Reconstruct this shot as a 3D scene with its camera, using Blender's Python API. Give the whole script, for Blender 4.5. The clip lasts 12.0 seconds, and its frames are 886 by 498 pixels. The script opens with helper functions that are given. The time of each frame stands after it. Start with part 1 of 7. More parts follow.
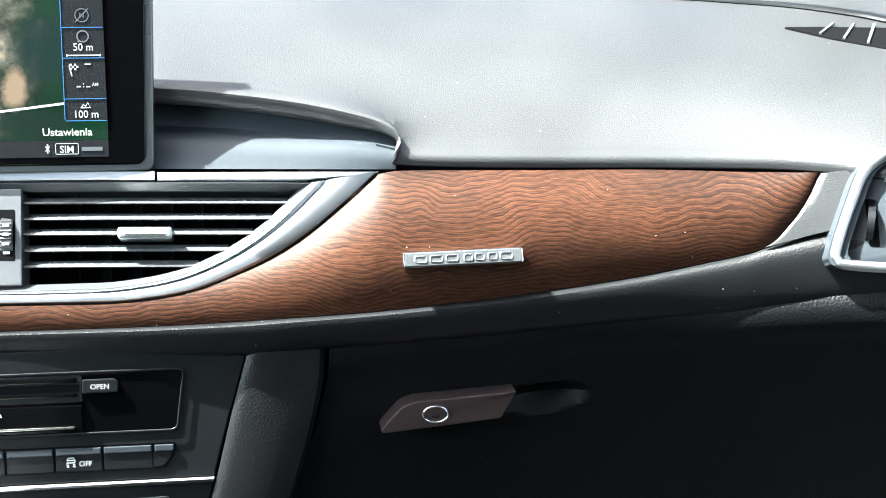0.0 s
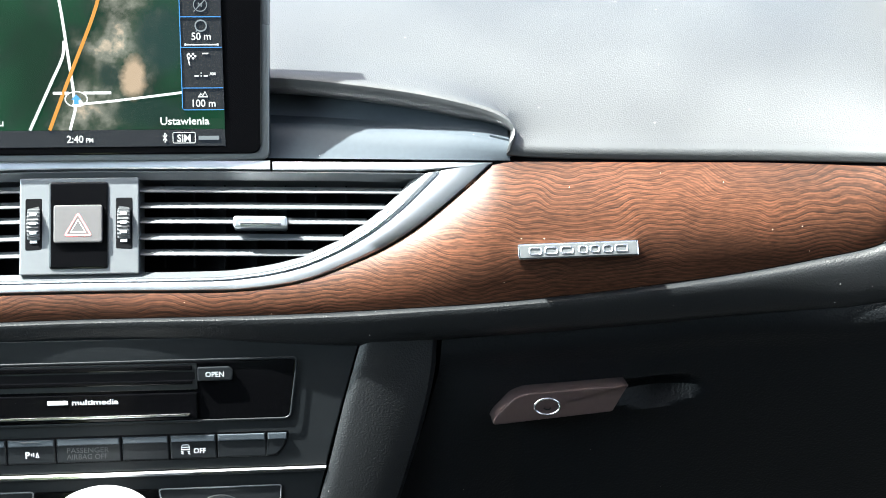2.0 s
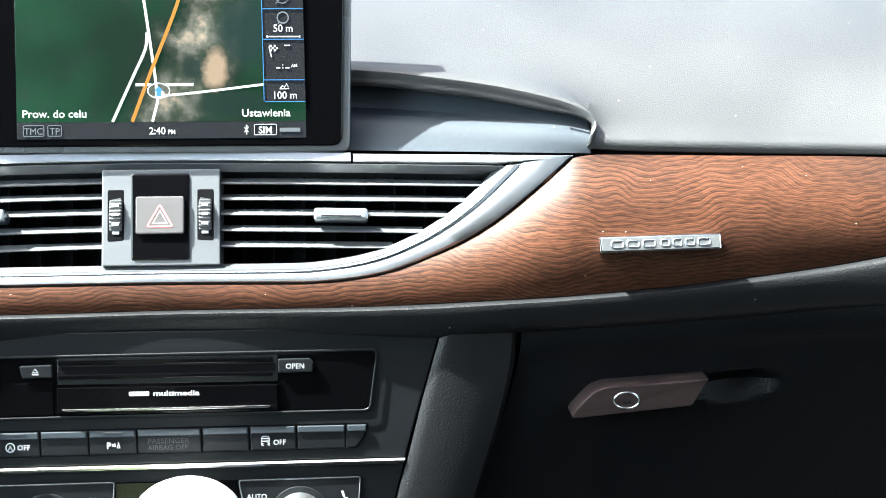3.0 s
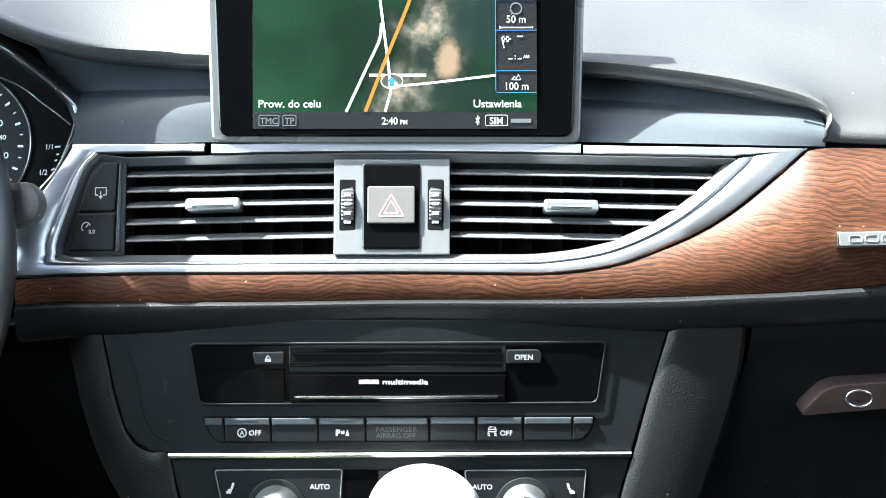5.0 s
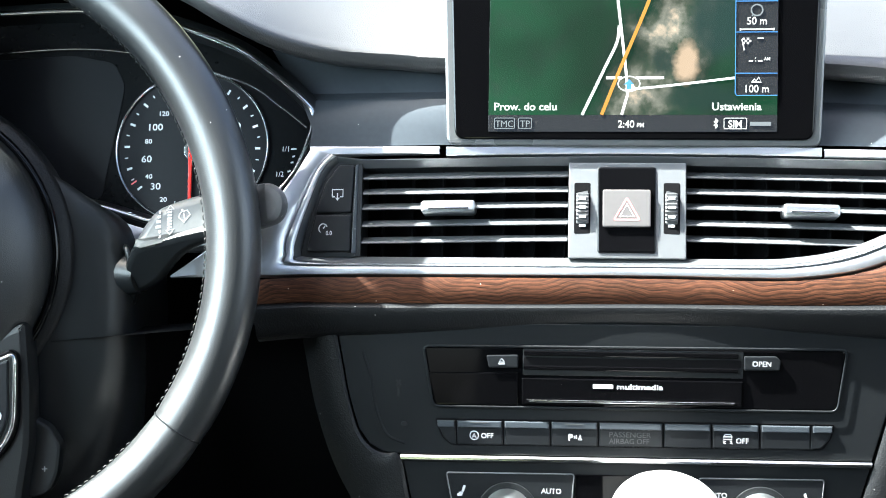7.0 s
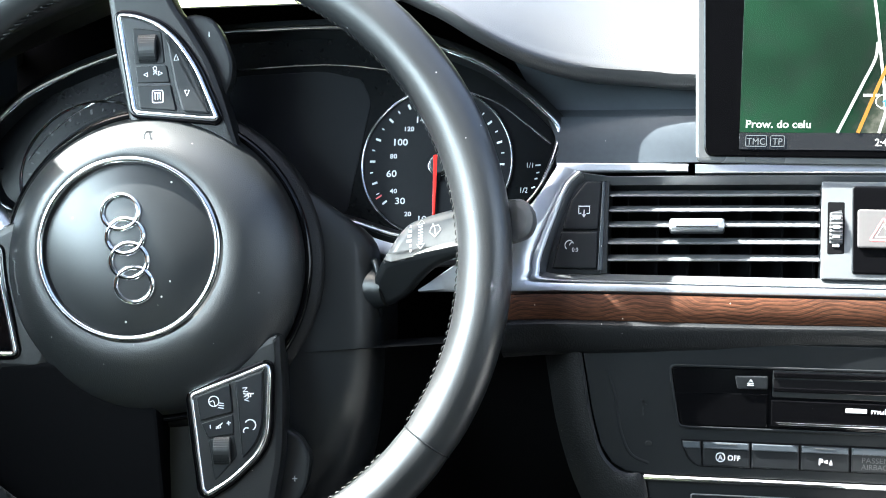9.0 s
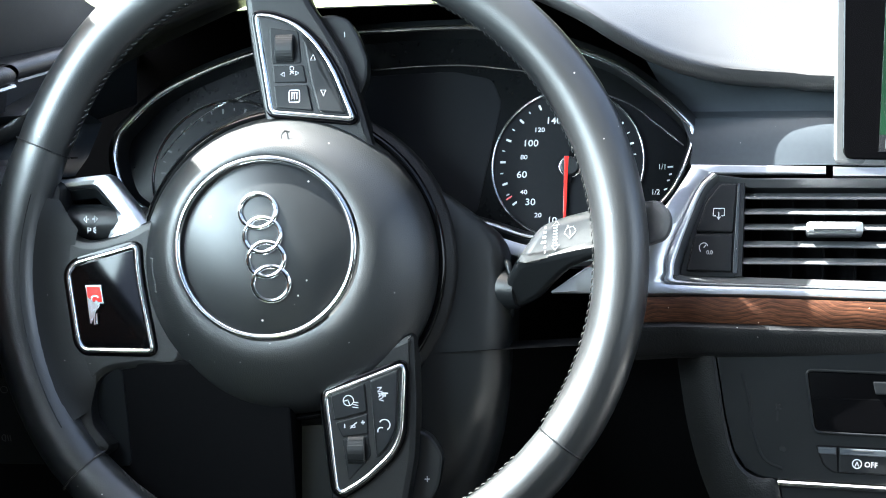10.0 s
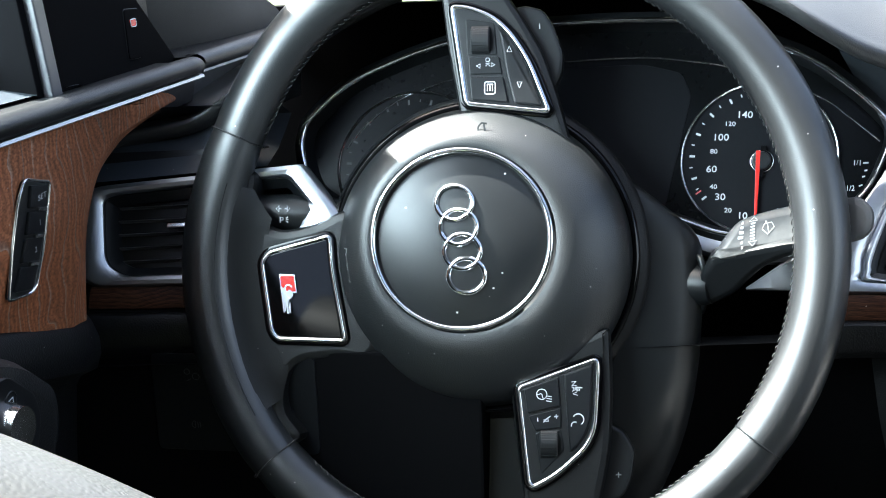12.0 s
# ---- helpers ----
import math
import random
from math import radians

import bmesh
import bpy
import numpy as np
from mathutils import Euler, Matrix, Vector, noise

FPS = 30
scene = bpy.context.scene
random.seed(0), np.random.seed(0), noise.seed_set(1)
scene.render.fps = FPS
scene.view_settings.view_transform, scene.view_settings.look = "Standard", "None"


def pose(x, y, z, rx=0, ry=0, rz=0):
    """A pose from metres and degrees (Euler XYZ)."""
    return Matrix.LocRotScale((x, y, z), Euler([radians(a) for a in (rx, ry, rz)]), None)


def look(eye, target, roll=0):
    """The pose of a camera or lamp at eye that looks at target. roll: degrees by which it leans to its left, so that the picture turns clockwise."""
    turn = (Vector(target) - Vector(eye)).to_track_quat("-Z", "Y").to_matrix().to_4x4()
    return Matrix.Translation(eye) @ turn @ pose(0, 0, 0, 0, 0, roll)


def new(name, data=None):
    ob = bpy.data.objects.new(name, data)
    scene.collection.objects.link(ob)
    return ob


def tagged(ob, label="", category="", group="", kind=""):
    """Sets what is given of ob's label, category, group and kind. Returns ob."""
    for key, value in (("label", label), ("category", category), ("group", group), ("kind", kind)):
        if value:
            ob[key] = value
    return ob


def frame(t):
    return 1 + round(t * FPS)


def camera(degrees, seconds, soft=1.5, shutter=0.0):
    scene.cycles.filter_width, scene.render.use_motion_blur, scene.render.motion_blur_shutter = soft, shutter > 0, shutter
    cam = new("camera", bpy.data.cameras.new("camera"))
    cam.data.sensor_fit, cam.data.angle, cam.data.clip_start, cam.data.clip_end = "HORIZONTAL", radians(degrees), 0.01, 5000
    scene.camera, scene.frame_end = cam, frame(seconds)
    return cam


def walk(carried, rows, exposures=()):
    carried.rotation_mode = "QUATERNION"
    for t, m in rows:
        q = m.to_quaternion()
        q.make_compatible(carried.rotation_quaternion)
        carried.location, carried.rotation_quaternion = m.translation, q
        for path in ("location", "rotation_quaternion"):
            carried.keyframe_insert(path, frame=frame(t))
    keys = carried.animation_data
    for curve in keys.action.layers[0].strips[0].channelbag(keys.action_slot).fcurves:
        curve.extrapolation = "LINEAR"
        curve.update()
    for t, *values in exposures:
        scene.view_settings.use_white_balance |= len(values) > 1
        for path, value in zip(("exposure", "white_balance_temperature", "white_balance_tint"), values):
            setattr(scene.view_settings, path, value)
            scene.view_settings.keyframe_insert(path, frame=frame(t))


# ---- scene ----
cam = camera(34.0, 12.0, soft=0.95)
PATH = [
    (0.0, 0.1735, -0.8632, 0.9555, -7.38, -19.69, -1.09),
    (0.5, 0.1684, -0.8621, 0.9572, -6.88, -19.93, -0.96),
    (1.0, 0.1611, -0.8604, 0.9576, -6.11, -20.05, -0.88),
    (1.5, 0.1513, -0.8585, 0.9570, -5.59, -20.21, -0.87),
    (2.0, 0.1388, -0.8570, 0.9558, -5.10, -20.18, -0.86),
    (2.5, 0.1240, -0.8554, 0.9540, -4.60, -20.28, -0.75),
    (4.5, 0.0531, -0.8524, 0.9462, -0.92, -20.25, -0.31),
    (5.0, 0.0354, -0.8522, 0.9446, 0.40, -20.21, 0.15),
    (5.5, 0.0184, -0.8522, 0.9433, 1.62, -20.03, 0.57),
    (6.0, 0.0023, -0.8524, 0.9423, 2.68, -19.84, 0.87),
    (6.5, -0.0133, -0.8527, 0.9414, 3.90, -19.82, 1.09),
    (7.0, -0.0285, -0.8533, 0.9409, 5.39, -19.78, 1.39),
    (9.0, -0.0950, -0.8600, 0.9407, 10.77, -18.86, 2.36),
    (9.5, -0.1148, -0.8631, 0.9410, 12.17, -18.63, 2.63),
    (10.0, -0.1359, -0.8664, 0.9413, 13.34, -18.68, 2.73),
    (10.5, -0.1571, -0.8704, 0.9418, 14.18, -18.88, 2.79),
    (11.0, -0.1771, -0.8742, 0.9423, 15.58, -18.86, 3.09),
    (11.5, -0.1931, -0.8775, 0.9430, 16.32, -18.84, 3.11),
    (12.0, -0.2012, -0.8796, 0.9438, 16.63, -18.83, 3.00),
]
EXPOSURE = 3.62
walk(cam, [(t, pose(x, y, z, 90 + pitch, roll, yaw)) for t, x, y, z, yaw, pitch, roll in PATH],
     exposures=[(0.0, EXPOSURE, 6250, 0), (6.0, EXPOSURE + 0.35, 6300, 1), (9.5, EXPOSURE + 0.55, 6350, 3), (10.3, EXPOSURE + 0.58, 6350, 3), (11.2, EXPOSURE + 0.32, 6350, 3), (12.0, EXPOSURE + 0.24, 6350, 3)])

# ---- daylight: a high sun over the windscreen, clear sky ----
SUN_FROM = Vector((-0.69, 0.105, 1.0)).normalized()
sun = new("sun", bpy.data.lights.new("sun", "SUN"))
sun.data.energy, sun.data.angle, sun.data.color = 5.0, radians(0.6), (1.0, 0.985, 0.96)
sun.matrix_world = look((0, 0, 6), Vector((0, 0, 6)) - SUN_FROM)
world = bpy.data.worlds.new("sky")
scene.world = world
world.use_nodes = True
sky = world.node_tree.nodes.new("ShaderNodeTexSky")
sky.sky_type, sky.sun_disc = "NISHITA", False
sky.dust_density, sky.air_density = 7.0, 0.65
sky.sun_elevation = math.asin(SUN_FROM.z)
sky.sun_rotation = math.atan2(SUN_FROM.x, SUN_FROM.y)
world.node_tree.links.new(sky.outputs[0], world.node_tree.nodes["Background"].inputs[0])
world.node_tree.nodes["Background"].inputs[1].default_value = 0.065
# the sky's light through the two front side windows
for side, energy, colour in ((-1, 1.45, (0.74, 0.90, 1.0)), (1, 0.14, (0.90, 0.96, 1.0))):
    window_light = new("window_light", bpy.data.lights.new("window_light", "AREA"))
    window_light.data.shape, window_light.data.size, window_light.data.size_y = "RECTANGLE", 0.58, 0.36
    window_light.data.energy, window_light.data.color = energy, colour
    window_light.matrix_world = look((0.70 * side, -0.54, 0.96), (-0.3 * side, -0.34, 0.74))

# ---- materials ----


def material(name, colour, rough=0.5, metal=0.0, var=0.12, var_scale=60.0, bump=0.0, bump_scale=900.0,
             cells=False, coat=0.0, spec=0.5, dust=0.0):
    """A surface with colour varied at two scales, fine relief and, where wanted, specks of dust."""
    m = bpy.data.materials.new(name)
    m.use_nodes = True
    nt, b = m.node_tree, m.node_tree.nodes["Principled BSDF"]
    n, link = nt.nodes.new, nt.links.new
    co = n("ShaderNodeTexCoord").outputs["Object"]
    big, fine = n("ShaderNodeTexNoise"), n("ShaderNodeTexNoise")
    big.inputs["Scale"].default_value, fine.inputs["Scale"].default_value = var_scale * 0.2, var_scale * 5
    fine.inputs["Detail"].default_value = 4
    link(co, big.inputs["Vector"]), link(co, fine.inputs["Vector"])
    add = n("ShaderNodeMath")
    add.operation = "ADD"
    link(big.outputs["Fac"], add.inputs[0]), link(fine.outputs["Fac"], add.inputs[1])
    ramp = n("ShaderNodeMapRange")
    ramp.inputs[1].default_value, ramp.inputs[2].default_value = 0.6, 1.4
    ramp.inputs[3].default_value, ramp.inputs[4].default_value = 1 - var, 1 + var
    link(add.outputs[0], ramp.inputs[0])
    mix = n("ShaderNodeMix")
    mix.data_type, mix.blend_type = "RGBA", "MULTIPLY"
    mix.inputs["Factor"].default_value = 1
    mix.inputs["A"].default_value = (*colour, 1)
    link(ramp.outputs[0], mix.inputs["B"])
    out = mix.outputs["Result"]
    if dust:
        vor, less = n("ShaderNodeTexVoronoi"), n("ShaderNodeMath")
        vor.inputs["Scale"].default_value = 85
        less.operation, less.inputs[1].default_value = "LESS_THAN", dust
        link(co, vor.inputs["Vector"]), link(vor.outputs["Distance"], less.inputs[0])
        mix2 = n("ShaderNodeMix")
        mix2.data_type = "RGBA"
        mix2.inputs["B"].default_value = (0.55, 0.53, 0.5, 1)
        link(less.outputs[0], mix2.inputs["Factor"]), link(out, mix2.inputs["A"])
        out = mix2.outputs["Result"]
    link(out, b.inputs["Base Color"])
    rr = n("ShaderNodeMapRange")
    rr.inputs[1].default_value, rr.inputs[2].default_value = 0.3, 0.7
    rr.inputs[3].default_value, rr.inputs[4].default_value = rough * 0.88, min(1, rough * 1.12)
    link(big.outputs["Fac"], rr.inputs[0]), link(rr.outputs[0], b.inputs["Roughness"])
    b.inputs["Metallic"].default_value = metal
    b.inputs["Coat Weight"].default_value = coat
    b.inputs["Coat Roughness"].default_value = 0.03
    b.inputs["Specular IOR Level"].default_value = spec
    if bump:
        bn = n("ShaderNodeBump")
        bn.inputs["Strength"].default_value = bump
        bn.inputs["Distance"].default_value = 0.0005
        if cells:
            tex = n("ShaderNodeTexVoronoi")
            tex.feature = "SMOOTH_F1"
            tex.inputs["Scale"].default_value = bump_scale
            link(co, tex.inputs["Vector"]), link(tex.outputs["Distance"], bn.inputs["Height"])
        else:
            tex = n("ShaderNodeTexNoise")
            tex.inputs["Scale"].default_value = bump_scale
            link(co, tex.inputs["Vector"]), link(tex.outputs["Fac"], bn.inputs["Height"])
        link(bn.outputs[0], b.inputs["Normal"])
    return m


def glow(name, colour, strength):
    """A lit display element."""
    m = bpy.data.materials.new(name)
    m.use_nodes = True
    b = m.node_tree.nodes["Principled BSDF"]
    b.inputs["Base Color"].default_value = (0.01, 0.01, 0.01, 1)
    b.inputs["Roughness"].default_value = 0.2
    b.inputs["Emission Color"].default_value = (*colour, 1)
    b.inputs["Emission Strength"].default_value = strength
    return m


def wood_material(name, light, dark, figure=1.0, bands="Z", line=0.8, fade_to=0.4):
    """Open-pore walnut veneer: wavy contour figure with fine dark pores."""
    m = bpy.data.materials.new(name)
    m.use_nodes = True
    nt, b = m.node_tree, m.node_tree.nodes["Principled BSDF"]
    n, link = nt.nodes.new, nt.links.new
    co = n("ShaderNodeTexCoord").outputs["Object"]
    mp = n("ShaderNodeMapping")
    mp.inputs["Scale"].default_value = (0.55 * figure, 1.4 * figure, 2.4 * figure)
    link(co, mp.inputs["Vector"])
    warp = n("ShaderNodeTexNoise")
    warp.inputs["Scale"].default_value, warp.inputs["Detail"].default_value = 15, 2.5
    wm = n("ShaderNodeMapping")
    wm.inputs["Scale"].default_value = (0.85, 0.6, 0.55)
    link(co, wm.inputs["Vector"])
    link(wm.outputs[0], warp.inputs["Vector"])
    off = n("ShaderNodeVectorMath")
    off.operation = "MULTIPLY_ADD"
    off.inputs[1].default_value = (0.02, 0.02, 0.12)
    link(warp.outputs["Color"], off.inputs[0]), link(mp.outputs[0], off.inputs[2])
    fine = n("ShaderNodeTexNoise")
    fine.inputs["Scale"].default_value, fine.inputs["Detail"].default_value = 60, 3
    link(mp.outputs[0], fine.inputs["Vector"])
    off2 = n("ShaderNodeVectorMath")
    off2.operation = "MULTIPLY_ADD"
    off2.inputs[1].default_value = (0.002, 0.002, 0.004)
    link(fine.outputs["Color"], off2.inputs[0]), link(off.outputs[0], off2.inputs[2])
    wave = n("ShaderNodeTexWave")
    wave.bands_direction, wave.wave_profile = bands, "SAW"
    wave.inputs["Scale"].default_value = 44
    wave.inputs["Distortion"].default_value = 2.2
    wave.inputs["Detail"].default_value, wave.inputs["Detail Scale"].default_value = 3, 0.8
    # short ripples that bunch the lines together
    ripple, off3 = n("ShaderNodeTexNoise"), n("ShaderNodeVectorMath")
    ripple.inputs["Scale"].default_value, ripple.inputs["Detail"].default_value = 42, 1.5
    link(wm.outputs[0], ripple.inputs["Vector"])
    off3.operation = "MULTIPLY_ADD"
    off3.inputs[1].default_value = (0.0, 0.020, 0.020)
    link(ripple.outputs["Color"], off3.inputs[0]), link(off2.outputs[0], off3.inputs[2])
    link(off3.outputs[0], wave.inputs["Vector"])
    hair = n("ShaderNodeTexWave")
    hair.bands_direction, hair.wave_profile = bands, "SIN"
    hair.inputs["Scale"].default_value, hair.inputs["Distortion"].default_value = 118, 5.0
    hair.inputs["Detail"].default_value, hair.inputs["Detail Scale"].default_value = 4, 0.6
    link(off3.outputs[0], hair.inputs["Vector"])
    hr, fine_lines = n("ShaderNodeMapRange"), n("ShaderNodeMix")
    hr.inputs[3].default_value, hr.inputs[4].default_value = 0.70, 1.10
    link(hair.outputs["Fac"], hr.inputs[0])
    fine_lines.data_type, fine_lines.blend_type = "RGBA", "MULTIPLY"
    fine_lines.inputs["Factor"].default_value = 1
    pores = n("ShaderNodeTexNoise")
    pm = n("ShaderNodeMapping")
    pm.inputs["Scale"].default_value = (140, 500, 900)
    link(co, pm.inputs["Vector"]), link(pm.outputs[0], pores.inputs["Vector"])
    pores.inputs["Scale"].default_value = 1
    tone = n("ShaderNodeTexNoise")
    tone.inputs["Scale"].default_value = 9
    link(off.outputs[0], tone.inputs["Vector"])
    ramp = n("ShaderNodeValToRGB")
    ramp.color_ramp.elements[0].color = (*dark, 1)
    ramp.color_ramp.elements[1].color = (*light, 1)
    ramp.color_ramp.elements[0].position, ramp.color_ramp.elements[1].position = 0.0, line
    link(wave.outputs["Fac"], ramp.inputs[0])
    mul = n("ShaderNodeMix")
    mul.data_type, mul.blend_type = "RGBA", "MULTIPLY"
    mul.inputs["Factor"].default_value = 0.75
    pr = n("ShaderNodeMapRange")
    pr.inputs[1].default_value, pr.inputs[2].default_value = 0.35, 0.6
    pr.inputs[3].default_value, pr.inputs[4].default_value = 0.45, 1.1
    link(pores.outputs["Fac"], pr.inputs[0])
    # the figure fades in and out along the sheet
    fade, fr = n("ShaderNodeTexNoise"), n("ShaderNodeMapRange")
    fade.inputs["Scale"].default_value, fade.inputs["Detail"].default_value = 14, 2
    link(co, fade.inputs["Vector"]), link(fade.outputs["Fac"], fr.inputs[0])
    fr.inputs[1].default_value, fr.inputs[2].default_value = 0.38, 0.62
    fr.inputs[3].default_value, fr.inputs[4].default_value = 0.0, fade_to
    plain = n("ShaderNodeMix")
    plain.data_type = "RGBA"
    plain.inputs["B"].default_value = (*[0.62 * a + 0.38 * c for a, c in zip(light, dark)], 1)
    link(fr.outputs[0], plain.inputs["Factor"]), link(ramp.outputs[0], plain.inputs["A"])
    link(plain.outputs["Result"], fine_lines.inputs["A"]), link(hr.outputs[0], fine_lines.inputs["B"])
    link(fine_lines.outputs["Result"], mul.inputs["A"]), link(pr.outputs[0], mul.inputs["B"])
    mul2 = n("ShaderNodeMix")
    mul2.data_type, mul2.blend_type = "RGBA", "MULTIPLY"
    mul2.inputs["Factor"].default_value = 1
    tr = n("ShaderNodeMapRange")
    tr.inputs[1].default_value, tr.inputs[2].default_value = 0.3, 0.7
    tr.inputs[3].default_value, tr.inputs[4].default_value = 0.5, 1.5
    link(tone.outputs["Fac"], tr.inputs[0])
    link(mul.outputs["Result"], mul2.inputs["A"]), link(tr.outputs[0], mul2.inputs["B"])
    specks, small_ones, dusty = n("ShaderNodeTexVoronoi"), n("ShaderNodeMath"), n("ShaderNodeMix")
    specks.inputs["Scale"].default_value = 90
    small_ones.operation, small_ones.inputs[1].default_value = "LESS_THAN", 0.032
    link(co, specks.inputs["Vector"]), link(specks.outputs["Distance"], small_ones.inputs[0])
    dusty.data_type = "RGBA"
    dusty.inputs["B"].default_value = (0.42, 0.36, 0.31, 1)
    link(small_ones.outputs[0], dusty.inputs["Factor"]), link(mul2.outputs["Result"], dusty.inputs["A"])
    link(dusty.outputs["Result"], b.inputs["Base Color"])
    b.inputs["Roughness"].default_value = 0.50
    b.inputs["Specular IOR Level"].default_value = 0.13
    bn = n("ShaderNodeBump")
    bn.inputs["Strength"].default_value, bn.inputs["Distance"].default_value = 0.09, 0.0003
    add = n("ShaderNodeMath")
    add.operation = "ADD"
    link(wave.outputs["Fac"], add.inputs[0]), link(pr.outputs[0], add.inputs[1])
    link(add.outputs[0], bn.inputs["Height"]), link(bn.outputs[0], b.inputs["Normal"])
    return m


def satellite_material(name):
    """The lit navigation picture: dark green fields, woods and pale bare ground seen from above."""
    m = bpy.data.materials.new(name)
    m.use_nodes = True
    nt, b = m.node_tree, m.node_tree.nodes["Principled BSDF"]
    n, link = nt.nodes.new, nt.links.new
    co = n("ShaderNodeTexCoord").outputs["Object"]
    big, small = n("ShaderNodeTexNoise"), n("ShaderNodeTexNoise")
    big.inputs["Scale"].default_value, big.inputs["Detail"].default_value = 16, 2
    small.inputs["Scale"].default_value, small.inputs["Detail"].default_value = 58, 9
    small.inputs["Roughness"].default_value, small.inputs["Distortion"].default_value = 0.6, 0.0
    link(co, big.inputs["Vector"]), link(co, small.inputs["Vector"])
    # village strip: strongest near the road, fading to either side
    sep, dist = n("ShaderNodeSeparateXYZ"), n("ShaderNodeMath")
    link(co, sep.inputs[0])
    slant = n("ShaderNodeMath")
    slant.operation, slant.inputs[1].default_value, slant.inputs[2].default_value = "MULTIPLY_ADD", -0.28, 0.28 * 0.745
    link(sep.outputs["Z"], slant.inputs[0])
    shifted = n("ShaderNodeMath")
    shifted.operation = "ADD"
    link(sep.outputs["X"], shifted.inputs[0]), link(slant.outputs[0], shifted.inputs[1])
    dist.operation, dist.inputs[1].default_value = "SUBTRACT", 0.015
    link(shifted.outputs[0], dist.inputs[0])
    ab = n("ShaderNodeMath")
    ab.operation = "ABSOLUTE"
    link(dist.outputs[0], ab.inputs[0])
    near = n("ShaderNodeMapRange")
    near.inputs[1].default_value, near.inputs[2].default_value = 0.005, 0.042
    near.inputs[3].default_value, near.inputs[4].default_value = 0.20, -0.20
    link(ab.outputs[0], near.inputs[0])
    add = n("ShaderNodeMath")
    add.operation = "ADD"
    link(small.outputs["Fac"], add.inputs[0]), link(near.outputs[0], add.inputs[1])
    ramp = n("ShaderNodeValToRGB")
    cr = ramp.color_ramp
    cr.elements[0].position, cr.elements[0].color = 0.30, (0.006, 0.035, 0.016, 1)
    cr.elements[1].position, cr.elements[1].color = 0.86, (0.52, 0.40, 0.30, 1)
    for p, c in ((0.48, (0.010, 0.030, 0.018, 1)), (0.62, (0.05, 0.062, 0.045, 1)), (0.74, (0.17, 0.17, 0.14, 1))):
        e = cr.elements.new(p)
        e.color = c
    link(add.outputs[0], ramp.inputs[0])
    fr = n("ShaderNodeMapRange")
    fr.inputs[1].default_value, fr.inputs[2].default_value = 0.35, 0.65
    fr.inputs[3].default_value, fr.inputs[4].default_value = 0.6, 1.5
    link(big.outputs["Fac"], fr.inputs[0])
    mul = n("ShaderNodeMix")
    mul.data_type, mul.blend_type = "RGBA", "MULTIPLY"
    mul.inputs["Factor"].default_value = 1
    link(ramp.outputs[0], mul.inputs["A"]), link(fr.outputs[0], mul.inputs["B"])
    # a round copse, a bare field beside it and the woods beyond
    picture = mul.outputs["Result"]
    for cx, cz, rx, rz, colour in ((0.0320, 0.7475, 0.0085, 0.0115, (0.42, 0.30, 0.21, 1)), (0.0170, 0.7485, 0.0070, 0.0085, (0.012, 0.026, 0.022, 1)),
                                   (0.0500, 0.7720, 0.0170, 0.0200, (0.010, 0.028, 0.026, 1)), (0.0420, 0.7290, 0.0240, 0.0080, (0.007, 0.024, 0.018, 1))):
        shift, warp, size = n("ShaderNodeVectorMath"), n("ShaderNodeVectorMath"), n("ShaderNodeVectorMath")
        warp.operation, warp.inputs[1].default_value = "MULTIPLY_ADD", (0.016, 0.0, 0.016)
        link(small.outputs["Color"], warp.inputs[0]), link(co, warp.inputs[2])
        shift.operation, shift.inputs[1].default_value = "SUBTRACT", (cx + 0.008, 0.0, cz + 0.008)
        link(warp.outputs[0], shift.inputs[0])
        size.operation, size.inputs[1].default_value = "MULTIPLY", (1 / rx, 0.0, 1 / rz)
        link(shift.outputs[0], size.inputs[0])
        away, mask, lay = n("ShaderNodeVectorMath"), n("ShaderNodeMapRange"), n("ShaderNodeMix")
        away.operation = "LENGTH"
        link(size.outputs[0], away.inputs[0])
        mask.inputs[1].default_value, mask.inputs[2].default_value = 1.25, 0.7
        mask.inputs[3].default_value, mask.inputs[4].default_value = 0.0, 0.85
        link(away.outputs["Value"], mask.inputs[0])
        lay.data_type = "RGBA"
        lay.inputs["B"].default_value = colour
        link(mask.outputs[0], lay.inputs["Factor"]), link(picture, lay.inputs["A"])
        picture = lay.outputs["Result"]
    link(picture, b.inputs["Emission Color"])
    b.inputs["Emission Strength"].default_value = 0.16
    b.inputs["Base Color"].default_value = (0.004, 0.004, 0.004, 1)
    b.inputs["Roughness"].default_value = 0.12
    return m


LEATHER = material("grained_black_leather", (0.0052, 0.0057, 0.0065), 0.45, spec=0.26, bump=0.42, bump_scale=1000, cells=True, dust=0.03)
PAD = material("soft_dash_leather", (0.026, 0.0268, 0.028), 0.40, spec=0.6, bump=0.35, bump_scale=1300, cells=True, dust=0.03)
RIMSKIN = material("smooth_worn_leather", (0.0085, 0.0095, 0.0105), 0.38, spec=1.0, bump=0.10, bump_scale=1400, cells=True, dust=0.035)
# lid skin coloured darker than the dash leather, standing for shade under the dash
GLOVESKIN = material("shade_darkened_glove_skin", (0.0026, 0.0031, 0.0038), 0.46, spec=0.13, bump=0.6, bump_scale=750, cells=True, dust=0.010)
HUBSKIN = material("airbag_cover_skin", (0.0085, 0.0097, 0.0105), 0.42, spec=0.75, bump=0.20, bump_scale=1500, cells=True, dust=0.03)
DISC = material("satin_hub_disc", (0.0065, 0.0075, 0.0085), 0.36, spec=0.55, bump=0.04, bump_scale=2500, dust=0.05)
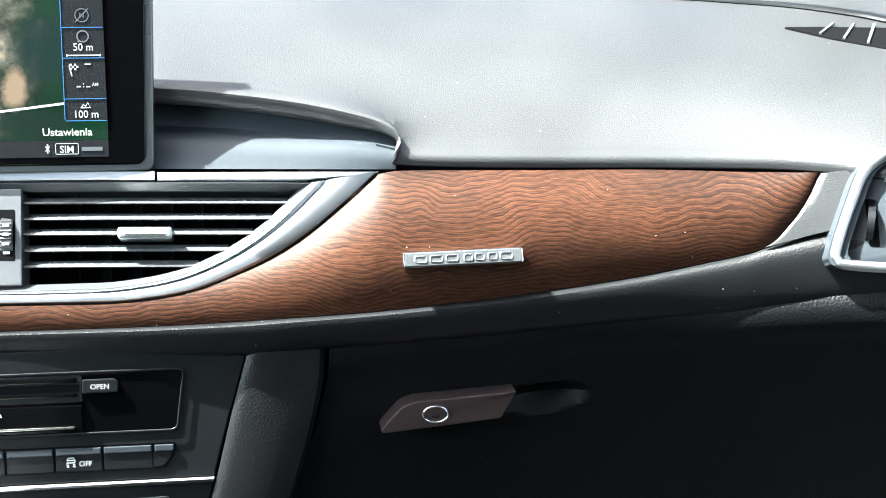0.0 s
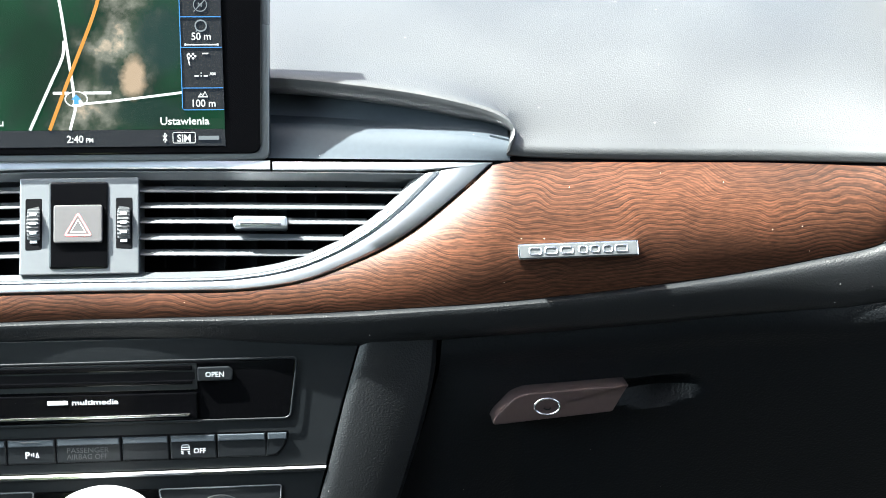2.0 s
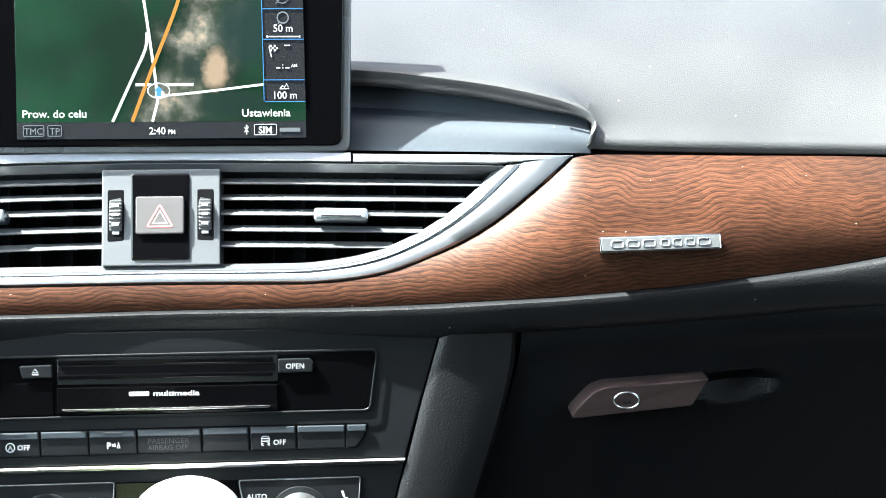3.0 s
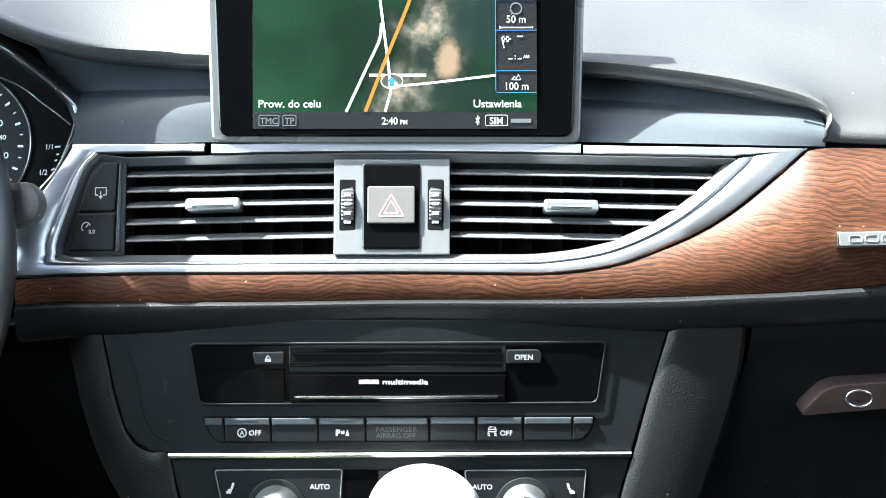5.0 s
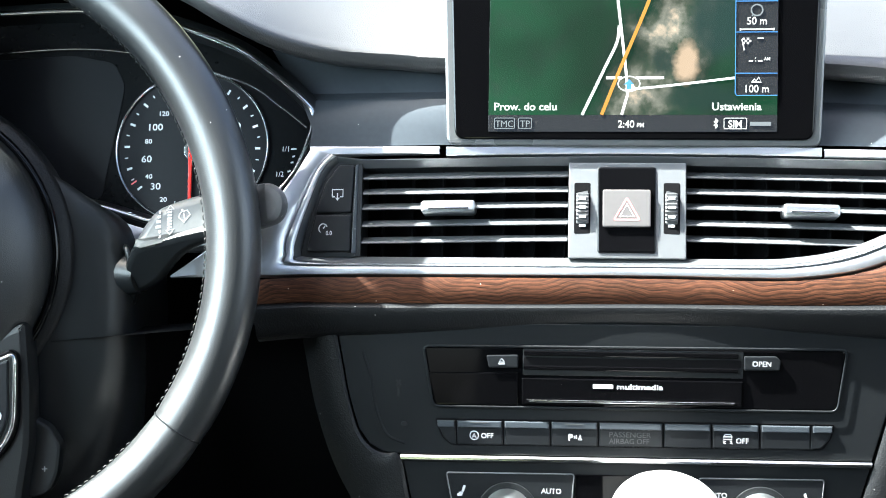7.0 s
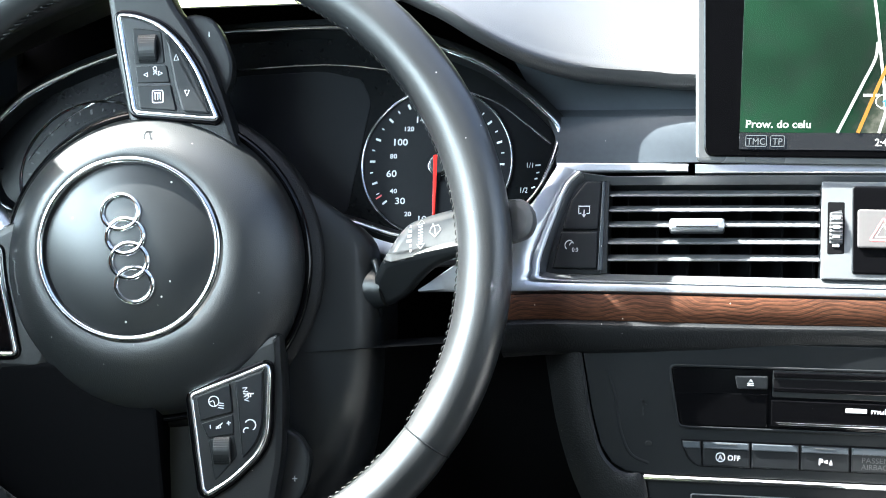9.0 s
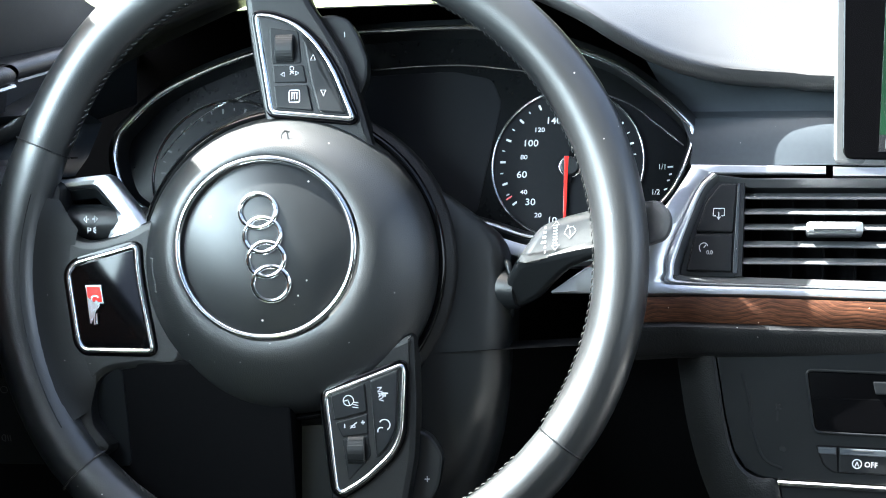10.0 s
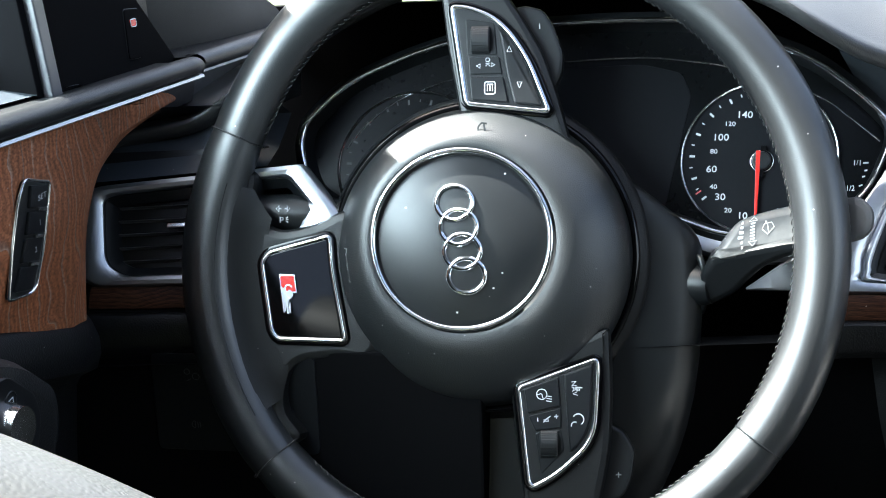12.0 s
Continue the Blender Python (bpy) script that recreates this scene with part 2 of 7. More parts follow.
LEDGE = material("slate_ledge_paint", (0.055, 0.058, 0.062), 0.36, metal=0.2, var=0.05)
RIB = material("ribbed_wheel_plastic", (0.035, 0.036, 0.038), 0.35)
SPOKESKIN = material("black_spoke_leather", (0.0036, 0.0040, 0.0045), 0.42, spec=0.36, bump=0.12, bump_scale=1400, cells=True, dust=0.02)
# black stalk plastic with dust specks, its base colour raised for the sunlight
STALKSKIN = material("dusty_sunlit_stalk_plastic", (0.085, 0.086, 0.087), 0.45, spec=0.4, bump=0.15, bump_scale=2200, dust=0.06)
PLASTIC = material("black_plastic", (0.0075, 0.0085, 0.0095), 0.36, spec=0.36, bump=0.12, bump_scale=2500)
PANEL = material("anthracite_plastic", (0.0053, 0.0063, 0.0074), 0.44, spec=0.20, bump=0.10, bump_scale=2500)
KEY = material("button_plastic", (0.0058, 0.0067, 0.0080), 0.42, spec=0.22, bump=0.08, bump_scale=2500)
BLUEPANEL = material("satin_slate_plastic", (0.034, 0.040, 0.047), 0.32, spec=0.2, bump=0.06, bump_scale=2600, dust=0.02)
DARK = material("matt_black_cavity", (0.004, 0.004, 0.0045), 0.95, spec=0.02)
DISPLAY = material("switched_off_display", (0.0038, 0.0044, 0.0058), 0.4, spec=0.15)
CLUSTER = material("cluster_black", (0.0030, 0.0034, 0.0038), 0.24, spec=0.12)
GLOSS = material("gloss_black_lacquer", (0.0015, 0.0015, 0.0018), 0.05, var=0.05, coat=0.0, spec=0.24, dust=0.012)
SILVER = material("satin_aluminium", (0.52, 0.54, 0.57), 0.36, metal=1.0, var=0.04, bump=0.03, bump_scale=2200)
GREYPAINT = material("grey_satin_paint", (0.115, 0.12, 0.127), 0.32, metal=0.35, var=0.05, dust=0.02)
HAZARD = material("satin_grey_key", (0.060, 0.057, 0.058), 0.5, var=0.05, spec=0.18, dust=0.02)
CHROME = material("polished_chrome", (0.82, 0.83, 0.84), 0.15, metal=1.0, var=0.02)
BEZEL = material("dark_grey_metal", (0.13, 0.135, 0.14), 0.30, metal=0.5, var=0.04)
HANDLE = material("brown_grey_metal", (0.155, 0.115, 0.117), 0.33, metal=0.9, var=0.05)
PRINT = material("white_print", (0.50, 0.51, 0.52), 0.5, var=0.03)
FAINT = material("unlit_print", (0.030, 0.031, 0.033), 0.5)
RED = material("red_enamel", (0.62, 0.02, 0.015), 0.25, var=0.03)
REDPRINT = material("red_print", (0.72, 0.12, 0.12), 0.45, var=0.03)
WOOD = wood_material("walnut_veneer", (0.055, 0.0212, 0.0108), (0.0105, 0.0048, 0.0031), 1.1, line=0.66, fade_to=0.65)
# the dash's walnut again, brightness painted into its colour where no sun reaches
DOORWOOD = wood_material("brightened_door_walnut", (0.26, 0.092, 0.040), (0.26, 0.19, 0.15), 0.42, bands="Y", line=0.16, fade_to=0.25)
THREAD = material("grey_thread", (0.036, 0.036, 0.036), 0.7)
KNOBSKIN = material("light_grey_knob", (0.24, 0.24, 0.245), 0.4, var=0.05)
CLOTH = material("dark_headliner", (0.035, 0.035, 0.035), 0.85, bump=0.2, bump_scale=1500)
PILLAR = material("dark_pillar_cloth", (0.022, 0.023, 0.022), 0.85, bump=0.2, bump_scale=1500)
TINT = material("tinted_glass_black", (0.006, 0.006, 0.007), 0.15)
CARPET = material("dark_carpet", (0.015, 0.015, 0.016), 0.9, bump=0.5, bump_scale=1200)
SEATSKIN = material("pale_seat_leather", (0.035, 0.035, 0.034), 0.42, bump=0.4, bump_scale=700, cells=True)
GRASS = material("grass", (0.07, 0.085, 0.035), 0.9, var=0.5, var_scale=3)
CARPAINT = material("dark_car_paint", (0.02, 0.022, 0.025), 0.2, coat=0.5)
MAP = satellite_material("navigation_picture")
LIT = glow("lit_white", (1.0, 1.0, 1.0), 0.115)
LITGREY = glow("lit_grey", (0.5, 0.55, 0.6), 0.06)
ORANGE = glow("lit_orange", (1.0, 0.42, 0.06), 0.075)
BLUE = glow("lit_blue", (0.10, 0.38, 0.9), 0.11)
SIDEBAR = glow("lit_dark_slate", (0.05, 0.065, 0.10), 0.02)

# ---- shapes of the dashboard's surfaces: y of a point (x, z), and the way out of the surface ----


def bow(x):
    d = -(math.sqrt(x * x + 0.0036) - 0.06) * 0.075
    return d - 1.0 * max(0, x - 0.36) ** 2 - 0.19 * max(0, -0.2 - x)


def dash_y(x, z):
    return -0.001 - 0.51 * (0.685 - z) + bow(x)


def DASH(x, z, o=0.0):
    return Vector((x, dash_y(x, z) - 0.89 * o, z + 0.455 * o))


def STACK(x, z, o=0.0):
    return Vector((x, -0.0475 - 0.24 * (0.586 - z) - 0.972 * o, z + 0.233 * o))


def GAUGE(x, z, o=0.0):
    y = -0.001 + 0.48 * (z - 0.692) + 0.08 * (x + 0.304) - 0.10 * max(0, -0.304 - x)
    return Vector((x, y - 0.90 * o, z + 0.43 * o))


def SCREEN(x, z, o=0.0):
    h = 1.024 * (z - 0.70)
    return Vector((x * (1 - 0.155 * (z - 0.70)), 0.27 * h - 0.965 * o, 0.70 + h + 0.261 * o))


def GLOVE(x, z, o=0.0):
    return Vector((x, -0.0475 - 0.12 * (0.586 - z) - 0.04 * (x - 0.2) - 0.99 * o, z + 0.12 * o))


def DOOR(y, z, o=0.0):
    return Vector((-0.635 - 0.06 * (y + 0.06) + 0.12 * (z - 0.75) + o, y, z))


WHEEL_YAW, WHEEL_RAKE = radians(9.1), radians(21.0)
WN = Vector((math.sin(WHEEL_YAW) * math.cos(WHEEL_RAKE), -math.cos(WHEEL_YAW) * math.cos(WHEEL_RAKE), math.sin(WHEEL_RAKE)))
WU = Vector((math.cos(WHEEL_YAW), math.sin(WHEEL_YAW), 0))
WV = WN.cross(WU)
HUB = Vector((-0.4345, -0.118, 0.672))


def WHEEL(u, v, o=0.0):
    return HUB + float(u) * WU + float(v) * WV + float(o) * WN


# ---- mesh helpers ----


def thing(name, label, category, at=(0, 0, 0), group="", kind=""):
    ob = new(name)
    ob.location = at
    ob.empty_display_size = 0.02
    bpy.context.view_layer.update()
    return tagged(ob, label, category, group, kind)


def part(name, bm, mat, parent=None, label="", sharp=35):
    """Link a bmesh as one mesh object under a thing or a part."""
    me = bpy.data.meshes.new(name)
    bmesh.ops.recalc_face_normals(bm, faces=bm.faces)
    bm.to_mesh(me)
    bm.free()
    for p in me.polygons:
        p.use_smooth = True
    me.set_sharp_from_angle(angle=radians(sharp))
    me.materials.append(mat)
    ob = new(name, me)
    if parent is not None:
        ob.parent = parent
        ob.matrix_parent_inverse = (Matrix.Translation(parent.location) if parent.type == "EMPTY" else Matrix.Identity(4)).inverted()
    if label:
        ob["label"] = label
    return ob


def spline(pts, n=8, closed=False):
    """Catmull-Rom through points of any dimension."""
    p = [np.array(a, float) for a in pts]
    k, out = len(p), []
    for i in range(k if closed else k - 1):
        a, b = p[i], p[(i + 1) % k]
        z = p[i - 1] if closed or i else 2 * a - b
        c = p[(i + 2) % k] if closed or i + 2 < k else 2 * b - a
        for s in np.arange(n) / n:
            out.append(tuple(float(q) for q in 0.5 * (2 * a + (b - z) * s + (2 * z - 5 * a + 4 * b - c) * s * s + (3 * a - z - 3 * b + c) * s ** 3)))
    if not closed:
        out.append(tuple(float(q) for q in p[-1]))
    return out


def rounded(pts, r, n=5):
    """A polygon with its corners rounded by r (one number, or one each)."""
    out, k = [], len(pts)
    for i in range(k):
        ri = r[i] if isinstance(r, (list, tuple)) else r
        p, a, b = Vector(pts[i]), Vector(pts[i - 1]), Vector(pts[(i + 1) % k])
        da, db = (a - p), (b - p)
        la, lb = da.length, db.length
        cut = min(ri, la * 0.48, lb * 0.48)
        if cut < 1e-6:
            out.append(tuple(p))
            continue
        s, e = p + da / la * cut, p + db / lb * cut
        for j in range(n + 1):
            t = j / n
            out.append(tuple((1 - t) ** 2 * s + 2 * t * (1 - t) * p + t * t * e))
    return out


def shrink(pts, d):
    """Move a closed outline inwards by d."""
    k = len(pts)
    area = sum(pts[i][0] * pts[(i + 1) % k][1] - pts[(i + 1) % k][0] * pts[i][1] for i in range(k))
    sg, out = (1 if area > 0 else -1), []
    for i in range(k):
        a, p, b = Vector(pts[i - 1]), Vector(pts[i]), Vector(pts[(i + 1) % k])
        t = (b - p).normalized() + (p - a).normalized()
        if t.length < 1e-6:
            t = b - p
        t.normalize()
        out.append((p.x - sg * t.y * d, p.y + sg * t.x * d))
    return out


def grid(rows, closed=False, bm=None):
    """A sheet from rows of points."""
    bm = bm or bmesh.new()
    vs = [[bm.verts.new(p) for p in row] for row in rows]
    m = len(vs[0])
    for a, b in zip(vs, vs[1:]):
        for j in range(m if closed else m - 1):
            j2 = (j + 1) % m
            if len({a[j], a[j2], b[j2], b[j]}) == 4:
                bm.faces.new((a[j], a[j2], b[j2], b[j]))
    return bm


def plate(outline, S, o0, o1, bev=0.0006, bm=None, back=False):
    """A slab on a surface: outline at depth o0, its rounded front at o1."""
    bm = bm or bmesh.new()
    sgn = 1 if o1 > o0 else -1
    loops = [[S(x, z, o0) for x, z in outline], [S(x, z, o1 - sgn * bev) for x, z in outline],
             [S(x, z, o1 - sgn * bev * 0.3) for x, z in shrink(outline, bev * 0.3)],
             [S(x, z, o1) for x, z in shrink(outline, bev)],
             [S(x, z, o1) for x, z in shrink(outline, bev + min(0.0003, bev * 0.5))]]
    vs = [[bm.verts.new(p) for p in l] for l in loops]
    k = len(outline)
    for a, b in zip(vs, vs[1:]):
        for j in range(k):
            bm.faces.new((a[j], a[(j + 1) % k], b[(j + 1) % k], b[j]))
    f = [bm.faces.new(vs[-1])]
    if back:
        f.append(bm.faces.new(list(reversed(vs[0]))))
    bmesh.ops.triangulate(bm, faces=f)
    return bm


def band(A, B, S, profile, bm=None, closed=False):
    """A strip between two plane curves A and B on a surface; profile: (part of the way, height)."""
    return grid([[S(a[0] + (b[0] - a[0]) * f, a[1] + (b[1] - a[1]) * f, o) for a, b in zip(A, B)] for f, o in profile], closed, bm)


def bead(path, S, w, h, o=0.0, closed=True, bm=None, seg=6):
    """A raised rounded moulding of width w and height h along a plane curve."""
    k, rows = len(path), []
    for j in range(seg + 1):
        a = math.pi * j / seg
        row = []
        for i in range(k):
            p = Vector(path[i])
            q = Vector(path[(i + 1) % k]) if closed or i < k - 1 else p + (p - Vector(path[i - 1]))
            r = Vector(path[i - 1]) if closed or i else p - (q - p)
            t = (q - r)
            t = t.normalized() if t.length > 1e-9 else Vector((1, 0))
            off = -math.cos(a) * w / 2
            row.append(S(p.x - t.y * off, p.y + t.x * off, o + math.sin(a) * h))
        rows.append(row)
    return grid(rows, closed, bm)


def tube(path, radius, seg=10, closed=False, caps=True, bm=None, flat=1.0, up=None):
    """A round (or flattened) bar along points in space; radius may be a list."""
    bm = bm or bmesh.new()
    P = [Vector(p) for p in path]
    k, rows = len(P), []
    ref = Vector(up) if up is not None else Vector((0.13, -0.2, 0.97))
    for i in range(k):
        a = P[i - 1] if closed or i else P[i]
        b = P[(i + 1) % k] if closed or i < k - 1 else P[i]
        t = (b - a).normalized()
        s = t.cross(ref)
        s = s.normalized() if s.length > 1e-4 else Vector((1, 0, 0))
        w = s.cross(t)
        r = radius[i] if isinstance(radius, (list, tuple)) else radius
        rows.append([P[i] + (s * math.cos(2 * math.pi * j / seg) + w * math.sin(2 * math.pi * j / seg) * flat) * r for j in range(seg)])
    if closed:
        rows.append(rows[0])
    vs = [[bm.verts.new(p) for p in row] for row in (rows[:-1] if closed else rows)]
    if closed:
        vs.append(vs[0])
    for a, b in zip(vs, vs[1:]):
        for j in range(seg):
            bm.faces.new((a[j], a[(j + 1) % seg], b[(j + 1) % seg], b[j]))
    if caps and not closed:
        bm.faces.new(list(reversed(vs[0])))
        bm.faces.new(vs[-1])
    return bm


def strokes(lines, w, S, o, bm=None, h=0.00015):
    """Flat printed strokes along plane polylines."""
    bm = bm or bmesh.new()
    for line in lines:
        k = len(line)
        left, right = [], []
        loop = k > 2 and line[0] == line[-1]
        for i in range(k):
            p = Vector(line[i])
            a = Vector(line[i - 1]) if i else (Vector(line[-2]) if loop else p)
            b = Vector(line[i + 1]) if i < k - 1 else (Vector(line[1]) if loop else p)
            t = (b - a).normalized()
            left.append((p.x - t.y * w / 2, p.y + t.x * w / 2))
            right.append((p.x + t.y * w / 2, p.y - t.x * w / 2))
        grid([[S(x, z, o - 0.0002) for x, z in left], [S(x, z, o + h) for x, z in left],
              [S(x, z, o + h) for x, z in right], [S(x, z, o - 0.0002) for x, z in right]], bm=bm)
    return bm


def arc(cx, cz, r, a0, a1, n=16, rz=None):
    rz = r if rz is None else rz
    return [(cx + r * math.cos(radians(a0 + (a1 - a0) * i / n)), cz + rz * math.sin(radians(a0 + (a1 - a0) * i / n))) for i in range(n + 1)]


def circle(cx, cz, r, n=32, rz=None):
    return arc(cx, cz, r, 0, 360, n, rz)[:-1]


def box(x0, x1, z0, z1):
    return [(x0, z0), (x1, z0), (x1, z1), (x0, z1)]


def lettering(words, S, x, z, size, o, bm=None, centre=True, turn=0.0, wide=1.0, bold=0.0):
    """Words set on a surface, size metres high, turned by degrees."""
    bm = bm or bmesh.new()
    cu = bpy.data.curves.new("words", "FONT")
    cu.body, cu.size = words, size * 1.42
    cu.resolution_u = 3
    cu.offset = bold
    cu.align_x = "CENTER" if centre else "LEFT"
    ob = bpy.data.objects.new("words", cu)
    me = bpy.data.meshes.new_from_object(ob)
    c, s = math.cos(radians(turn)), math.sin(radians(turn))
    vs = [bm.verts.new(S(x + (v.co.x * wide * c - v.co.y * s), z + (v.co.x * wide * s + v.co.y * c), o)) for v in me.vertices]
    for p in me.polygons:
        try:
            bm.faces.new([vs[i] for i in p.vertices])
        except ValueError:
            pass
    bpy.data.objects.remove(ob)
    bpy.data.meshes.remove(me)
    bpy.data.curves.remove(cu)
    return bm


def sheet(lines, rows):
    return [[tuple(np.array(a) + (np.array(b) - np.array(a)) * f) for a, b in zip(*lines)] for f in rows]

# ---- the car's shell, turned to the car's own axis ----
CAR = Matrix.Rotation(radians(9.1), 4, "Z")


def CARP(x, y, z):
    return CAR @ Vector((x, y, z))


def shell(name, rows, mat, label, category, thick=0.02):
    """A wall of the cabin, with thickness."""
    bm = grid([[CARP(*p) for p in row] for row in rows])
    bmesh.ops.recalc_face_normals(bm, faces=bm.faces)
    bmesh.ops.solidify(bm, geom=bm.faces[:], thickness=thick)
    return tagged(part(name, bm, mat), label, category, kind="structure")


ground_bm = bmesh.new()
bmesh.ops.create_grid(ground_bm, x_segments=40, y_segments=40, size=400)
for v in ground_bm.verts:
    v.co.z = -0.35
tagged(part("ground", ground_bm, GRASS), "sunny green meadow around the parked car", "ground", kind="structure")
shell("floor", [[(-0.78, -2.4, 0.0), (0.80, -2.4, 0.0)], [(-0.78, 0.6, 0.0), (0.80, 0.6, 0.0)]], CARPET,
      "dark carpeted car floor in deep shade", "floor")
roof_rows = []
for i in range(7):
    y = (-0.26, -0.33, -0.62, -0.95, -1.4, -1.8, -2.26)[i]
    roof_rows.append([(0.58 * s, y - 0.05 * (1 - s * s) * (i == 0) * -1, 1.26 - 0.05 * s * s - 0.04 * abs(i - 2.5) / 3) for s in (-1, -0.6, -0.2, 0.2, 0.6, 1)])
roof = shell("ceiling", roof_rows, CLOTH, "dark cloth headliner with an unseen opening added to let light in", "ceiling", 0.03)
# opening added through the unseen headliner to let more light into the cabin
cut = bmesh.new()
cut.from_mesh(roof.data)
inv = CAR.inverted()
gone = [f for f in cut.faces if -0.60 < (inv @ f.calc_center_median()).y < -0.34 and abs((inv @ f.calc_center_median()).x) < 0.36]
bmesh.ops.delete(cut, geom=gone, context="FACES")
cut.to_mesh(roof.data)
cut.free()
shell("wall_rear", [[(-0.72, -2.42, 0.0), (0.72, -2.42, 0.0)], [(-0.60, -2.42, 1.22), (0.60, -2.42, 1.22)]], TINT,
      "dark upholstered rear of the cabin", "wall")
shell("wall_right", [[(0.76, -2.4, 0.0), (0.76, 0.35, 0.0)], [(0.76, -2.4, 0.79), (0.76, 0.35, 0.79)]], LEATHER,
      "dark passenger side door lining", "wall")
shell("wall_left", [[(-0.80, -2.4, 0.0), (-0.80, 0.35, 0.0)], [(-0.80, -2.4, 0.745), (-0.80, 0.35, 0.745)]], LEATHER,
      "dark outer shell of the driver side doors", "wall")
shell("wall_front", [[(-0.78, 0.35, 0.0), (0.78, 0.35, 0.0)], [(-0.78, 0.42, 0.74), (0.78, 0.42, 0.74)]], DARK,
      "black bulkhead behind the dashboard", "wall")
front_edge = spline([(-0.712, 0.330, 0.700), (-0.690, 0.243, 0.741), (-0.689, 0.195, 0.764), (-0.690, 0.140, 0.800), (-0.692, 0.040, 0.893), (-0.683, -0.066, 1.008), (-0.640, -0.170, 1.110), (-0.585, -0.310, 1.200)], 5)
rear_edge = spline([(-0.700, 0.090, 0.700), (-0.699, 0.030, 0.745), (-0.701, 0.000, 0.780), (-0.704, -0.030, 0.815), (-0.708, -0.095, 0.890), (-0.700, -0.165, 0.995), (-0.655, -0.270, 1.100), (-0.600, -0.400, 1.190)], 5)
rows = []
for f in np.linspace(0, 1, 9):
    rows.append([Vector(a) * (1 - f) + Vector(b) * f + Vector((0.014, -0.006, 0.0)) * math.sin(math.pi * f) + Vector((-0.012, 0, 0)) for a, b in zip(front_edge, rear_edge)])
bm = grid(rows)
bmesh.ops.recalc_face_normals(bm, faces=bm.faces)
bmesh.ops.solidify(bm, geom=bm.faces[:], thickness=0.015)
tagged(part("wall_pillar_left", bm, PILLAR), "grey windscreen pillar lining in half shade", "pillar", kind="structure")
for name, sx in (("wall_pillar_right", 1),):
    rows = []
    for t in np.linspace(0, 1, 9):
        y, z, x = 0.42 - 0.66 * t - 0.02 * math.sin(math.pi * t), 0.74 + 0.49 * t + 0.045 * math.sin(math.pi * t), 0.745 - 0.145 * t ** 1.3
        w = 0.105 - 0.062 * t
        rows.append([(sx * (x + w * 0.4), y + w, z), (sx * (x - w * 0.2), y + w * 0.4, z + 0.004), (sx * (x - w * 0.9), y - w * 0.2, z), (sx * (x - w * 0.1), y - w, z - 0.01)])
    shell(name, rows, PILLAR, "grey windscreen pillar lining in half shade", "pillar", 0.02)
for name, sx in (("wall_side_rail_left", -1), ("wall_side_rail_right", 1)):
    shell(name, [[(sx * 0.60, y, 1.20) for y in (-0.30, -1.2, -2.3)], [(sx * 0.57, y, 1.25) for y in (-0.30, -1.2, -2.3)]],
          CLOTH, "grey roof rail lining above the side windows", "roof rail", 0.03)
    shell(name.replace("side_rail", "rear_window"), [[(sx * 0.77, -0.95, 0.74), (sx * 0.60, -0.95, 1.22)], [(sx * 0.77, -2.42, 0.74), (sx * 0.60, -2.42, 1.22)]],
          TINT, "dark tinted rear side window", "window", 0.01)
    shell(name.replace("side_rail", "centre_pillar"), [[(sx * 0.76, -0.88, 0.74), (sx * 0.59, -0.88, 1.24)], [(sx * 0.76, -1.05, 0.74), (sx * 0.59, -1.05, 1.24)]],
          CLOTH, "grey centre pillar lining between the side windows", "pillar", 0.03)

# ---- dashboard ----
dashboard = thing("dashboard", "black grained leather dashboard with walnut and aluminium inlays", "dashboard", (0, 0, 0.55))

# the upper pad: its front lip runs from the driver's side over the instrument hood, past the screen, round the tip and along the wood
EDGE = spline([(-0.70, -0.110, 0.722), (-0.655, -0.098, 0.728), (-0.61, -0.084, 0.737), (-0.575, -0.070, 0.764), (-0.53, -0.050, 0.795), (-0.46, -0.030, 0.819),
               (-0.39, -0.012, 0.827), (-0.33, 0.008, 0.817), (-0.2847, 0.020, 0.7955), (-0.2534, 0.021, 0.7765), (-0.2221, 0.021, 0.7615),
               (-0.1850, 0.020, 0.7520), (-0.1415, 0.020, 0.7485), (-0.1137, 0.020, 0.7465), (0.0, 0.021, 0.7460), (0.1147, 0.020, 0.7420),
               (0.16, 0.0175, 0.7383), (0.2046, 0.0130, 0.7328), (0.2395, 0.0060, 0.7262), (0.2570, -0.0005, 0.7205), (0.2630, -0.0060, 0.7140),
               (0.2600, -0.0095, 0.7075), (0.2600, dash_y(0.26, 0.7035) - 0.001, 0.7035), (0.2900, dash_y(0.29, 0.7022) - 0.001, 0.7022), (0.36, dash_y(0.36, 0.7018) - 0.001, 0.7018),
               (0.44, dash_y(0.44, 0.7035) - 0.001, 0.7035), (0.52, dash_y(0.52, 0.7062) - 0.001, 0.7062), (0.60, -0.105, 0.7062), (0.70, -0.15, 0.70), (0.78, -0.20, 0.69)], 6)
def recess(x):
    """How far the pad and brow draw back beside the passenger edge of the screen, 0 to 1."""
    f = min(1.0, max(0.0, (x - 0.03) / 0.06)) * min(1.0, max(0.0, (0.245 - x) / 0.12))
    return f * f * (3 - 2 * f)


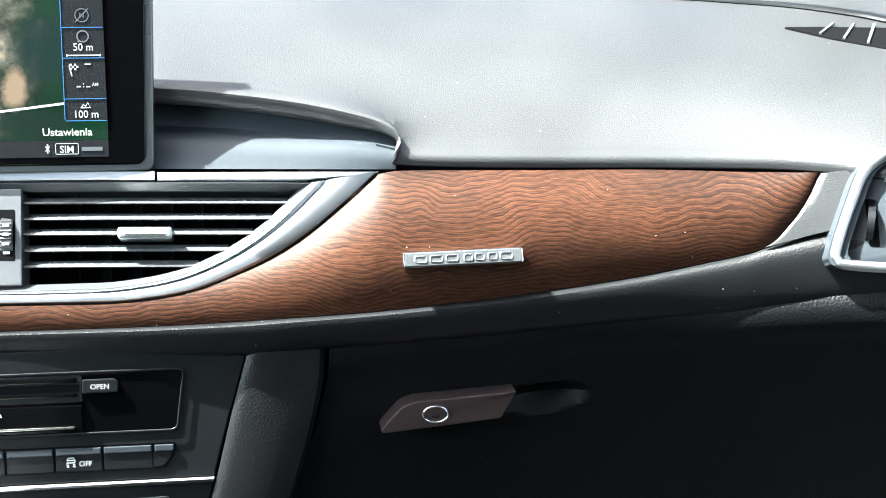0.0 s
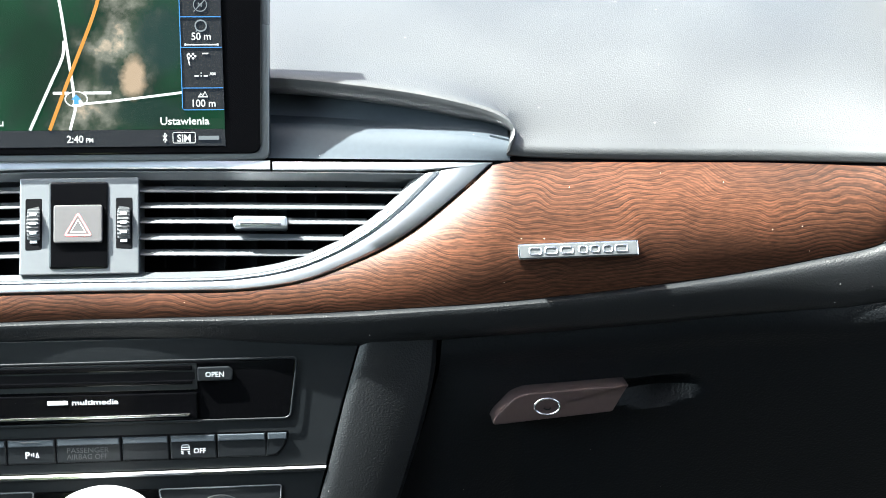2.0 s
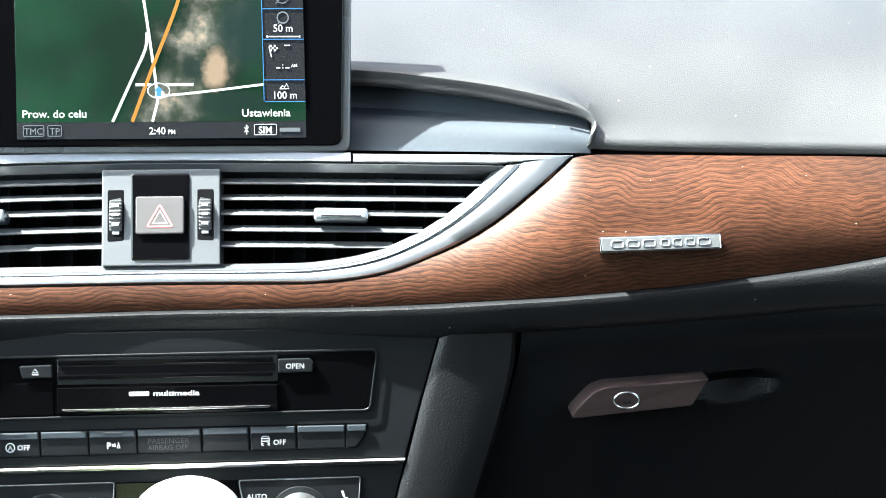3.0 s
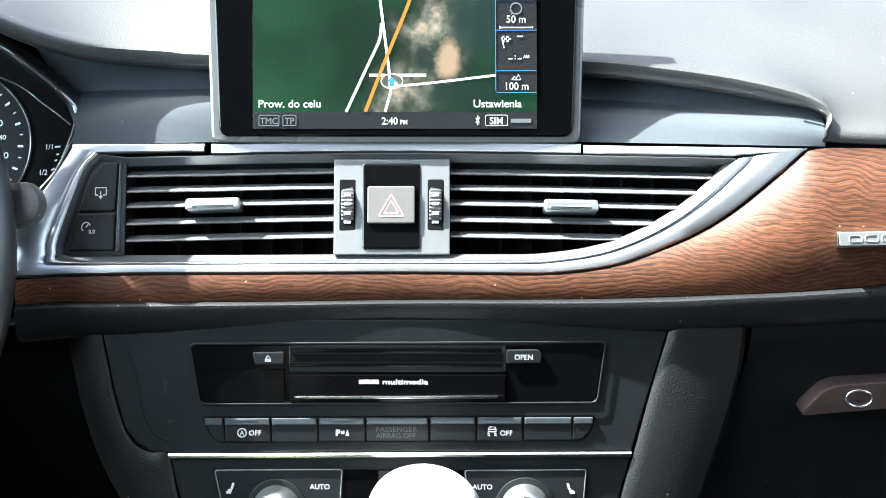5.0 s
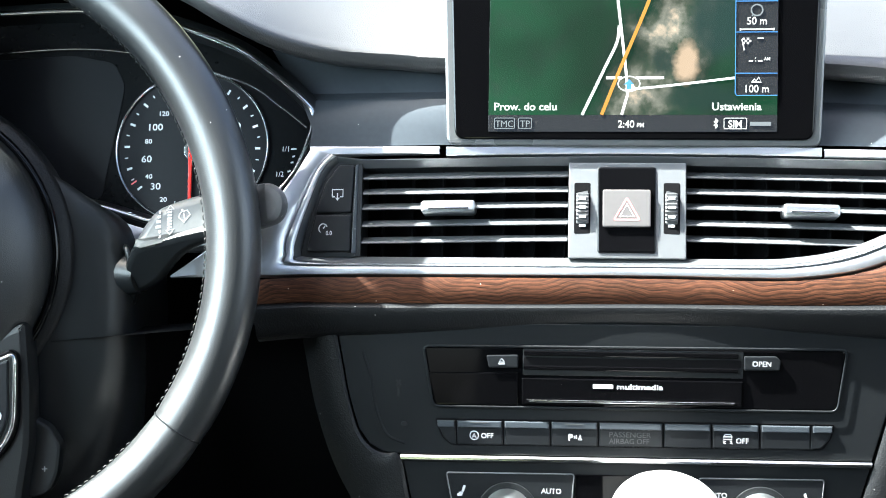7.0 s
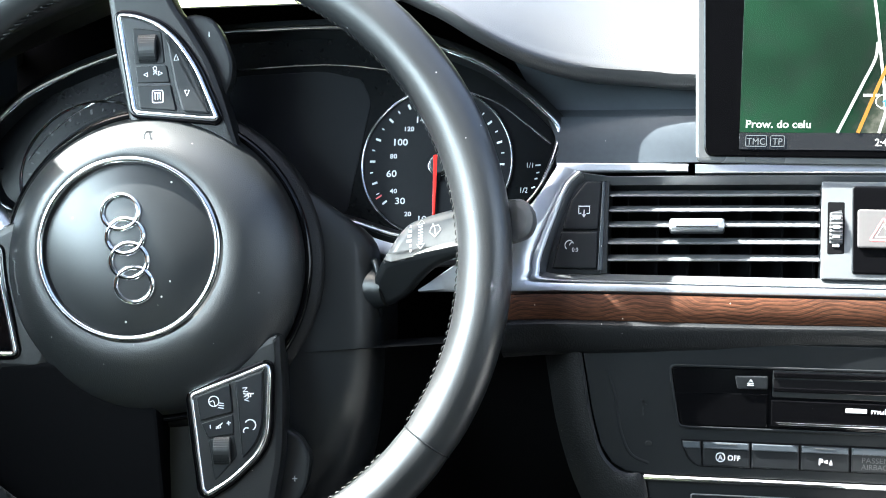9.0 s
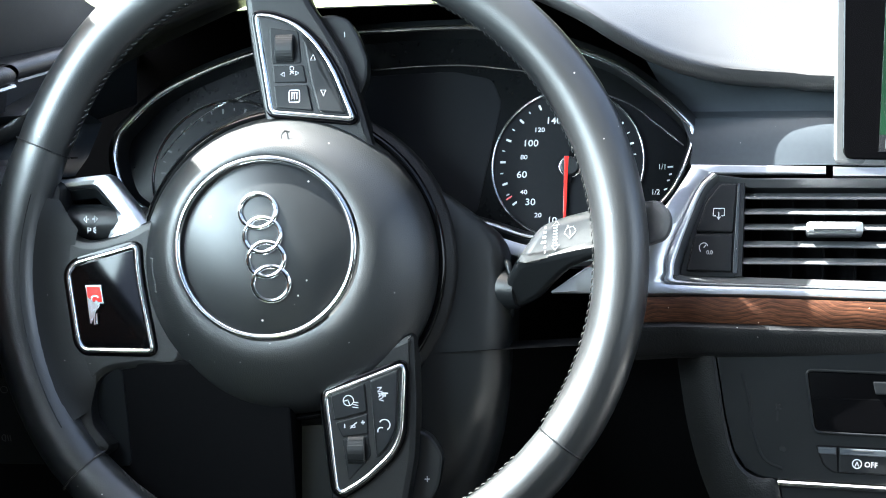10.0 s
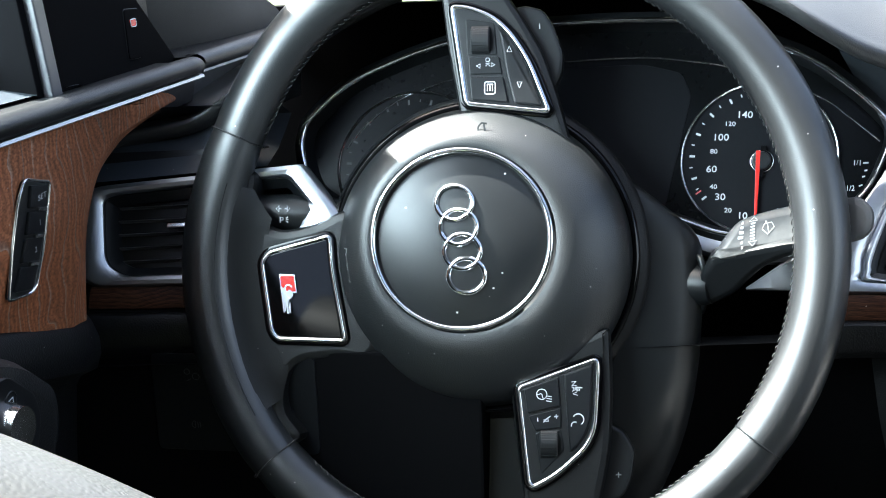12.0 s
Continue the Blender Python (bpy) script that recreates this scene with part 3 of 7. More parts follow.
# the flank of the instrument hood stands nearer to the driver than the pad beside the screen
for i, (x, y, z) in enumerate(EDGE):
    k = 1 - 0.058 * math.exp(-((x + 0.268) / 0.066) ** 2) + 0.004 * recess(x)
    EDGE[i] = (x * k, -0.853 + (y + 0.853) * k, 0.942 + (z - 0.942) * k)
tip_i = next(j for j, q in enumerate(EDGE) if q[0] > 0.262)
ease = [math.exp(-((i - tip_i) / 26) ** 2) for i in range(len(EDGE))]
LIP = [0.0052 * min(1, max(0, (0.262 - x) / 0.03)) for x, y, z in EDGE]
pad_rows = [[(x, y + 0.050, z - 0.006 - l) for (x, y, z), l in zip(EDGE, LIP)], [(x, y + 0.007, z - 0.0025 - l) for (x, y, z), l in zip(EDGE, LIP)],
            [(x, y + 0.003, z - 0.0015 - 0.8 * l) for (x, y, z), l in zip(EDGE, LIP)], [(x, y + 0.0008, z - 0.0008 - 0.4 * l) for (x, y, z), l in zip(EDGE, LIP)]]
for v, passes in ((0, 0), (0.003, 0), (0.007, 4), (0.012, 12), (0.02, 40), (0.032, 110), (0.048, 220), (0.07, 380), (0.11, 600), (0.16, 900), (0.23, 1200), (0.32, 1600),
                  (0.42, 2000), (0.55, 2400), (0.7, 2800), (0.85, 3000), (1.0, 3000)):
    base = np.array(EDGE)
    # the lip wraps round the tip; further up the leather fans out smoothly over it
    for _ in range(passes):
        base[1:-1] += (0.5 * (base[:-2] + base[2:]) - base[1:-1]) * (0.6 * np.array(ease[1:-1]))[:, None]
    row = []
    for x, y, z in base:
        hood = math.exp(-((x + 0.40) / 0.16) ** 2)
        yb, zb = 0.42, 0.800 + 0.012 * hood - 0.062 * min(1, max(0, (-0.555 - x) / 0.06))
        f = 1 - (1 - v) ** (2.9 - 0.6 * hood)
        lip = min(1, v / 0.012)
        row.append((x, y - 0.003 * math.sin(math.pi * min(1, v / 0.02)) + (yb - y) * v, z + (zb - z) * f + 0.0035 * math.sqrt(lip) * (1 - v)))
    pad_rows.append(row)
part("dash_pad", grid(pad_rows), PAD, dashboard, "soft grained upper pad bleached by sun")

# concave slate-coloured brow under the pad's lip, either side of the screen
def brow_line(left, height):
    line = []
    for i in range(41):
        x = left + (0.2600 - left) * i / 40
        zr = np.interp(x, [-0.236, -0.115, 0.115, 0.2405, 0.262], [0.7228, 0.7245, 0.7178, 0.7128, 0.7095])
        k = np.interp(x, [0.115, 0.262], [0, 1]) ** 2
        yr = 0.019 - 0.021 * k
        zp = np.interp(x, [e[0] for e in EDGE if e[0] < 0.257], [e[2] for e in EDGE if e[0] < 0.257])
        yd = dash_y(x, 0.6995)
        line.append({"low": (x, yd + 0.002, 0.6995), "mid": (x, 0.55 * yd + 0.45 * yr - 0.0015, 0.6995 + 0.42 * (zr - 0.6995)), "ridge": (x, yr, zr),
                     "up": (x, yr + 0.012 * (1 - k), zr + 0.0015), "top": (x, yr + 0.030, max(zp, zr + 0.004))}[height])
    depth = {"low": 0.006, "mid": 0.007, "ridge": 0.007, "up": 0.006, "top": 0.004}[height]
    return [(x * k, -0.853 + (y + 0.853) * k, 0.942 + (z - 0.942) * k) for (x, y, z), k in ((p, 1 + depth * recess(p[0])) for p in line)]


brow_low, brow_mid, brow_ridge = brow_line(-0.1975, "low"), brow_line(-0.1965, "mid"), brow_line(-0.2050, "ridge")
brow_up, brow_top = brow_line(-0.2090, "up"), brow_line(-0.2520, "top")
rows = [brow_low, brow_mid]
for f in (0.5, 0.8, 0.93):
    rows.append([tuple(np.array(a) * (1 - f) + np.array(b) * f + np.array((0, -0.0008, 0.0008)) * math.sin(math.pi * f)) for a, b in zip(brow_mid, brow_ridge)])
rows += [brow_ridge, [tuple(np.array(a) * 0.85 + np.array(b) * 0.15 + np.array((0, 0.001, 0))) for a, b in zip(brow_ridge, brow_up)], brow_up, brow_top]
part("brow_trim", grid(rows), BLUEPANEL, dashboard, "smooth slate-coloured curved trim under the pad")

# padded leather roll under the wood
WOOD_LOW = spline([(-0.2258, 0.6153), (-0.1389, 0.6134), (-0.0366, 0.6121), (0.0997, 0.6140), (0.20, 0.6189), (0.2563, 0.6228), (0.3257, 0.6298),
                   (0.3957, 0.6394), (0.4473, 0.6506), (0.4809, 0.6606), (0.4980, 0.6759), (0.5087, 0.6908), (0.5154, 0.7040)], 8)
lip_up = [p for p in WOOD_LOW if p[0] < 0.481] + [(0.52, 0.672), (0.60, 0.69), (0.70, 0.71)]
lip_dn = [(x, np.interp(x, [-0.23, 0.168, 0.2111, 0.29, 0.3595, 0.4619, 0.5471, 0.70], [0.5960, 0.5975, 0.6020, 0.6073, 0.6126, 0.6236, 0.6393, 0.66])) for x, z in lip_up]
part("leather_roll", band(lip_up, lip_dn, DASH, [(-0.04, -0.004), (0.0, -0.0005), (0.04, 0.0014), (0.09, 0.0030), (0.16, 0.0040), (0.26, 0.0038), (0.4, 0.0024), (0.55, 0.0005), (0.7, -0.0018), (0.84, -0.0045), (0.94, -0.008), (1.0, -0.014)]),
     LEATHER, dashboard, "padded grained leather roll")
roll_z = lambda x: np.interp(x, [-0.66, -0.6, -0.2275], [0.6345, 0.6335, 0.6145])
for xa, xb in ((-0.535, -0.68),):
    roll_left = [(x, roll_z(x)) for x in np.linspace(xa, xb, 12)]
    part("leather_roll", band(roll_left, [(x, z - 0.024) for x, z in roll_left], DASH, [(0.0, -0.001), (0.10, 0.0030), (0.2, 0.0038), (0.4, 0.0020), (0.7, -0.0025), (0.9, -0.008), (1.0, -0.015)]), LEATHER, dashboard)
# dark mass behind the face, down to the footwells
part("under_panel", grid([[(x, dash_y(x, 0.60) + 0.004, 0.604) for x in np.linspace(-0.72, 0.205, 22)], [(x, 0.02 + bow(x), 0.585) for x in np.linspace(-0.72, 0.205, 22)],
                          [(x, 0.06 + bow(x), 0.40) for x in np.linspace(-0.72, 0.205, 22)], [(x, 0.2, 0.25) for x in np.linspace(-0.72, 0.205, 22)]]), DARK, dashboard)
part("backing", band([(x, 0.650) for x in np.linspace(0.20, 0.70, 20)], [(x, 0.708) for x in np.linspace(0.20, 0.70, 20)], DASH, [(0.0, -0.008), (1.0, -0.008)]), DARK, dashboard)
# right end: skin between the wood tip and the outer vent
tip = [p for p in WOOD_LOW if p[0] > 0.478]
part("end_skin", band(tip, [(0.60, 0.70 + (z - 0.66) * 0.5) for x, z in tip], DASH, [(0.0, 0.0022), (0.02, 0.0038), (0.06, 0.004), (0.2, 0.003), (0.5, 0.004), (1.0, 0.006)]), PAD, dashboard)

# ---- aluminium frame of the middle vents ----
INNER = [(-0.1804, 0.6945), (-0.188, 0.6878), (-0.1951, 0.6724), (-0.2028, 0.651), (-0.2042, 0.6418), (-0.199, 0.6367), (-0.150, 0.6350), (-0.0368, 0.6333), (0.066, 0.6338),
         (0.100, 0.6360), (0.127, 0.6411), (0.1507, 0.6499), (0.171, 0.661), (0.188, 0.6735), (0.2017, 0.6861), (0.2078, 0.6922)]
OUTER = [(-0.1966, 0.6992), (-0.2060, 0.6850), (-0.2145, 0.6740), (-0.2268, 0.656), (-0.2268, 0.640), (-0.2258, 0.6300), (-0.150, 0.6284), (-0.0368, 0.6266), (0.066, 0.6266),
         (0.0999, 0.6277), (0.1336, 0.6327), (0.1605, 0.6420), (0.1841, 0.6521), (0.2060, 0.6650), (0.2330, 0.6852), (0.2495, 0.6988)]
inner_s, outer_s = spline(INNER, 6), spline(OUTER, 6)
vent_frame = thing("vent_surround", "sweeping satin aluminium frame round the middle air vents", "trim", (0, -0.02, 0.63))
part("sweep", band(inner_s, outer_s, DASH, [(0.0, -0.003), (0.0, 0.0010), (0.05, 0.0022), (0.11, 0.0026), (0.17, 0.0022), (0.20, 0.0008), (0.22, 0.0004), (0.25, 0.0012), (0.30, 0.0024), (0.5, 0.0030), (0.85, 0.0026), (0.95, 0.0014), (1.0, -0.002)]), SILVER, vent_frame)
part("ribbon", band([(x, 0.6934 + 0.004 * max(0, (x - 0.2) / 0.05)) for x in np.linspace(0.1143, 0.2460, 16)], [(x, 0.6980 + 0.0006 * (x - 0.11) / 0.14) for x in np.linspace(0.1143, 0.2490, 16)],
                    DASH, [(0.0, -0.004), (0.0, 0.0004), (0.15, 0.0012), (0.85, 0.0012), (1.0, 0.0006), (1.0, -0.006)]), SILVER, vent_frame)
part("ribbon", band([(x, 0.6950) for x in np.linspace(-0.1960, -0.1170, 10)], [(x, 0.6990 + 0.0012 * (-0.117 - x) / 0.08) for x in np.linspace(-0.1966, -0.1170, 10)],
                    DASH, [(0.0, -0.004), (0.0, 0.0004), (0.15, 0.0012), (0.85, 0.0012), (1.0, 0.0006), (1.0, -0.006)]), SILVER, vent_frame)
top_edge = [(x, 0.6925) for x in np.linspace(0.2078, -0.1804, 24)]
opening = inner_s + top_edge[1:-1]
opening_in = shrink(opening, 0.0042)
part("ledge", band(opening, opening_in, DASH, [(0.0, 0.0006), (0.1, 0.0006), (1.0, -0.0045), (1.0, -0.030)], closed=True), LEDGE, vent_frame, "grey sloping inner ledge")
part("cavity", plate(shrink(opening, -0.002), DASH, -0.045, -0.034), DARK, vent_frame)
# aluminium below the instruments
low_up = spline([(-0.2285, 0.658), (-0.2400, 0.6520), (-0.2520, 0.6485), (-0.2640, 0.6415), (-0.2750, 0.6345)], 5)
low_dn = [(x, 0.6312 + 0.05 * (-0.2285 - x)) for x, z in low_up]
part("lower_sweep", band(low_dn, low_up, DASH, [(0.0, -0.002), (0.0, 0.002), (0.1, 0.003), (0.9, 0.003), (1.0, 0.001), (1.0, -0.006)]), SILVER, vent_frame)

# ---- air vents: blades, tabs, hazard island ----


def blade(x0, x1, z, parent, drop=0.0):
    """One horizontal vane with a rounded nose."""
    rows = []
    for x in np.linspace(x0, x1, 6):
        f = DASH(x, z, -0.0035)
        y, zz = f.y, f.z
        rows.append([(x, y + 0.0005, zz - 0.0008), (x, y - 0.0002, zz), (x, y + 0.0006, zz + 0.0008), (x, y + 0.002, zz + 0.0009), (x, y + 0.0085, zz + 0.0008), (x, y + 0.0085, zz - 0.0004), (x, y + 0.003, zz - 0.0010)])
    bm = grid(rows, closed=True)
    return part("vane", bm, VANE, parent)


VANE = material("satin_grey_vane", (0.06, 0.063, 0.067), 0.35)


def slide_tab(x, z, parent):
    """The silver grip that slides along a vane."""
    bm = plate(rounded(box(x - 0.0165, x + 0.0165, z - 0.0032, z + 0.0034), 0.0022), DASH, -0.012, 0.0035, 0.0014, back=True)
    t = part("tab", bm, SILVER, parent, "silver sliding grip")
    part("tab_line", plate(rounded(box(x - 0.0125, x + 0.0125, z - 0.0016, z - 0.0004), 0.0005), DASH, 0.0025, 0.0042, 0.0003), CHROME, t)


left_vent = thing("air_vent", "middle air vent with five dark vanes and silver tab", "air vent", (-0.10, 0.0, 0.637), "middle air vents")
for z in (0.6822, 0.6738, 0.6654, 0.6560, 0.6468):
    blade(-0.1640, -0.0384, z, left_vent)
part("side_wall", plate(box(-0.1680, -0.1642, 0.6395, 0.6905), DASH, -0.030, -0.0020, 0.0004), PLASTIC, left_vent)
slide_tab(-0.1110, 0.6655, left_vent)
for i in range(7):
    x = -0.155 + 0.019 * i
    part("cross_vane", plate(box(x, x + 0.0012, 0.6400, 0.6900), DASH, -0.033, -0.022, 0.0002), DARK, left_vent)
right_vent = thing("air_vent", "middle air vent with vanes cut off by the curved frame", "air vent", (0.11, 0.0, 0.637), "middle air vents")
for z, x1 in ((0.6817, 0.1935), (0.6729, 0.1830), (0.6646, 0.1715), (0.6556, 0.1565), (0.6470, 0.1380)):
    blade(0.0332, x1, z, right_vent)
slide_tab(0.1065, 0.6645, right_vent)
for i in range(7):
    x = 0.045 + 0.019 * i
    part("cross_vane", plate(box(x, x + 0.0012, 0.6420 + max(0, i - 4) * 0.009, 0.6900), DASH, -0.033, -0.022, 0.0002), DARK, right_vent)

island = thing("hazard_island", "grey island with red triangle hazard button between two thumbwheels", "switch panel", (0, -0.01, 0.637))
part("island_plate", plate(rounded(box(-0.0378, 0.0330, 0.6368, 0.6892), 0.0008), DASH, -0.030, 0.0006, 0.0006), GREYPAINT, island)
block = part("gloss_block", plate(rounded(box(-0.0200, 0.0146, 0.6396, 0.6864), 0.0018), DASH, 0.0, 0.0022, 0.0008), GLOSS, island, "gloss black switch housing")
part("block_rim", bead(rounded(box(-0.0200, 0.0146, 0.6396, 0.6864), 0.0018), DASH, 0.0008, 0.0006, 0.0008), PLASTIC, island)
hazard_button = part("hazard_button", plate(rounded(box(-0.0172, 0.0117, 0.6533, 0.6737), 0.0014), DASH, 0.001, 0.0046, 0.0007), HAZARD, block, "satin grey hazard button")
tri = lambda s: [(-0.0027 + s * math.sin(radians(a)), 0.6612 + s * 0.9 * math.cos(radians(a))) for a in (0, 120, 240)]
part("triangle", strokes([rounded(tri(0.0088), 0.0008, 2) + [rounded(tri(0.0088), 0.0008, 2)[0]]], 0.0010, DASH, 0.0047), REDPRINT, hazard_button)
part("triangle", strokes([tri(0.0050) + [tri(0.0050)[0]]], 0.0007, DASH, 0.0047), PRINT, hazard_button)
for cx in (-0.0294, 0.0242):
    slot = part("wheel_slot", plate(rounded(box(cx - 0.0050, cx + 0.0050, 0.6500, 0.6780), 0.0012), DASH, 0.0004, 0.0010, 0.0003), DARK, island)
    bm = bmesh.new()
    c = DASH(cx, 0.6640, -0.0135)
    rows = []
    for i in range(97):
        a = 2 * math.pi * i / 96
        r = 0.0180 if i % 2 else 0.0174
        rows.append([c + Vector((dx, math.sin(a) * (r - cut), math.cos(a) * (r - cut))) for dx, cut in ((-0.0038, 0.004), (-0.0038, 0.0006), (-0.0030, 0), (0.0030, 0), (0.0038, 0.0006), (0.0038, 0.004))])
    w = part("thumbwheel", grid(rows), RIB, island, "ribbed black thumbwheel", 20)
    for k, z in enumerate((0.6545, 0.6590, 0.6640, 0.6690)):
        d = (z - 0.664) / 0.9
        oo = math.sqrt(max(0, 0.0183 ** 2 - d * d)) - 0.0135
        part("mark", plate(box(cx - 0.0020, cx + 0.0020, z - 0.0007, z + 0.0007), DASH, oo - 0.001, oo + 0.0002, 0.0001), PRINT, w)

# ---- two keys left of the vents ----
keys = thing("vent_switch", "two black keys with white symbols beside the air vent", "switch panel", (-0.185, -0.02, 0.64))
part("key_base", plate(shrink(rounded([(-0.1668, 0.6912), (-0.1800, 0.6914), (-0.1890, 0.6805), (-0.1945, 0.6640), (-0.2010, 0.6400), (-0.1668, 0.6394)], 0.002), -0.0005), DASH, -0.03, -0.0032, 0.0005), PLASTIC, keys)
k1 = part("key", plate(rounded([(-0.1690, 0.6898), (-0.1785, 0.6898), (-0.1866, 0.6800), (-0.1921, 0.6634), (-0.1703, 0.6634)], 0.0012), DASH, -0.005, -0.0006, 0.0008), KEY, keys)
k2 = part("key", plate(rounded([(-0.1703, 0.6622), (-0.1925, 0.6622), (-0.1972, 0.6424), (-0.1704, 0.6419)], 0.0012), DASH, -0.005, -0.0006, 0.0008), KEY, keys)
part("key_side", plate(rounded([(-0.1685, 0.6900), (-0.1668, 0.6900), (-0.1668, 0.6412), (-0.1697, 0.6412)], 0.0005), DASH, -0.006, -0.0012, 0.0005), BLUEPANEL, keys)
part("symbol", strokes([[(-0.1822, 0.6722), (-0.1822, 0.6762), (-0.1757, 0.6762), (-0.1757, 0.6722), (-0.1774, 0.6722)], [(-0.1822, 0.6722), (-0.1806, 0.6722)], [(-0.1790, 0.6742), (-0.1790, 0.6712)]], 0.0006, DASH, -0.0004), PRINT, k1)
part("symbol", plate([(-0.1803, 0.6717), (-0.1777, 0.6717), (-0.1790, 0.6700)], DASH, -0.001, -0.0003, 0.0001), PRINT, k1)
part("symbol", strokes([arc(-0.1872, 0.6548, 0.0026, 20, 235, 14), [(-0.1872, 0.6548), (-0.1858, 0.6564)]], 0.0005, DASH, -0.0004), PRINT, k2)
part("symbol", lettering("0.0", DASH, -0.1836, 0.6512, 0.0022, -0.0003, bold=0.00004), PRINT, k2)

# ---- wood inlays ----
wood_top = []
for x, z in WOOD_LOW:
    if x < 0.2475:
        zt = np.interp(x, [p[0] for p in outer_s[31:]], [p[1] for p in outer_s[31:]]) - 0.0009
    else:
        zt = np.interp(x, [0.2475, 0.2600, 0.36, 0.4675, 0.5154], [0.6970, 0.6993, 0.6997, 0.7020, 0.7044])
    wood_top.append((x, max(zt, z + 0.0002)))
wood = thing("wood_inlay", "wide walnut veneer inlay with wavy figure on the passenger side", "wood trim", (0.2, -0.03, 0.61))
# the panel is arched: its upper half leans back to the sky, its lower half stands upright
ARCH = 0.165
rows = [[DASH(x, z, -0.004) for x, z in WOOD_LOW]]
for f in (0.0, 0.02, 0.06, 0.12, 0.2, 0.3, 0.4, 0.5, 0.6, 0.7, 0.8, 0.88, 0.94, 0.98, 1.0):
    rows.append([DASH(a[0] + (b[0] - a[0]) * f, a[1] + (b[1] - a[1]) * f, 0.0006 + 0.0036 * f * math.exp(-((b[1] - a[1]) / 0.022) ** 2) + (ARCH - 0.10 * math.exp(-((b[1] - a[1]) / 0.02) ** 2)) * 4 * f * (1 - f) * (b[1] - a[1])) for a, b in zip(WOOD_LOW, wood_top)])
rows.append([DASH(x, z, -0.004) for x, z in wood_top])
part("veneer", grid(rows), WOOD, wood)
part("edge_seal", band(WOOD_LOW, [(x, z - 0.0014) for x, z in WOOD_LOW], DASH, [(-0.2, -0.003), (0.0, 0.0002), (1.0, 0.0002), (1.2, -0.003)]), DARK, wood, "thin black shadow joint")
wood2 = thing("wood_inlay", "narrow walnut veneer strip on the driver side", "wood trim", (-0.45, -0.1, 0.62))
for xa, xb in ((-0.535, -0.658),):
    wl = [(x, np.interp(x, [-0.66, -0.60, -0.2275], [0.6360, 0.6343, 0.6155])) for x in np.linspace(xa, xb, 14)]
    part("veneer", band(wl, [(x, z + 0.0130) for x, z in wl], DASH, [(0.0, -0.003), (0.05, 0.0008), (0.3, 0.002), (0.7, 0.002), (0.95, 0.0008), (1.0, -0.003)]), WOOD, wood2)
    part("edge_seal", band(wl, [(x, z - 0.0014) for x, z in wl], DASH, [(-0.2, -0.003), (0.0, 0.0002), (1.0, 0.0002), (1.2, -0.003)]), DARK, wood2)

badge = thing("badge", "small polished metal model badge on the walnut", "badge", (0.296, -0.037, 0.653))
bang = 2.4
def BADGE(u, w, o=0.0):
    c, s = math.cos(radians(bang)), math.sin(radians(bang))
    return DASH(0.2966 + u * c - w * s, 0.6492 + u * s + w * c, o + 0.0125)
part("badge_plate", plate(rounded(box(-0.0362, 0.0362, -0.0043, 0.0043), 0.0014), BADGE, -0.003, 0.0048, 0.0007), CHROME, badge)
part("badge_field", plate(rounded(box(-0.0352, 0.0352, -0.0034, 0.0034), 0.001), BADGE, 0.004, 0.0050, 0.0002), BEZEL, badge)
glyph = bmesh.new()
for i, x in enumerate((-0.0258, -0.0165, -0.0070, 0.0028, 0.0098, 0.0175, 0.0258)):
    wdt = 0.0036 if i not in (3, 4, 5) else 0.0026
    loop = rounded(box(x - wdt, x + wdt, -0.0017, 0.0017), 0.0012, 3)
    bead(loop, BADGE, 0.0008, 0.0006, 0.0050, bm=glyph)
part("raised_glyph", glyph, CHROME, badge)

# ---- screen ----
display = thing("display", "raised navigation screen with gloss black frame, switched on", "screen", (0, 0.0, 0.70))
body = [(-0.1126, 0.7000), (0.1126, 0.6996), (0.1176, 0.8290), (-0.1176, 0.8290)]
part("housing", plate(rounded(body, [0.0055, 0.0055, 0.008, 0.008]), SCREEN, -0.006, 0.0, 0.0016, back=True), BEZEL, display, "grey metal screen surround")
part("glass_frame", plate(rounded([(-0.1077, 0.7036), (0.1077, 0.7032), (0.1128, 0.8250), (-0.1128, 0.8250)], 0.0065), SCREEN, -0.002, 0.0012, 0.0010), GLOSS, display, "gloss black inner frame")
panel = part("picture", plate(box(-0.0872, 0.0862, 0.7176, 0.8120), SCREEN, 0.0005, 0.0014, 0.0001), MAP, display, "lit satellite map")
part("status_bar", plate(box(-0.0872, 0.0862, 0.7080, 0.7174), SCREEN, 0.0005, 0.0014, 0.0001), SIDEBAR, display)
part("ribbon", band([(x, 0.6938) for x in np.linspace(-0.1128, 0.1128, 12)], [(x, 0.6988) for x in np.linspace(-0.1128, 0.1128, 12)], DASH,
                    [(0.0, -0.012), (0.0, 0.0008), (0.12, 0.0015), (0.88, 0.0015), (1.0, 0.0008), (1.0, -0.012)]), SILVER, display, "satin aluminium ledge")
o = 0.0015
for pts, w in ((spline([(-0.0302, 0.7177), (-0.0170, 0.7440), (-0.0098, 0.7585), (-0.0085, 0.7680)], 5), 0.0017),
               ([(-0.0064, 0.7177), (-0.0030, 0.7290), (-0.0040, 0.7420), (-0.0095, 0.7830), (-0.0130, 0.8040)], 0.0017),
               (spline([(-0.0026, 0.7322), (0.0200, 0.7340), (0.0612, 0.7385)], 5), 0.0014),
               ([(-0.0040, 0.7310), (0.0008, 0.7345)], 0.0030)):
    part("road", strokes([pts], w, SCREEN, o), LIT, panel, "white road line")
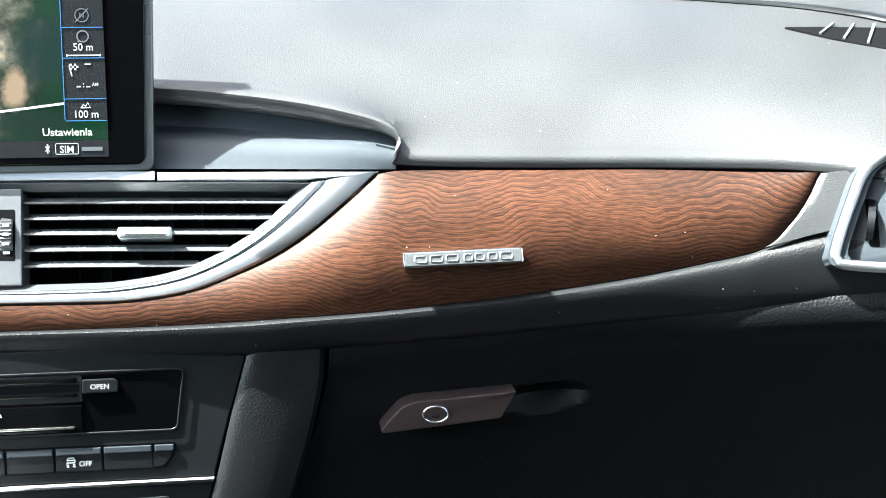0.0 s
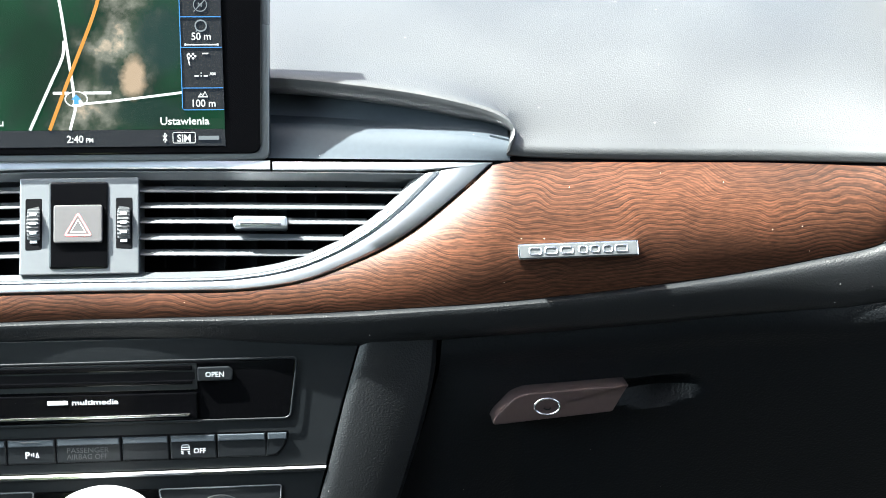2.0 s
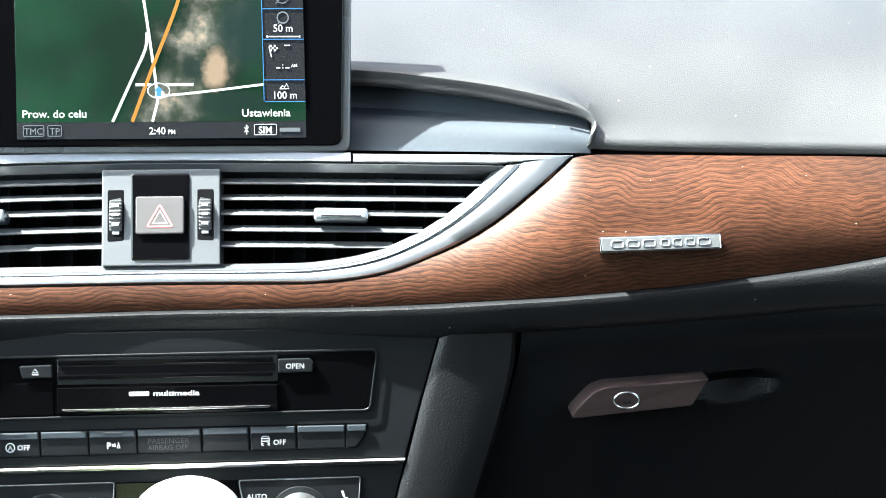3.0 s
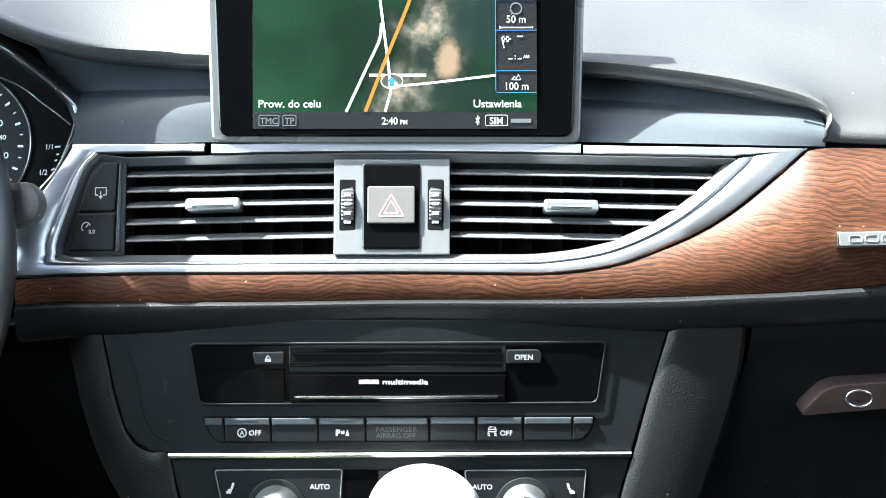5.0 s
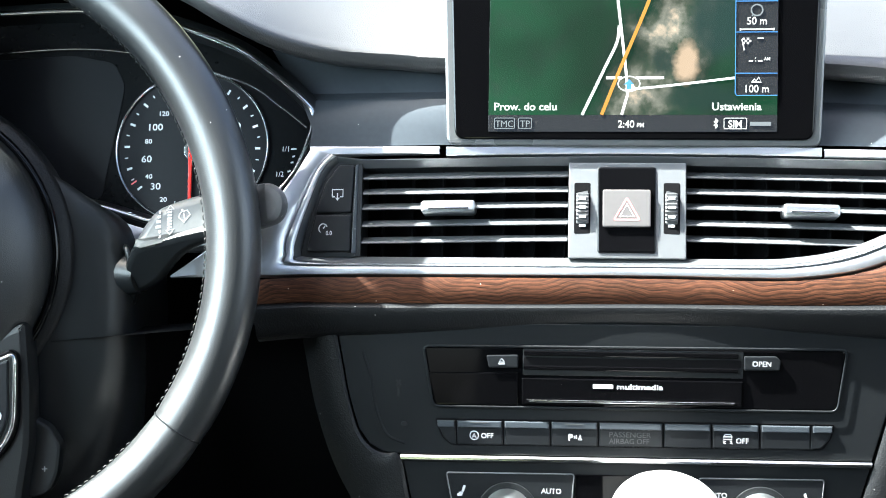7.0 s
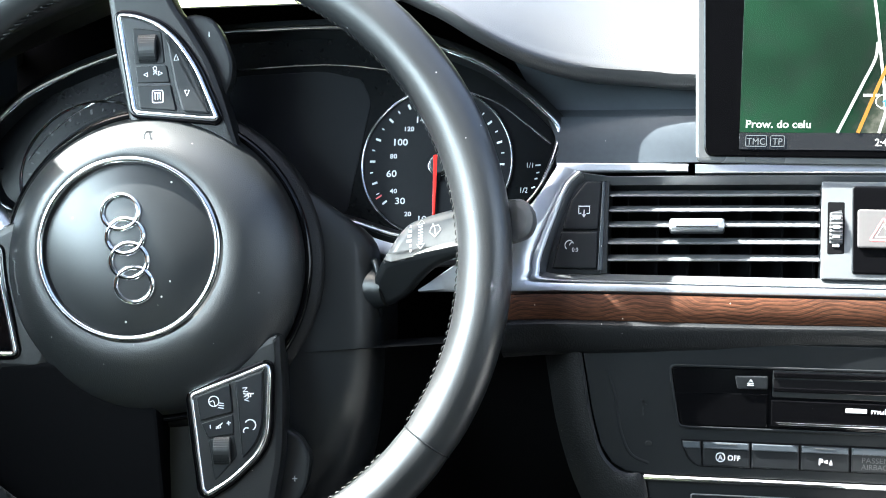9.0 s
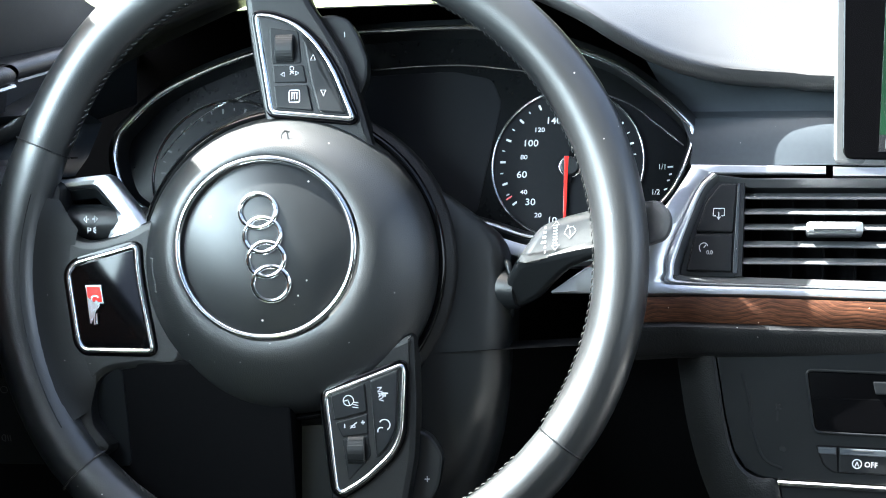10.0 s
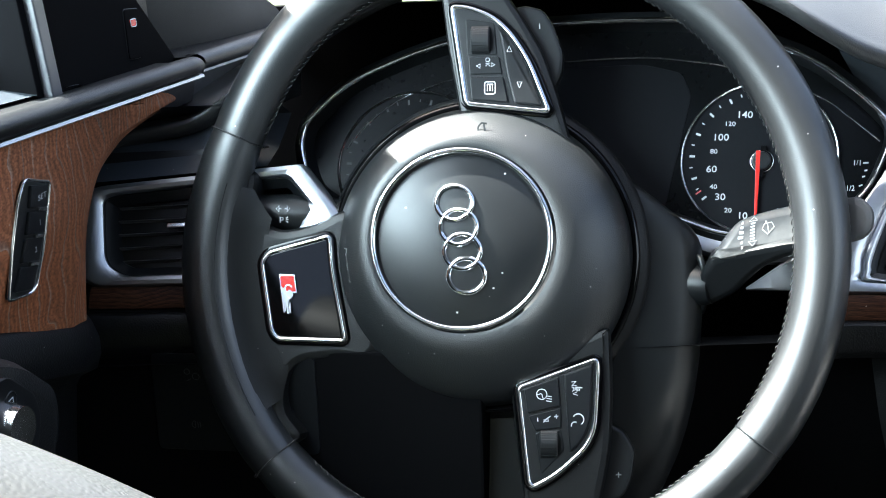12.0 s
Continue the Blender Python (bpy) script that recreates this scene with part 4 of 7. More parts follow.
part("road", strokes([spline([(-0.0185, 0.7177), (-0.0075, 0.7440), (0.0095, 0.7825), (0.0160, 0.8040)], 5)], 0.0021, SCREEN, o + 0.0001), ORANGE, panel, "orange main road line")
part("position_ring", strokes([arc(-0.0022, 0.7352, 0.0066, 0, 360, 24, 0.0042)], 0.0007, SCREEN, o + 0.0004), LIT, panel)
part("position_arrow", plate([(-0.0052, 0.7348), (-0.0036, 0.7348), (-0.0036, 0.7322), (-0.0008, 0.7322), (-0.0008, 0.7348), (0.0008, 0.7348), (-0.0022, 0.7378)], SCREEN, o, o + 0.0005, 0.0001), BLUE, panel)
part("street_caption", strokes([[(-0.0160, 0.7386), (-0.0105, 0.7386)], [(-0.0090, 0.7386), (-0.0065, 0.7386)], [(0.0020, 0.7386), (0.0188, 0.7386)]], 0.0016, SCREEN, o + 0.0002), LIT, panel)
side = part("sidebar", plate(rounded(box(0.0612, 0.0863, 0.7284, 0.8046), 0.0012), SCREEN, 0.001, o + 0.0004, 0.0001), SIDEBAR, display)
side_lines = [[(0.0612, 0.8040), (0.0612, 0.7296), (0.0622, 0.7286), (0.0862, 0.7286)]] + [[(0.0612, z), (0.0862, z)] for z in (0.7410, 0.7640, 0.7812)]
part("sidebar_line", strokes(side_lines, 0.0004, SCREEN, o + 0.0006), BLUE, side)
part("sidebar_caption", lettering("100 m", SCREEN, 0.0738, 0.7303, 0.0042, o + 0.0006, bold=0.00006), LIT, side)
part("sidebar_caption", lettering("50 m", SCREEN, 0.0738, 0.7682, 0.0042, o + 0.0006, bold=0.00006), LIT, side)
part("sidebar_caption", strokes([[(0.0640, 0.7655), (0.0838, 0.7655)], [(0.0640, 0.7662), (0.0640, 0.7648)], [(0.0838, 0.7662), (0.0838, 0.7648)], [(0.0742, 0.7605), (0.0778, 0.7605)],
                               [(0.0690, 0.7478), (0.0716, 0.7478)], [(0.0728, 0.7478), (0.0734, 0.7478)], [(0.0728, 0.7494), (0.0734, 0.7494)], [(0.0746, 0.7478), (0.0772, 0.7478)],
                               [(0.0650, 0.7600), (0.0664, 0.7538)], [(0.0712, 0.7360), (0.0725, 0.7378), (0.0736, 0.7366), (0.0750, 0.7388), (0.0766, 0.7360), (0.0708, 0.7360)]], 0.0007, SCREEN, o + 0.0006), LIT, side)
flag = bmesh.new()
for i in range(4):
    for j in range(3):
        if (i + j) % 2 == 0:
            plate(box(0.0653 + 0.0013 * i, 0.0666 + 0.0013 * i, 0.7572 + 0.0012 * j, 0.7584 + 0.0012 * j), SCREEN, o, o + 0.0007, 0.0001, bm=flag)
part("flag_symbol", flag, LIT, side)
part("sidebar_caption", lettering("AM", SCREEN, 0.0800, 0.7482, 0.0018, o + 0.0006, bold=0.00006), LIT, side)
part("round_symbol", strokes([arc(0.0738, 0.7762, 0.0034, 0, 360, 20, 0.0031), [(0.0716, 0.7738), (0.0708, 0.7728)]], 0.0008, SCREEN, o + 0.0006), LITGREY, side)
part("compass_symbol", strokes([arc(0.0738, 0.7880, 0.0040, 0, 360, 20, 0.0037), [(0.0698, 0.7842), (0.0778, 0.7918)]], 0.0005, SCREEN, o + 0.0006), LITGREY, side)
part("compass_symbol", lettering("N", SCREEN, 0.0738, 0.7866, 0.0028, o + 0.0007), LITGREY, side)
part("caption", lettering("Prow. do celu", SCREEN, -0.0840, 0.7203, 0.0043, o + 0.0003, centre=False, wide=1.12, bold=0.0001), LIT, panel)
part("caption", lettering("Ustawienia", SCREEN, 0.0473, 0.7203, 0.0043, o + 0.0003, centre=False, wide=1.10, bold=0.0001), LIT, panel)
part("caption", lettering("2:40", SCREEN, -0.0036, 0.7105, 0.0041, o + 0.0001, bold=0.0001), LIT, panel)
part("caption", lettering("PM", SCREEN, 0.0050, 0.7106, 0.0025, o + 0.0001, bold=0.0001), LIT, panel)
part("caption", lettering("SIM", SCREEN, 0.0615, 0.7106, 0.0040, o + 0.0001, bold=0.00012), LIT, panel)
for x0, x1, m in ((0.0548, 0.0682, LIT), (-0.0834, -0.0712, LITGREY), (-0.0688, -0.0608, LITGREY)):
    fr = rounded(box(x0, x1, 0.7098, 0.7158), 0.0008, 3)
    part("word_frame", strokes([fr + [fr[0]]], 0.0004, SCREEN, o + 0.0001), m, panel)
part("caption", lettering("TMC", SCREEN, -0.0773, 0.7107, 0.0038, o + 0.0001), LITGREY, panel)
part("caption", lettering("TP", SCREEN, -0.0648, 0.7107, 0.0038, o + 0.0001), LITGREY, panel)
part("bluetooth_symbol", strokes([[(0.0488, 0.7142), (0.0512, 0.7114), (0.0500, 0.7100), (0.0500, 0.7156), (0.0512, 0.7142), (0.0488, 0.7114)]], 0.0006, SCREEN, o + 0.0001), LIT, panel)
part("maker_bar", strokes([[(0.0702, 0.7126), (0.0826, 0.7126)]], 0.0022, SCREEN, o + 0.0001), LITGREY, panel)

# ---- centre stack ----
stack = thing("centre_stack", "anthracite centre console face flanked by leather", "console", (0, -0.06, 0.40))
face = [(-0.1792, 0.6010), (-0.1749, 0.5775), (-0.1713, 0.5570), (-0.1655, 0.5364), (-0.1588, 0.5268), (-0.1500, 0.5222), (-0.1397, 0.5212), (0.1440, 0.5226), (0.1549, 0.5614), (0.1662, 0.6010)]
part("face_plate", plate(face, STACK, -0.02, 0.0, 0.0008), PANEL, stack)
groove = spline([(-0.1625, 0.5830), (-0.1575, 0.5660), (-0.1545, 0.5480), (-0.1480, 0.5330), (-0.1370, 0.5275)], 8)
part("pocket_edge", bead(groove, STACK, 0.0020, 0.0006, 0.0, closed=False), PANEL, stack)
part("moulded_mark", strokes([[(-0.1420, 0.5660), (-0.1390, 0.5625)], [(-0.1390, 0.5660), (-0.1420, 0.5625)], [(-0.1408, 0.5620), (-0.1408, 0.5560)]], 0.0012, STACK, 0.0002), PLASTIC, stack)
part("moulded_dot", plate(circle(-0.1370, 0.5395, 0.0022, 14, 0.0016), STACK, -0.001, 0.0005, 0.0003), PLASTIC, stack)
part("trim_strip", band([(-0.1392, 0.5174), (0.1432, 0.5188)], [(-0.1395, 0.5208), (0.1440, 0.5222)], STACK, [(0, -0.01), (0, 0.0010), (0.3, 0.0022), (0.7, 0.0022), (1, 0.0010), (1, -0.01)]), CHROME, stack, "bright metal strip")
part("lower_plate", plate([(-0.1385, 0.5172), (0.1432, 0.5186), (0.1372, 0.4958), (0.1250, 0.4300), (-0.1210, 0.4300), (-0.1333, 0.4943)], STACK, -0.02, -0.0012, 0.0006), PANEL, stack)
# leather flanks
fl_r = spline([(0.1675, 0.6010), (0.1560, 0.5614), (0.1455, 0.5212), (0.1385, 0.4958), (0.125, 0.43)], 8)
fl_r2 = spline([(0.2136, 0.6010), (0.2130, 0.5880), (0.2115, 0.5740), (0.2040, 0.5430), (0.1890, 0.4970)], 8)
part("flank", band(fl_r, fl_r2, STACK, [(0.0, -0.02), (0.0, 0.0005), (0.05, 0.0022), (0.15, 0.0032), (0.5, 0.0026), (0.8, 0.0010), (0.94, -0.001), (1.0, -0.006), (1.02, -0.05)]), LEATHER, stack, "grained leather console flank")
fl_l = spline([(-0.1800, 0.6010), (-0.1757, 0.5775), (-0.1721, 0.5570), (-0.1663, 0.5360), (-0.1590, 0.5256), (-0.1500, 0.5212), (-0.1400, 0.5196), (-0.1345, 0.4943), (-0.1220, 0.43)], 6)
fl_l2 = spline([(-0.2040, 0.6010), (-0.2000, 0.5775), (-0.1950, 0.5500), (-0.1880, 0.5250), (-0.1800, 0.5050), (-0.1720, 0.4900), (-0.165, 0.475), (-0.158, 0.455), (-0.150, 0.43)], 6)
part("flank", band(fl_l, fl_l2, STACK, [(0.0, -0.02), (0.0, 0.0005), (0.06, 0.0020), (0.2, 0.0022), (0.6, -0.002), (1.0, -0.010), (1.0, -0.06)]), LEATHER, stack)

def MEDIA(x, z, o=0.0):
    return STACK(x, z, o + 0.0014)


media = thing("media_unit", "gloss black disc player with bright line and keys", "media player", (0, -0.05, 0.55))
mo = rounded([(-0.1252, 0.5871), (0.1276, 0.5883), (0.1227, 0.5518), (-0.1193, 0.5508)], 0.0042)
part("surround", bead(mo, MEDIA, 0.0016, 0.0005, 0.0), PANEL, media)
part("fascia", plate(shrink(mo, 0.0005), MEDIA, -0.01, -0.0004, 0.0008), GLOSS, media, "gloss black fascia")
part("slot_recess", plate(rounded(box(-0.0645, 0.0670, 0.5705, 0.5862), 0.0010), MEDIA, -0.001, 0.0001, 0.0003), PLASTIC, media)
part("disc_slot", plate(rounded(box(-0.0640, 0.0655, 0.5765, 0.5812), 0.0008), MEDIA, 0.0, 0.0004, 0.0002), DARK, media)
part("slot_lip", plate(rounded(box(-0.0640, 0.0640, 0.5738, 0.5764), 0.0006), MEDIA, 0.0, 0.0012, 0.0005), GLOSS, media)
part("slot_lip", plate(rounded(box(-0.0640, 0.0640, 0.5822, 0.5852), 0.0006), MEDIA, 0.0, 0.0012, 0.0005), GLOSS, media)
drawer = part("drawer_front", plate(rounded(box(-0.0650, 0.0668, 0.5532, 0.5688), 0.0006), MEDIA, -0.002, 0.0010, 0.0005), GLOSS, media)
part("gloss_key", plate(rounded([(-0.1225, 0.5712), (-0.0672, 0.5722), (-0.0672, 0.5525), (-0.1175, 0.5518)], 0.0012), MEDIA, -0.002, 0.0004, 0.0005), GLOSS, media)
part("bright_line", plate([(-0.0622, 0.5562), (0.0624, 0.5566), (0.0612, 0.5549), (-0.0604, 0.5546)], MEDIA, 0.0004, 0.0022, 0.0004), CHROME, media)
part("maker_bar", strokes([[(-0.0222, 0.5646), (-0.0102, 0.5646)]], 0.0024, MEDIA, 0.0011), PRINT, drawer)
part("caption", lettering("multimedia", MEDIA, -0.0080, 0.5632, 0.0031, 0.0012, centre=False, wide=1.42, bold=0.00006), PRINT, drawer)
ek = part("eject_key", plate(rounded([(-0.0866, 0.5822), (-0.0672, 0.5826), (-0.0672, 0.5750), (-0.0850, 0.5748)], 0.0012), MEDIA, -0.001, 0.0016, 0.0006), KEY, media)
part("eject_symbol", strokes([[(-0.0790, 0.5783), (-0.0754, 0.5783), (-0.0772, 0.5804), (-0.0790, 0.5783)], [(-0.0791, 0.5772), (-0.0753, 0.5772)]], 0.0005, MEDIA, 0.0016), PRINT, ek)
ok = part("open_key", plate(rounded([(0.0673, 0.5838), (0.0862, 0.5840), (0.0888, 0.5815), (0.0882, 0.5758), (0.0673, 0.5756)], 0.0010), MEDIA, -0.001, 0.0016, 0.0006), KEY, media)
part("caption", lettering("OPEN", MEDIA, 0.0777, 0.5781, 0.0031, 0.0017), PRINT, ok)

buttons = thing("button_row", "row of nine dark push buttons with white symbols", "switch panel", (0, -0.06, 0.528))
cuts = [-0.1177, -0.1052, -0.0764, -0.0477, -0.0187, 0.0203, 0.0491, 0.0776, 0.1078, 0.1211]
made = []
part("button_gap", plate(rounded([(-0.1183, 0.5432), (0.1217, 0.5442), (0.1200, 0.5360), (0.1150, 0.5286), (-0.1080, 0.5272), (-0.1140, 0.5320)], 0.002), STACK, -0.004, 0.0003, 0.0001), DARK, buttons)
for i in range(9):
    a, b = cuts[i] + 0.0005, cuts[i + 1] - 0.0005
    zt, zb = 0.5428 + 0.0000 + a * 0.004, 0.5284 + a * 0.006
    ol = [(a, zt), (b, zt), (b + (0.0004 if i < 8 else -0.0055), zb), (a + (0.0004 if i else 0.0062), zb)]
    if i == 0:
        ol = [(a, zt), (b, zt), (b + 0.0008, zb), (a + 0.0095, zb), (a + 0.0045, zb + 0.004)]
    if i == 8:
        ol = [(a, zt), (b, zt), (b - 0.0018, zb + 0.0065), (b - 0.0065, zb + 0.0008), (a - 0.0008, zb)]
    bm = plate(rounded(ol, 0.0007, 3), STACK, -0.004, 0.0010, 0.0006)
    made.append(part("button", bm, KEY, buttons))
    part("chamfer", plate([(a + 0.0006, zt - 0.0002), (b - 0.0006, zt - 0.0002), (b - 0.0004, zt - 0.0040), (a + 0.0008, zt - 0.0040)], STACK, 0.0005, 0.0017, 0.0006), BLUEPANEL, made[-1])
part("symbol", strokes([arc(-0.0940, 0.5335, 0.0026, 0, 360, 20)], 0.0005, STACK, 0.0011), PRINT, made[1])
part("symbol", lettering("A", STACK, -0.0940, 0.5319, 0.0030, 0.0012), PRINT, made[1])
part("caption", lettering("OFF", STACK, -0.0860, 0.5319, 0.0031, 0.0012), PRINT, made[1])
part("caption", lettering("P", STACK, -0.0354, 0.5317, 0.0038, 0.0012, bold=0.00015), PRINT, made[3])
part("symbol", strokes([[(-0.0330, 0.5345), (-0.0330, 0.5330)], [(-0.0318, 0.5348), (-0.0318, 0.5328)], [(-0.0304, 0.5320), (-0.0296, 0.5350), (-0.0288, 0.5320), (-0.0304, 0.5320)]], 0.0007, STACK, 0.0011), PRINT, made[3])
part("caption", lettering("PASSENGER", STACK, 0.0004, 0.5342, 0.0031, 0.0012, wide=1.1), FAINT, made[4])
part("caption", lettering("AIRBAG OFF", STACK, 0.0000, 0.5303, 0.0031, 0.0012, wide=1.0), FAINT, made[4])
part("symbol", strokes([[(0.0564, 0.5358), (0.0572, 0.5372), (0.0604, 0.5372), (0.0612, 0.5358), (0.0612, 0.5343), (0.0564, 0.5343), (0.0564, 0.5358), (0.0612, 0.5358)],
                        [(0.0560, 0.5334), (0.0574, 0.5329), (0.0562, 0.5322), (0.0576, 0.5316)], [(0.0600, 0.5334), (0.0614, 0.5329), (0.0602, 0.5322), (0.0616, 0.5316)]], 0.00045, STACK, 0.0011), PRINT, made[6])
part("caption", lettering("OFF", STACK, 0.0674, 0.5320, 0.0031, 0.0012), PRINT, made[6])
for i in (1, 3):
    c = (cuts[i] + cuts[i + 1]) / 2
    part("lamp_bar", plate(box(c - 0.0058, c + 0.0058, 0.5410, 0.5417), STACK, 0.001, 0.0019, 0.0001), FAINT, made[i])

climate = thing("climate_panel", "climate control panel with two silver dials", "climate control", (0, -0.07, 0.48))
for x0, x1 in ((-0.1113, -0.0330), (0.0420, 0.1164)):
    pl = part("climate_key_panel", plate(rounded([(x0, 0.5104), (x1, 0.5110), (x1 - 0.003, 0.470), (x0 + 0.008, 0.470)], 0.002), STACK, -0.004, 0.0004, 0.0006), KEY, climate)
    part("panel_rim", bead(rounded([(x0, 0.5104), (x1, 0.5110), (x1 - 0.003, 0.470), (x0 + 0.008, 0.470)], 0.002), STACK, 0.0009, 0.0006, 0.0002), BEZEL, pl)
part("climate_window", plate(rounded(box(-0.0325, 0.0415, 0.470, 0.5106), 0.001), STACK, -0.004, 0.0002, 0.0003), GLOSS, climate)
for cx, cz in ((-0.0735, 0.4868), (0.0790, 0.4878)):
    bm = bmesh.new()
    rows = [[STACK(cx + r * math.cos(2 * math.pi * j / 40), cz + r * math.sin(2 * math.pi * j / 40), oo) for j in range(40)] for r, oo in ((0.0150, 0.0), (0.0146, 0.006), (0.0132, 0.012), (0.0122, 0.0155), (0.0112, 0.0165), (0.010, 0.0160), (0.0001, 0.0160))]
    d = part("dial", grid(rows, closed=True), SILVER, climate, "turned silver dial")
    part("dial_collar", plate(circle(cx, cz, 0.0185, 36), STACK, 0.0, 0.0016, 0.0005), PLASTIC, climate)
for x in (-0.0468, 0.0530):
    part("caption", lettering("AUTO", STACK, x, 0.4990, 0.0031, 0.0007), PRINT, climate)
for x, s in ((-0.1008, 1), (0.1060, -1)):
    part("seat_symbol", strokes([[(x + 0.0010 * s, 0.5028), (x - 0.0004 * s, 0.4990)], [(x - 0.0002 * s, 0.4982), (x - 0.0026 * s, 0.4980)], [(x - 0.0036 * s, 0.4970), (x - 0.0006 * s, 0.4970)]], 0.0014, STACK, 0.0006), PRINT, climate)

# ---- glove box ----
glove = thing("glove_box", "black glove box lid with brown-grey metal latch", "glove box", (0.45, -0.055, 0.40))


def lid_top(x):
    return float(np.interp(x, [0.2111, 0.29, 0.3595, 0.4619, 0.5471, 0.70], [0.6040, 0.6100, 0.6155, 0.6270, 0.6430, 0.662]))


def GLOVED(x, z, o=0.0):
    p = GLOVE(x, z, o)
    # finger hollow beside the latch
    d = math.hypot((x - 0.352) / 0.034, (z - 0.5575 - 0.08 * (x - 0.352)) / 0.011)
    p.y += 0.012 * max(0, 1 - d * d) ** 1.0
    p.y += 0.010 + 0.010 * bow(x) / 0.04 * 0.6 - max(0, x - 0.36) ** 2 + (0.20 + 1.3 * max(0, x - 0.34)) * max(0, lid_top(x) - 0.024 - z) * min(1, max(0, (x - 0.215) / 0.05))
    return p


prof = [(-0.0120, -0.014), (-0.0080, -0.009), (-0.0040, -0.0045), (0.0, -0.0012), (0.0030, 0.0012), (0.0060, 0.0036), (0.0110, 0.0048), (0.0165, 0.0046), (0.0210, 0.0034), (0.0255, 0.0014), (0.0310, 0.0)]
rows = []
for d, o in prof + [(0.031 + (0.19 - 0.031) * i / 40, 0.0) for i in range(1, 41)]:
    row = []
    for t in np.linspace(0, 1, 120):
        z = lid_top(0.2165 + 0.56 * t) - d
        left = np.interp(z, [0.42, 0.497, 0.543, 0.574, 0.604], [0.158, 0.1915, 0.2068, 0.2147, 0.2168])
        row.append(GLOVED(left + (0.7765 - left) * t, z, o))
    rows.append(row)
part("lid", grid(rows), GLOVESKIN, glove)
latch = part("latch", plate(rounded([(0.2470, 0.5450), (0.2490, 0.5490), (0.2600, 0.5610), (0.2680, 0.5640), (0.3310, 0.5692), (0.3215, 0.5520), (0.2490, 0.5438)], [0.001, 0.002, 0.003, 0.002, 0.0005, 0.001, 0.001]), GLOVE, -0.022, 0.0045, 0.0010), HANDLE, glove, "brown-grey metal latch")
part("lock", bead(circle(0.2808, 0.5556, 0.0078, 28, 0.0052), GLOVE, 0.0014, 0.0008, 0.0045), CHROME, latch)
part("keyhole", strokes([arc(0.2808, 0.5556, 0.0024, 200, 340, 8, 0.0018)], 0.0008, GLOVE, 0.0048), CHROME, latch)

# ---- outer vent, passenger side ----
rvent = thing("air_vent", "outer passenger air vent with bright surround and thumbwheel", "air vent", (0.56, -0.09, 0.65))
RV = spline([(0.5500, 0.7175), (0.5366, 0.7058), (0.5275, 0.6865), (0.5180, 0.6620), (0.5182, 0.6562), (0.5240, 0.6540), (0.56, 0.6560), (0.62, 0.664)], 6)
def OUTV(x, z, o=0.0):
    return DASH(x, z, o + 0.012)
part("surround", bead(RV, OUTV, 0.0060, 0.0034, -0.001, closed=False), SILVER, rvent)
part("surround_base", band(RV, [(0.66, 0.70)] * len(RV), OUTV, [(-0.03, -0.02), (-0.03, 0.0), (0.0, 0.0), (0.05, -0.001), (0.06, -0.008), (1.0, -0.010)]), BLUEPANEL, rvent)
part("wheel_slot", plate(rounded(box(0.5385, 0.5440, 0.6660, 0.6920), 0.0015), OUTV, -0.011, -0.006, 0.0005), DARK, rvent)
part("thumbwheel", tube([OUTV(0.5393, 0.679, -0.010), OUTV(0.5432, 0.679, -0.010)], 0.011, 30), KEY, rvent)
part("cavity", plate(rounded([(0.548, 0.662), (0.62, 0.668), (0.62, 0.715), (0.553, 0.712)], 0.003), OUTV, -0.012, -0.007, 0.0005), DARK, rvent)
for i in range(4):
    z = 0.672 + 0.010 * i
    part("vane", plate(box(0.549, 0.62, z, z + 0.0016), OUTV, -0.008, -0.003, 0.0004), VANE, rvent)

# ---- defroster slot on top of the pad ----
defrost = thing("defroster_grille", "slim black defroster grille on top of the pad", "air vent", (0.56, 0.075, 0.765))
def TOPV(x, y, o=0.0):
    return Vector((x, y, 0.7690 + 0.303 * (y - 0.0752) + 0.078 * (x - 0.5332) + o))
part("grille_frame", plate(rounded([(0.5310, 0.0765), (0.555, 0.0730), (0.600, 0.0640), (0.68, 0.049), (0.66, 0.022), (0.590, 0.0375), (0.5600, 0.0555)], 0.004), TOPV, -0.004, 0.0012, 0.0006), DARK, defrost)
for i in range(6):
    x = 0.5520 + 0.0135 * i
    y0, y1 = 0.0625 - 0.0085 * i, 0.0738 - 0.0028 * i
    part("grille_bar", plate([(x, y0), (x + 0.0016, y0 - 0.0008), (x + 0.0150, y1 - 0.0004), (x + 0.0128, y1)], TOPV, 0.0008, 0.0026, 0.0003), GREYPAINT, defrost)

# groove at the far edge of the pad, along the windscreen
groove_path = spline([(0.395, 0.142, 0.7805), (0.472, 0.131, 0.7803), (0.511, 0.1215, 0.7797), (0.549, 0.110, 0.7788), (0.585, 0.092, 0.7768), (0.604, 0.0790, 0.7750), (0.640, 0.050, 0.770), (0.690, 0.005, 0.758)], 6)
groove_r = list(np.interp(np.linspace(0, 1, len(groove_path)), [0, 0.35, 1], [0.0008, 0.0035, 0.0075]))
part("windscreen_groove", tube(groove_path, groove_r, 10, flat=0.45), PLASTIC, dashboard, "dark rubber groove along the windscreen")

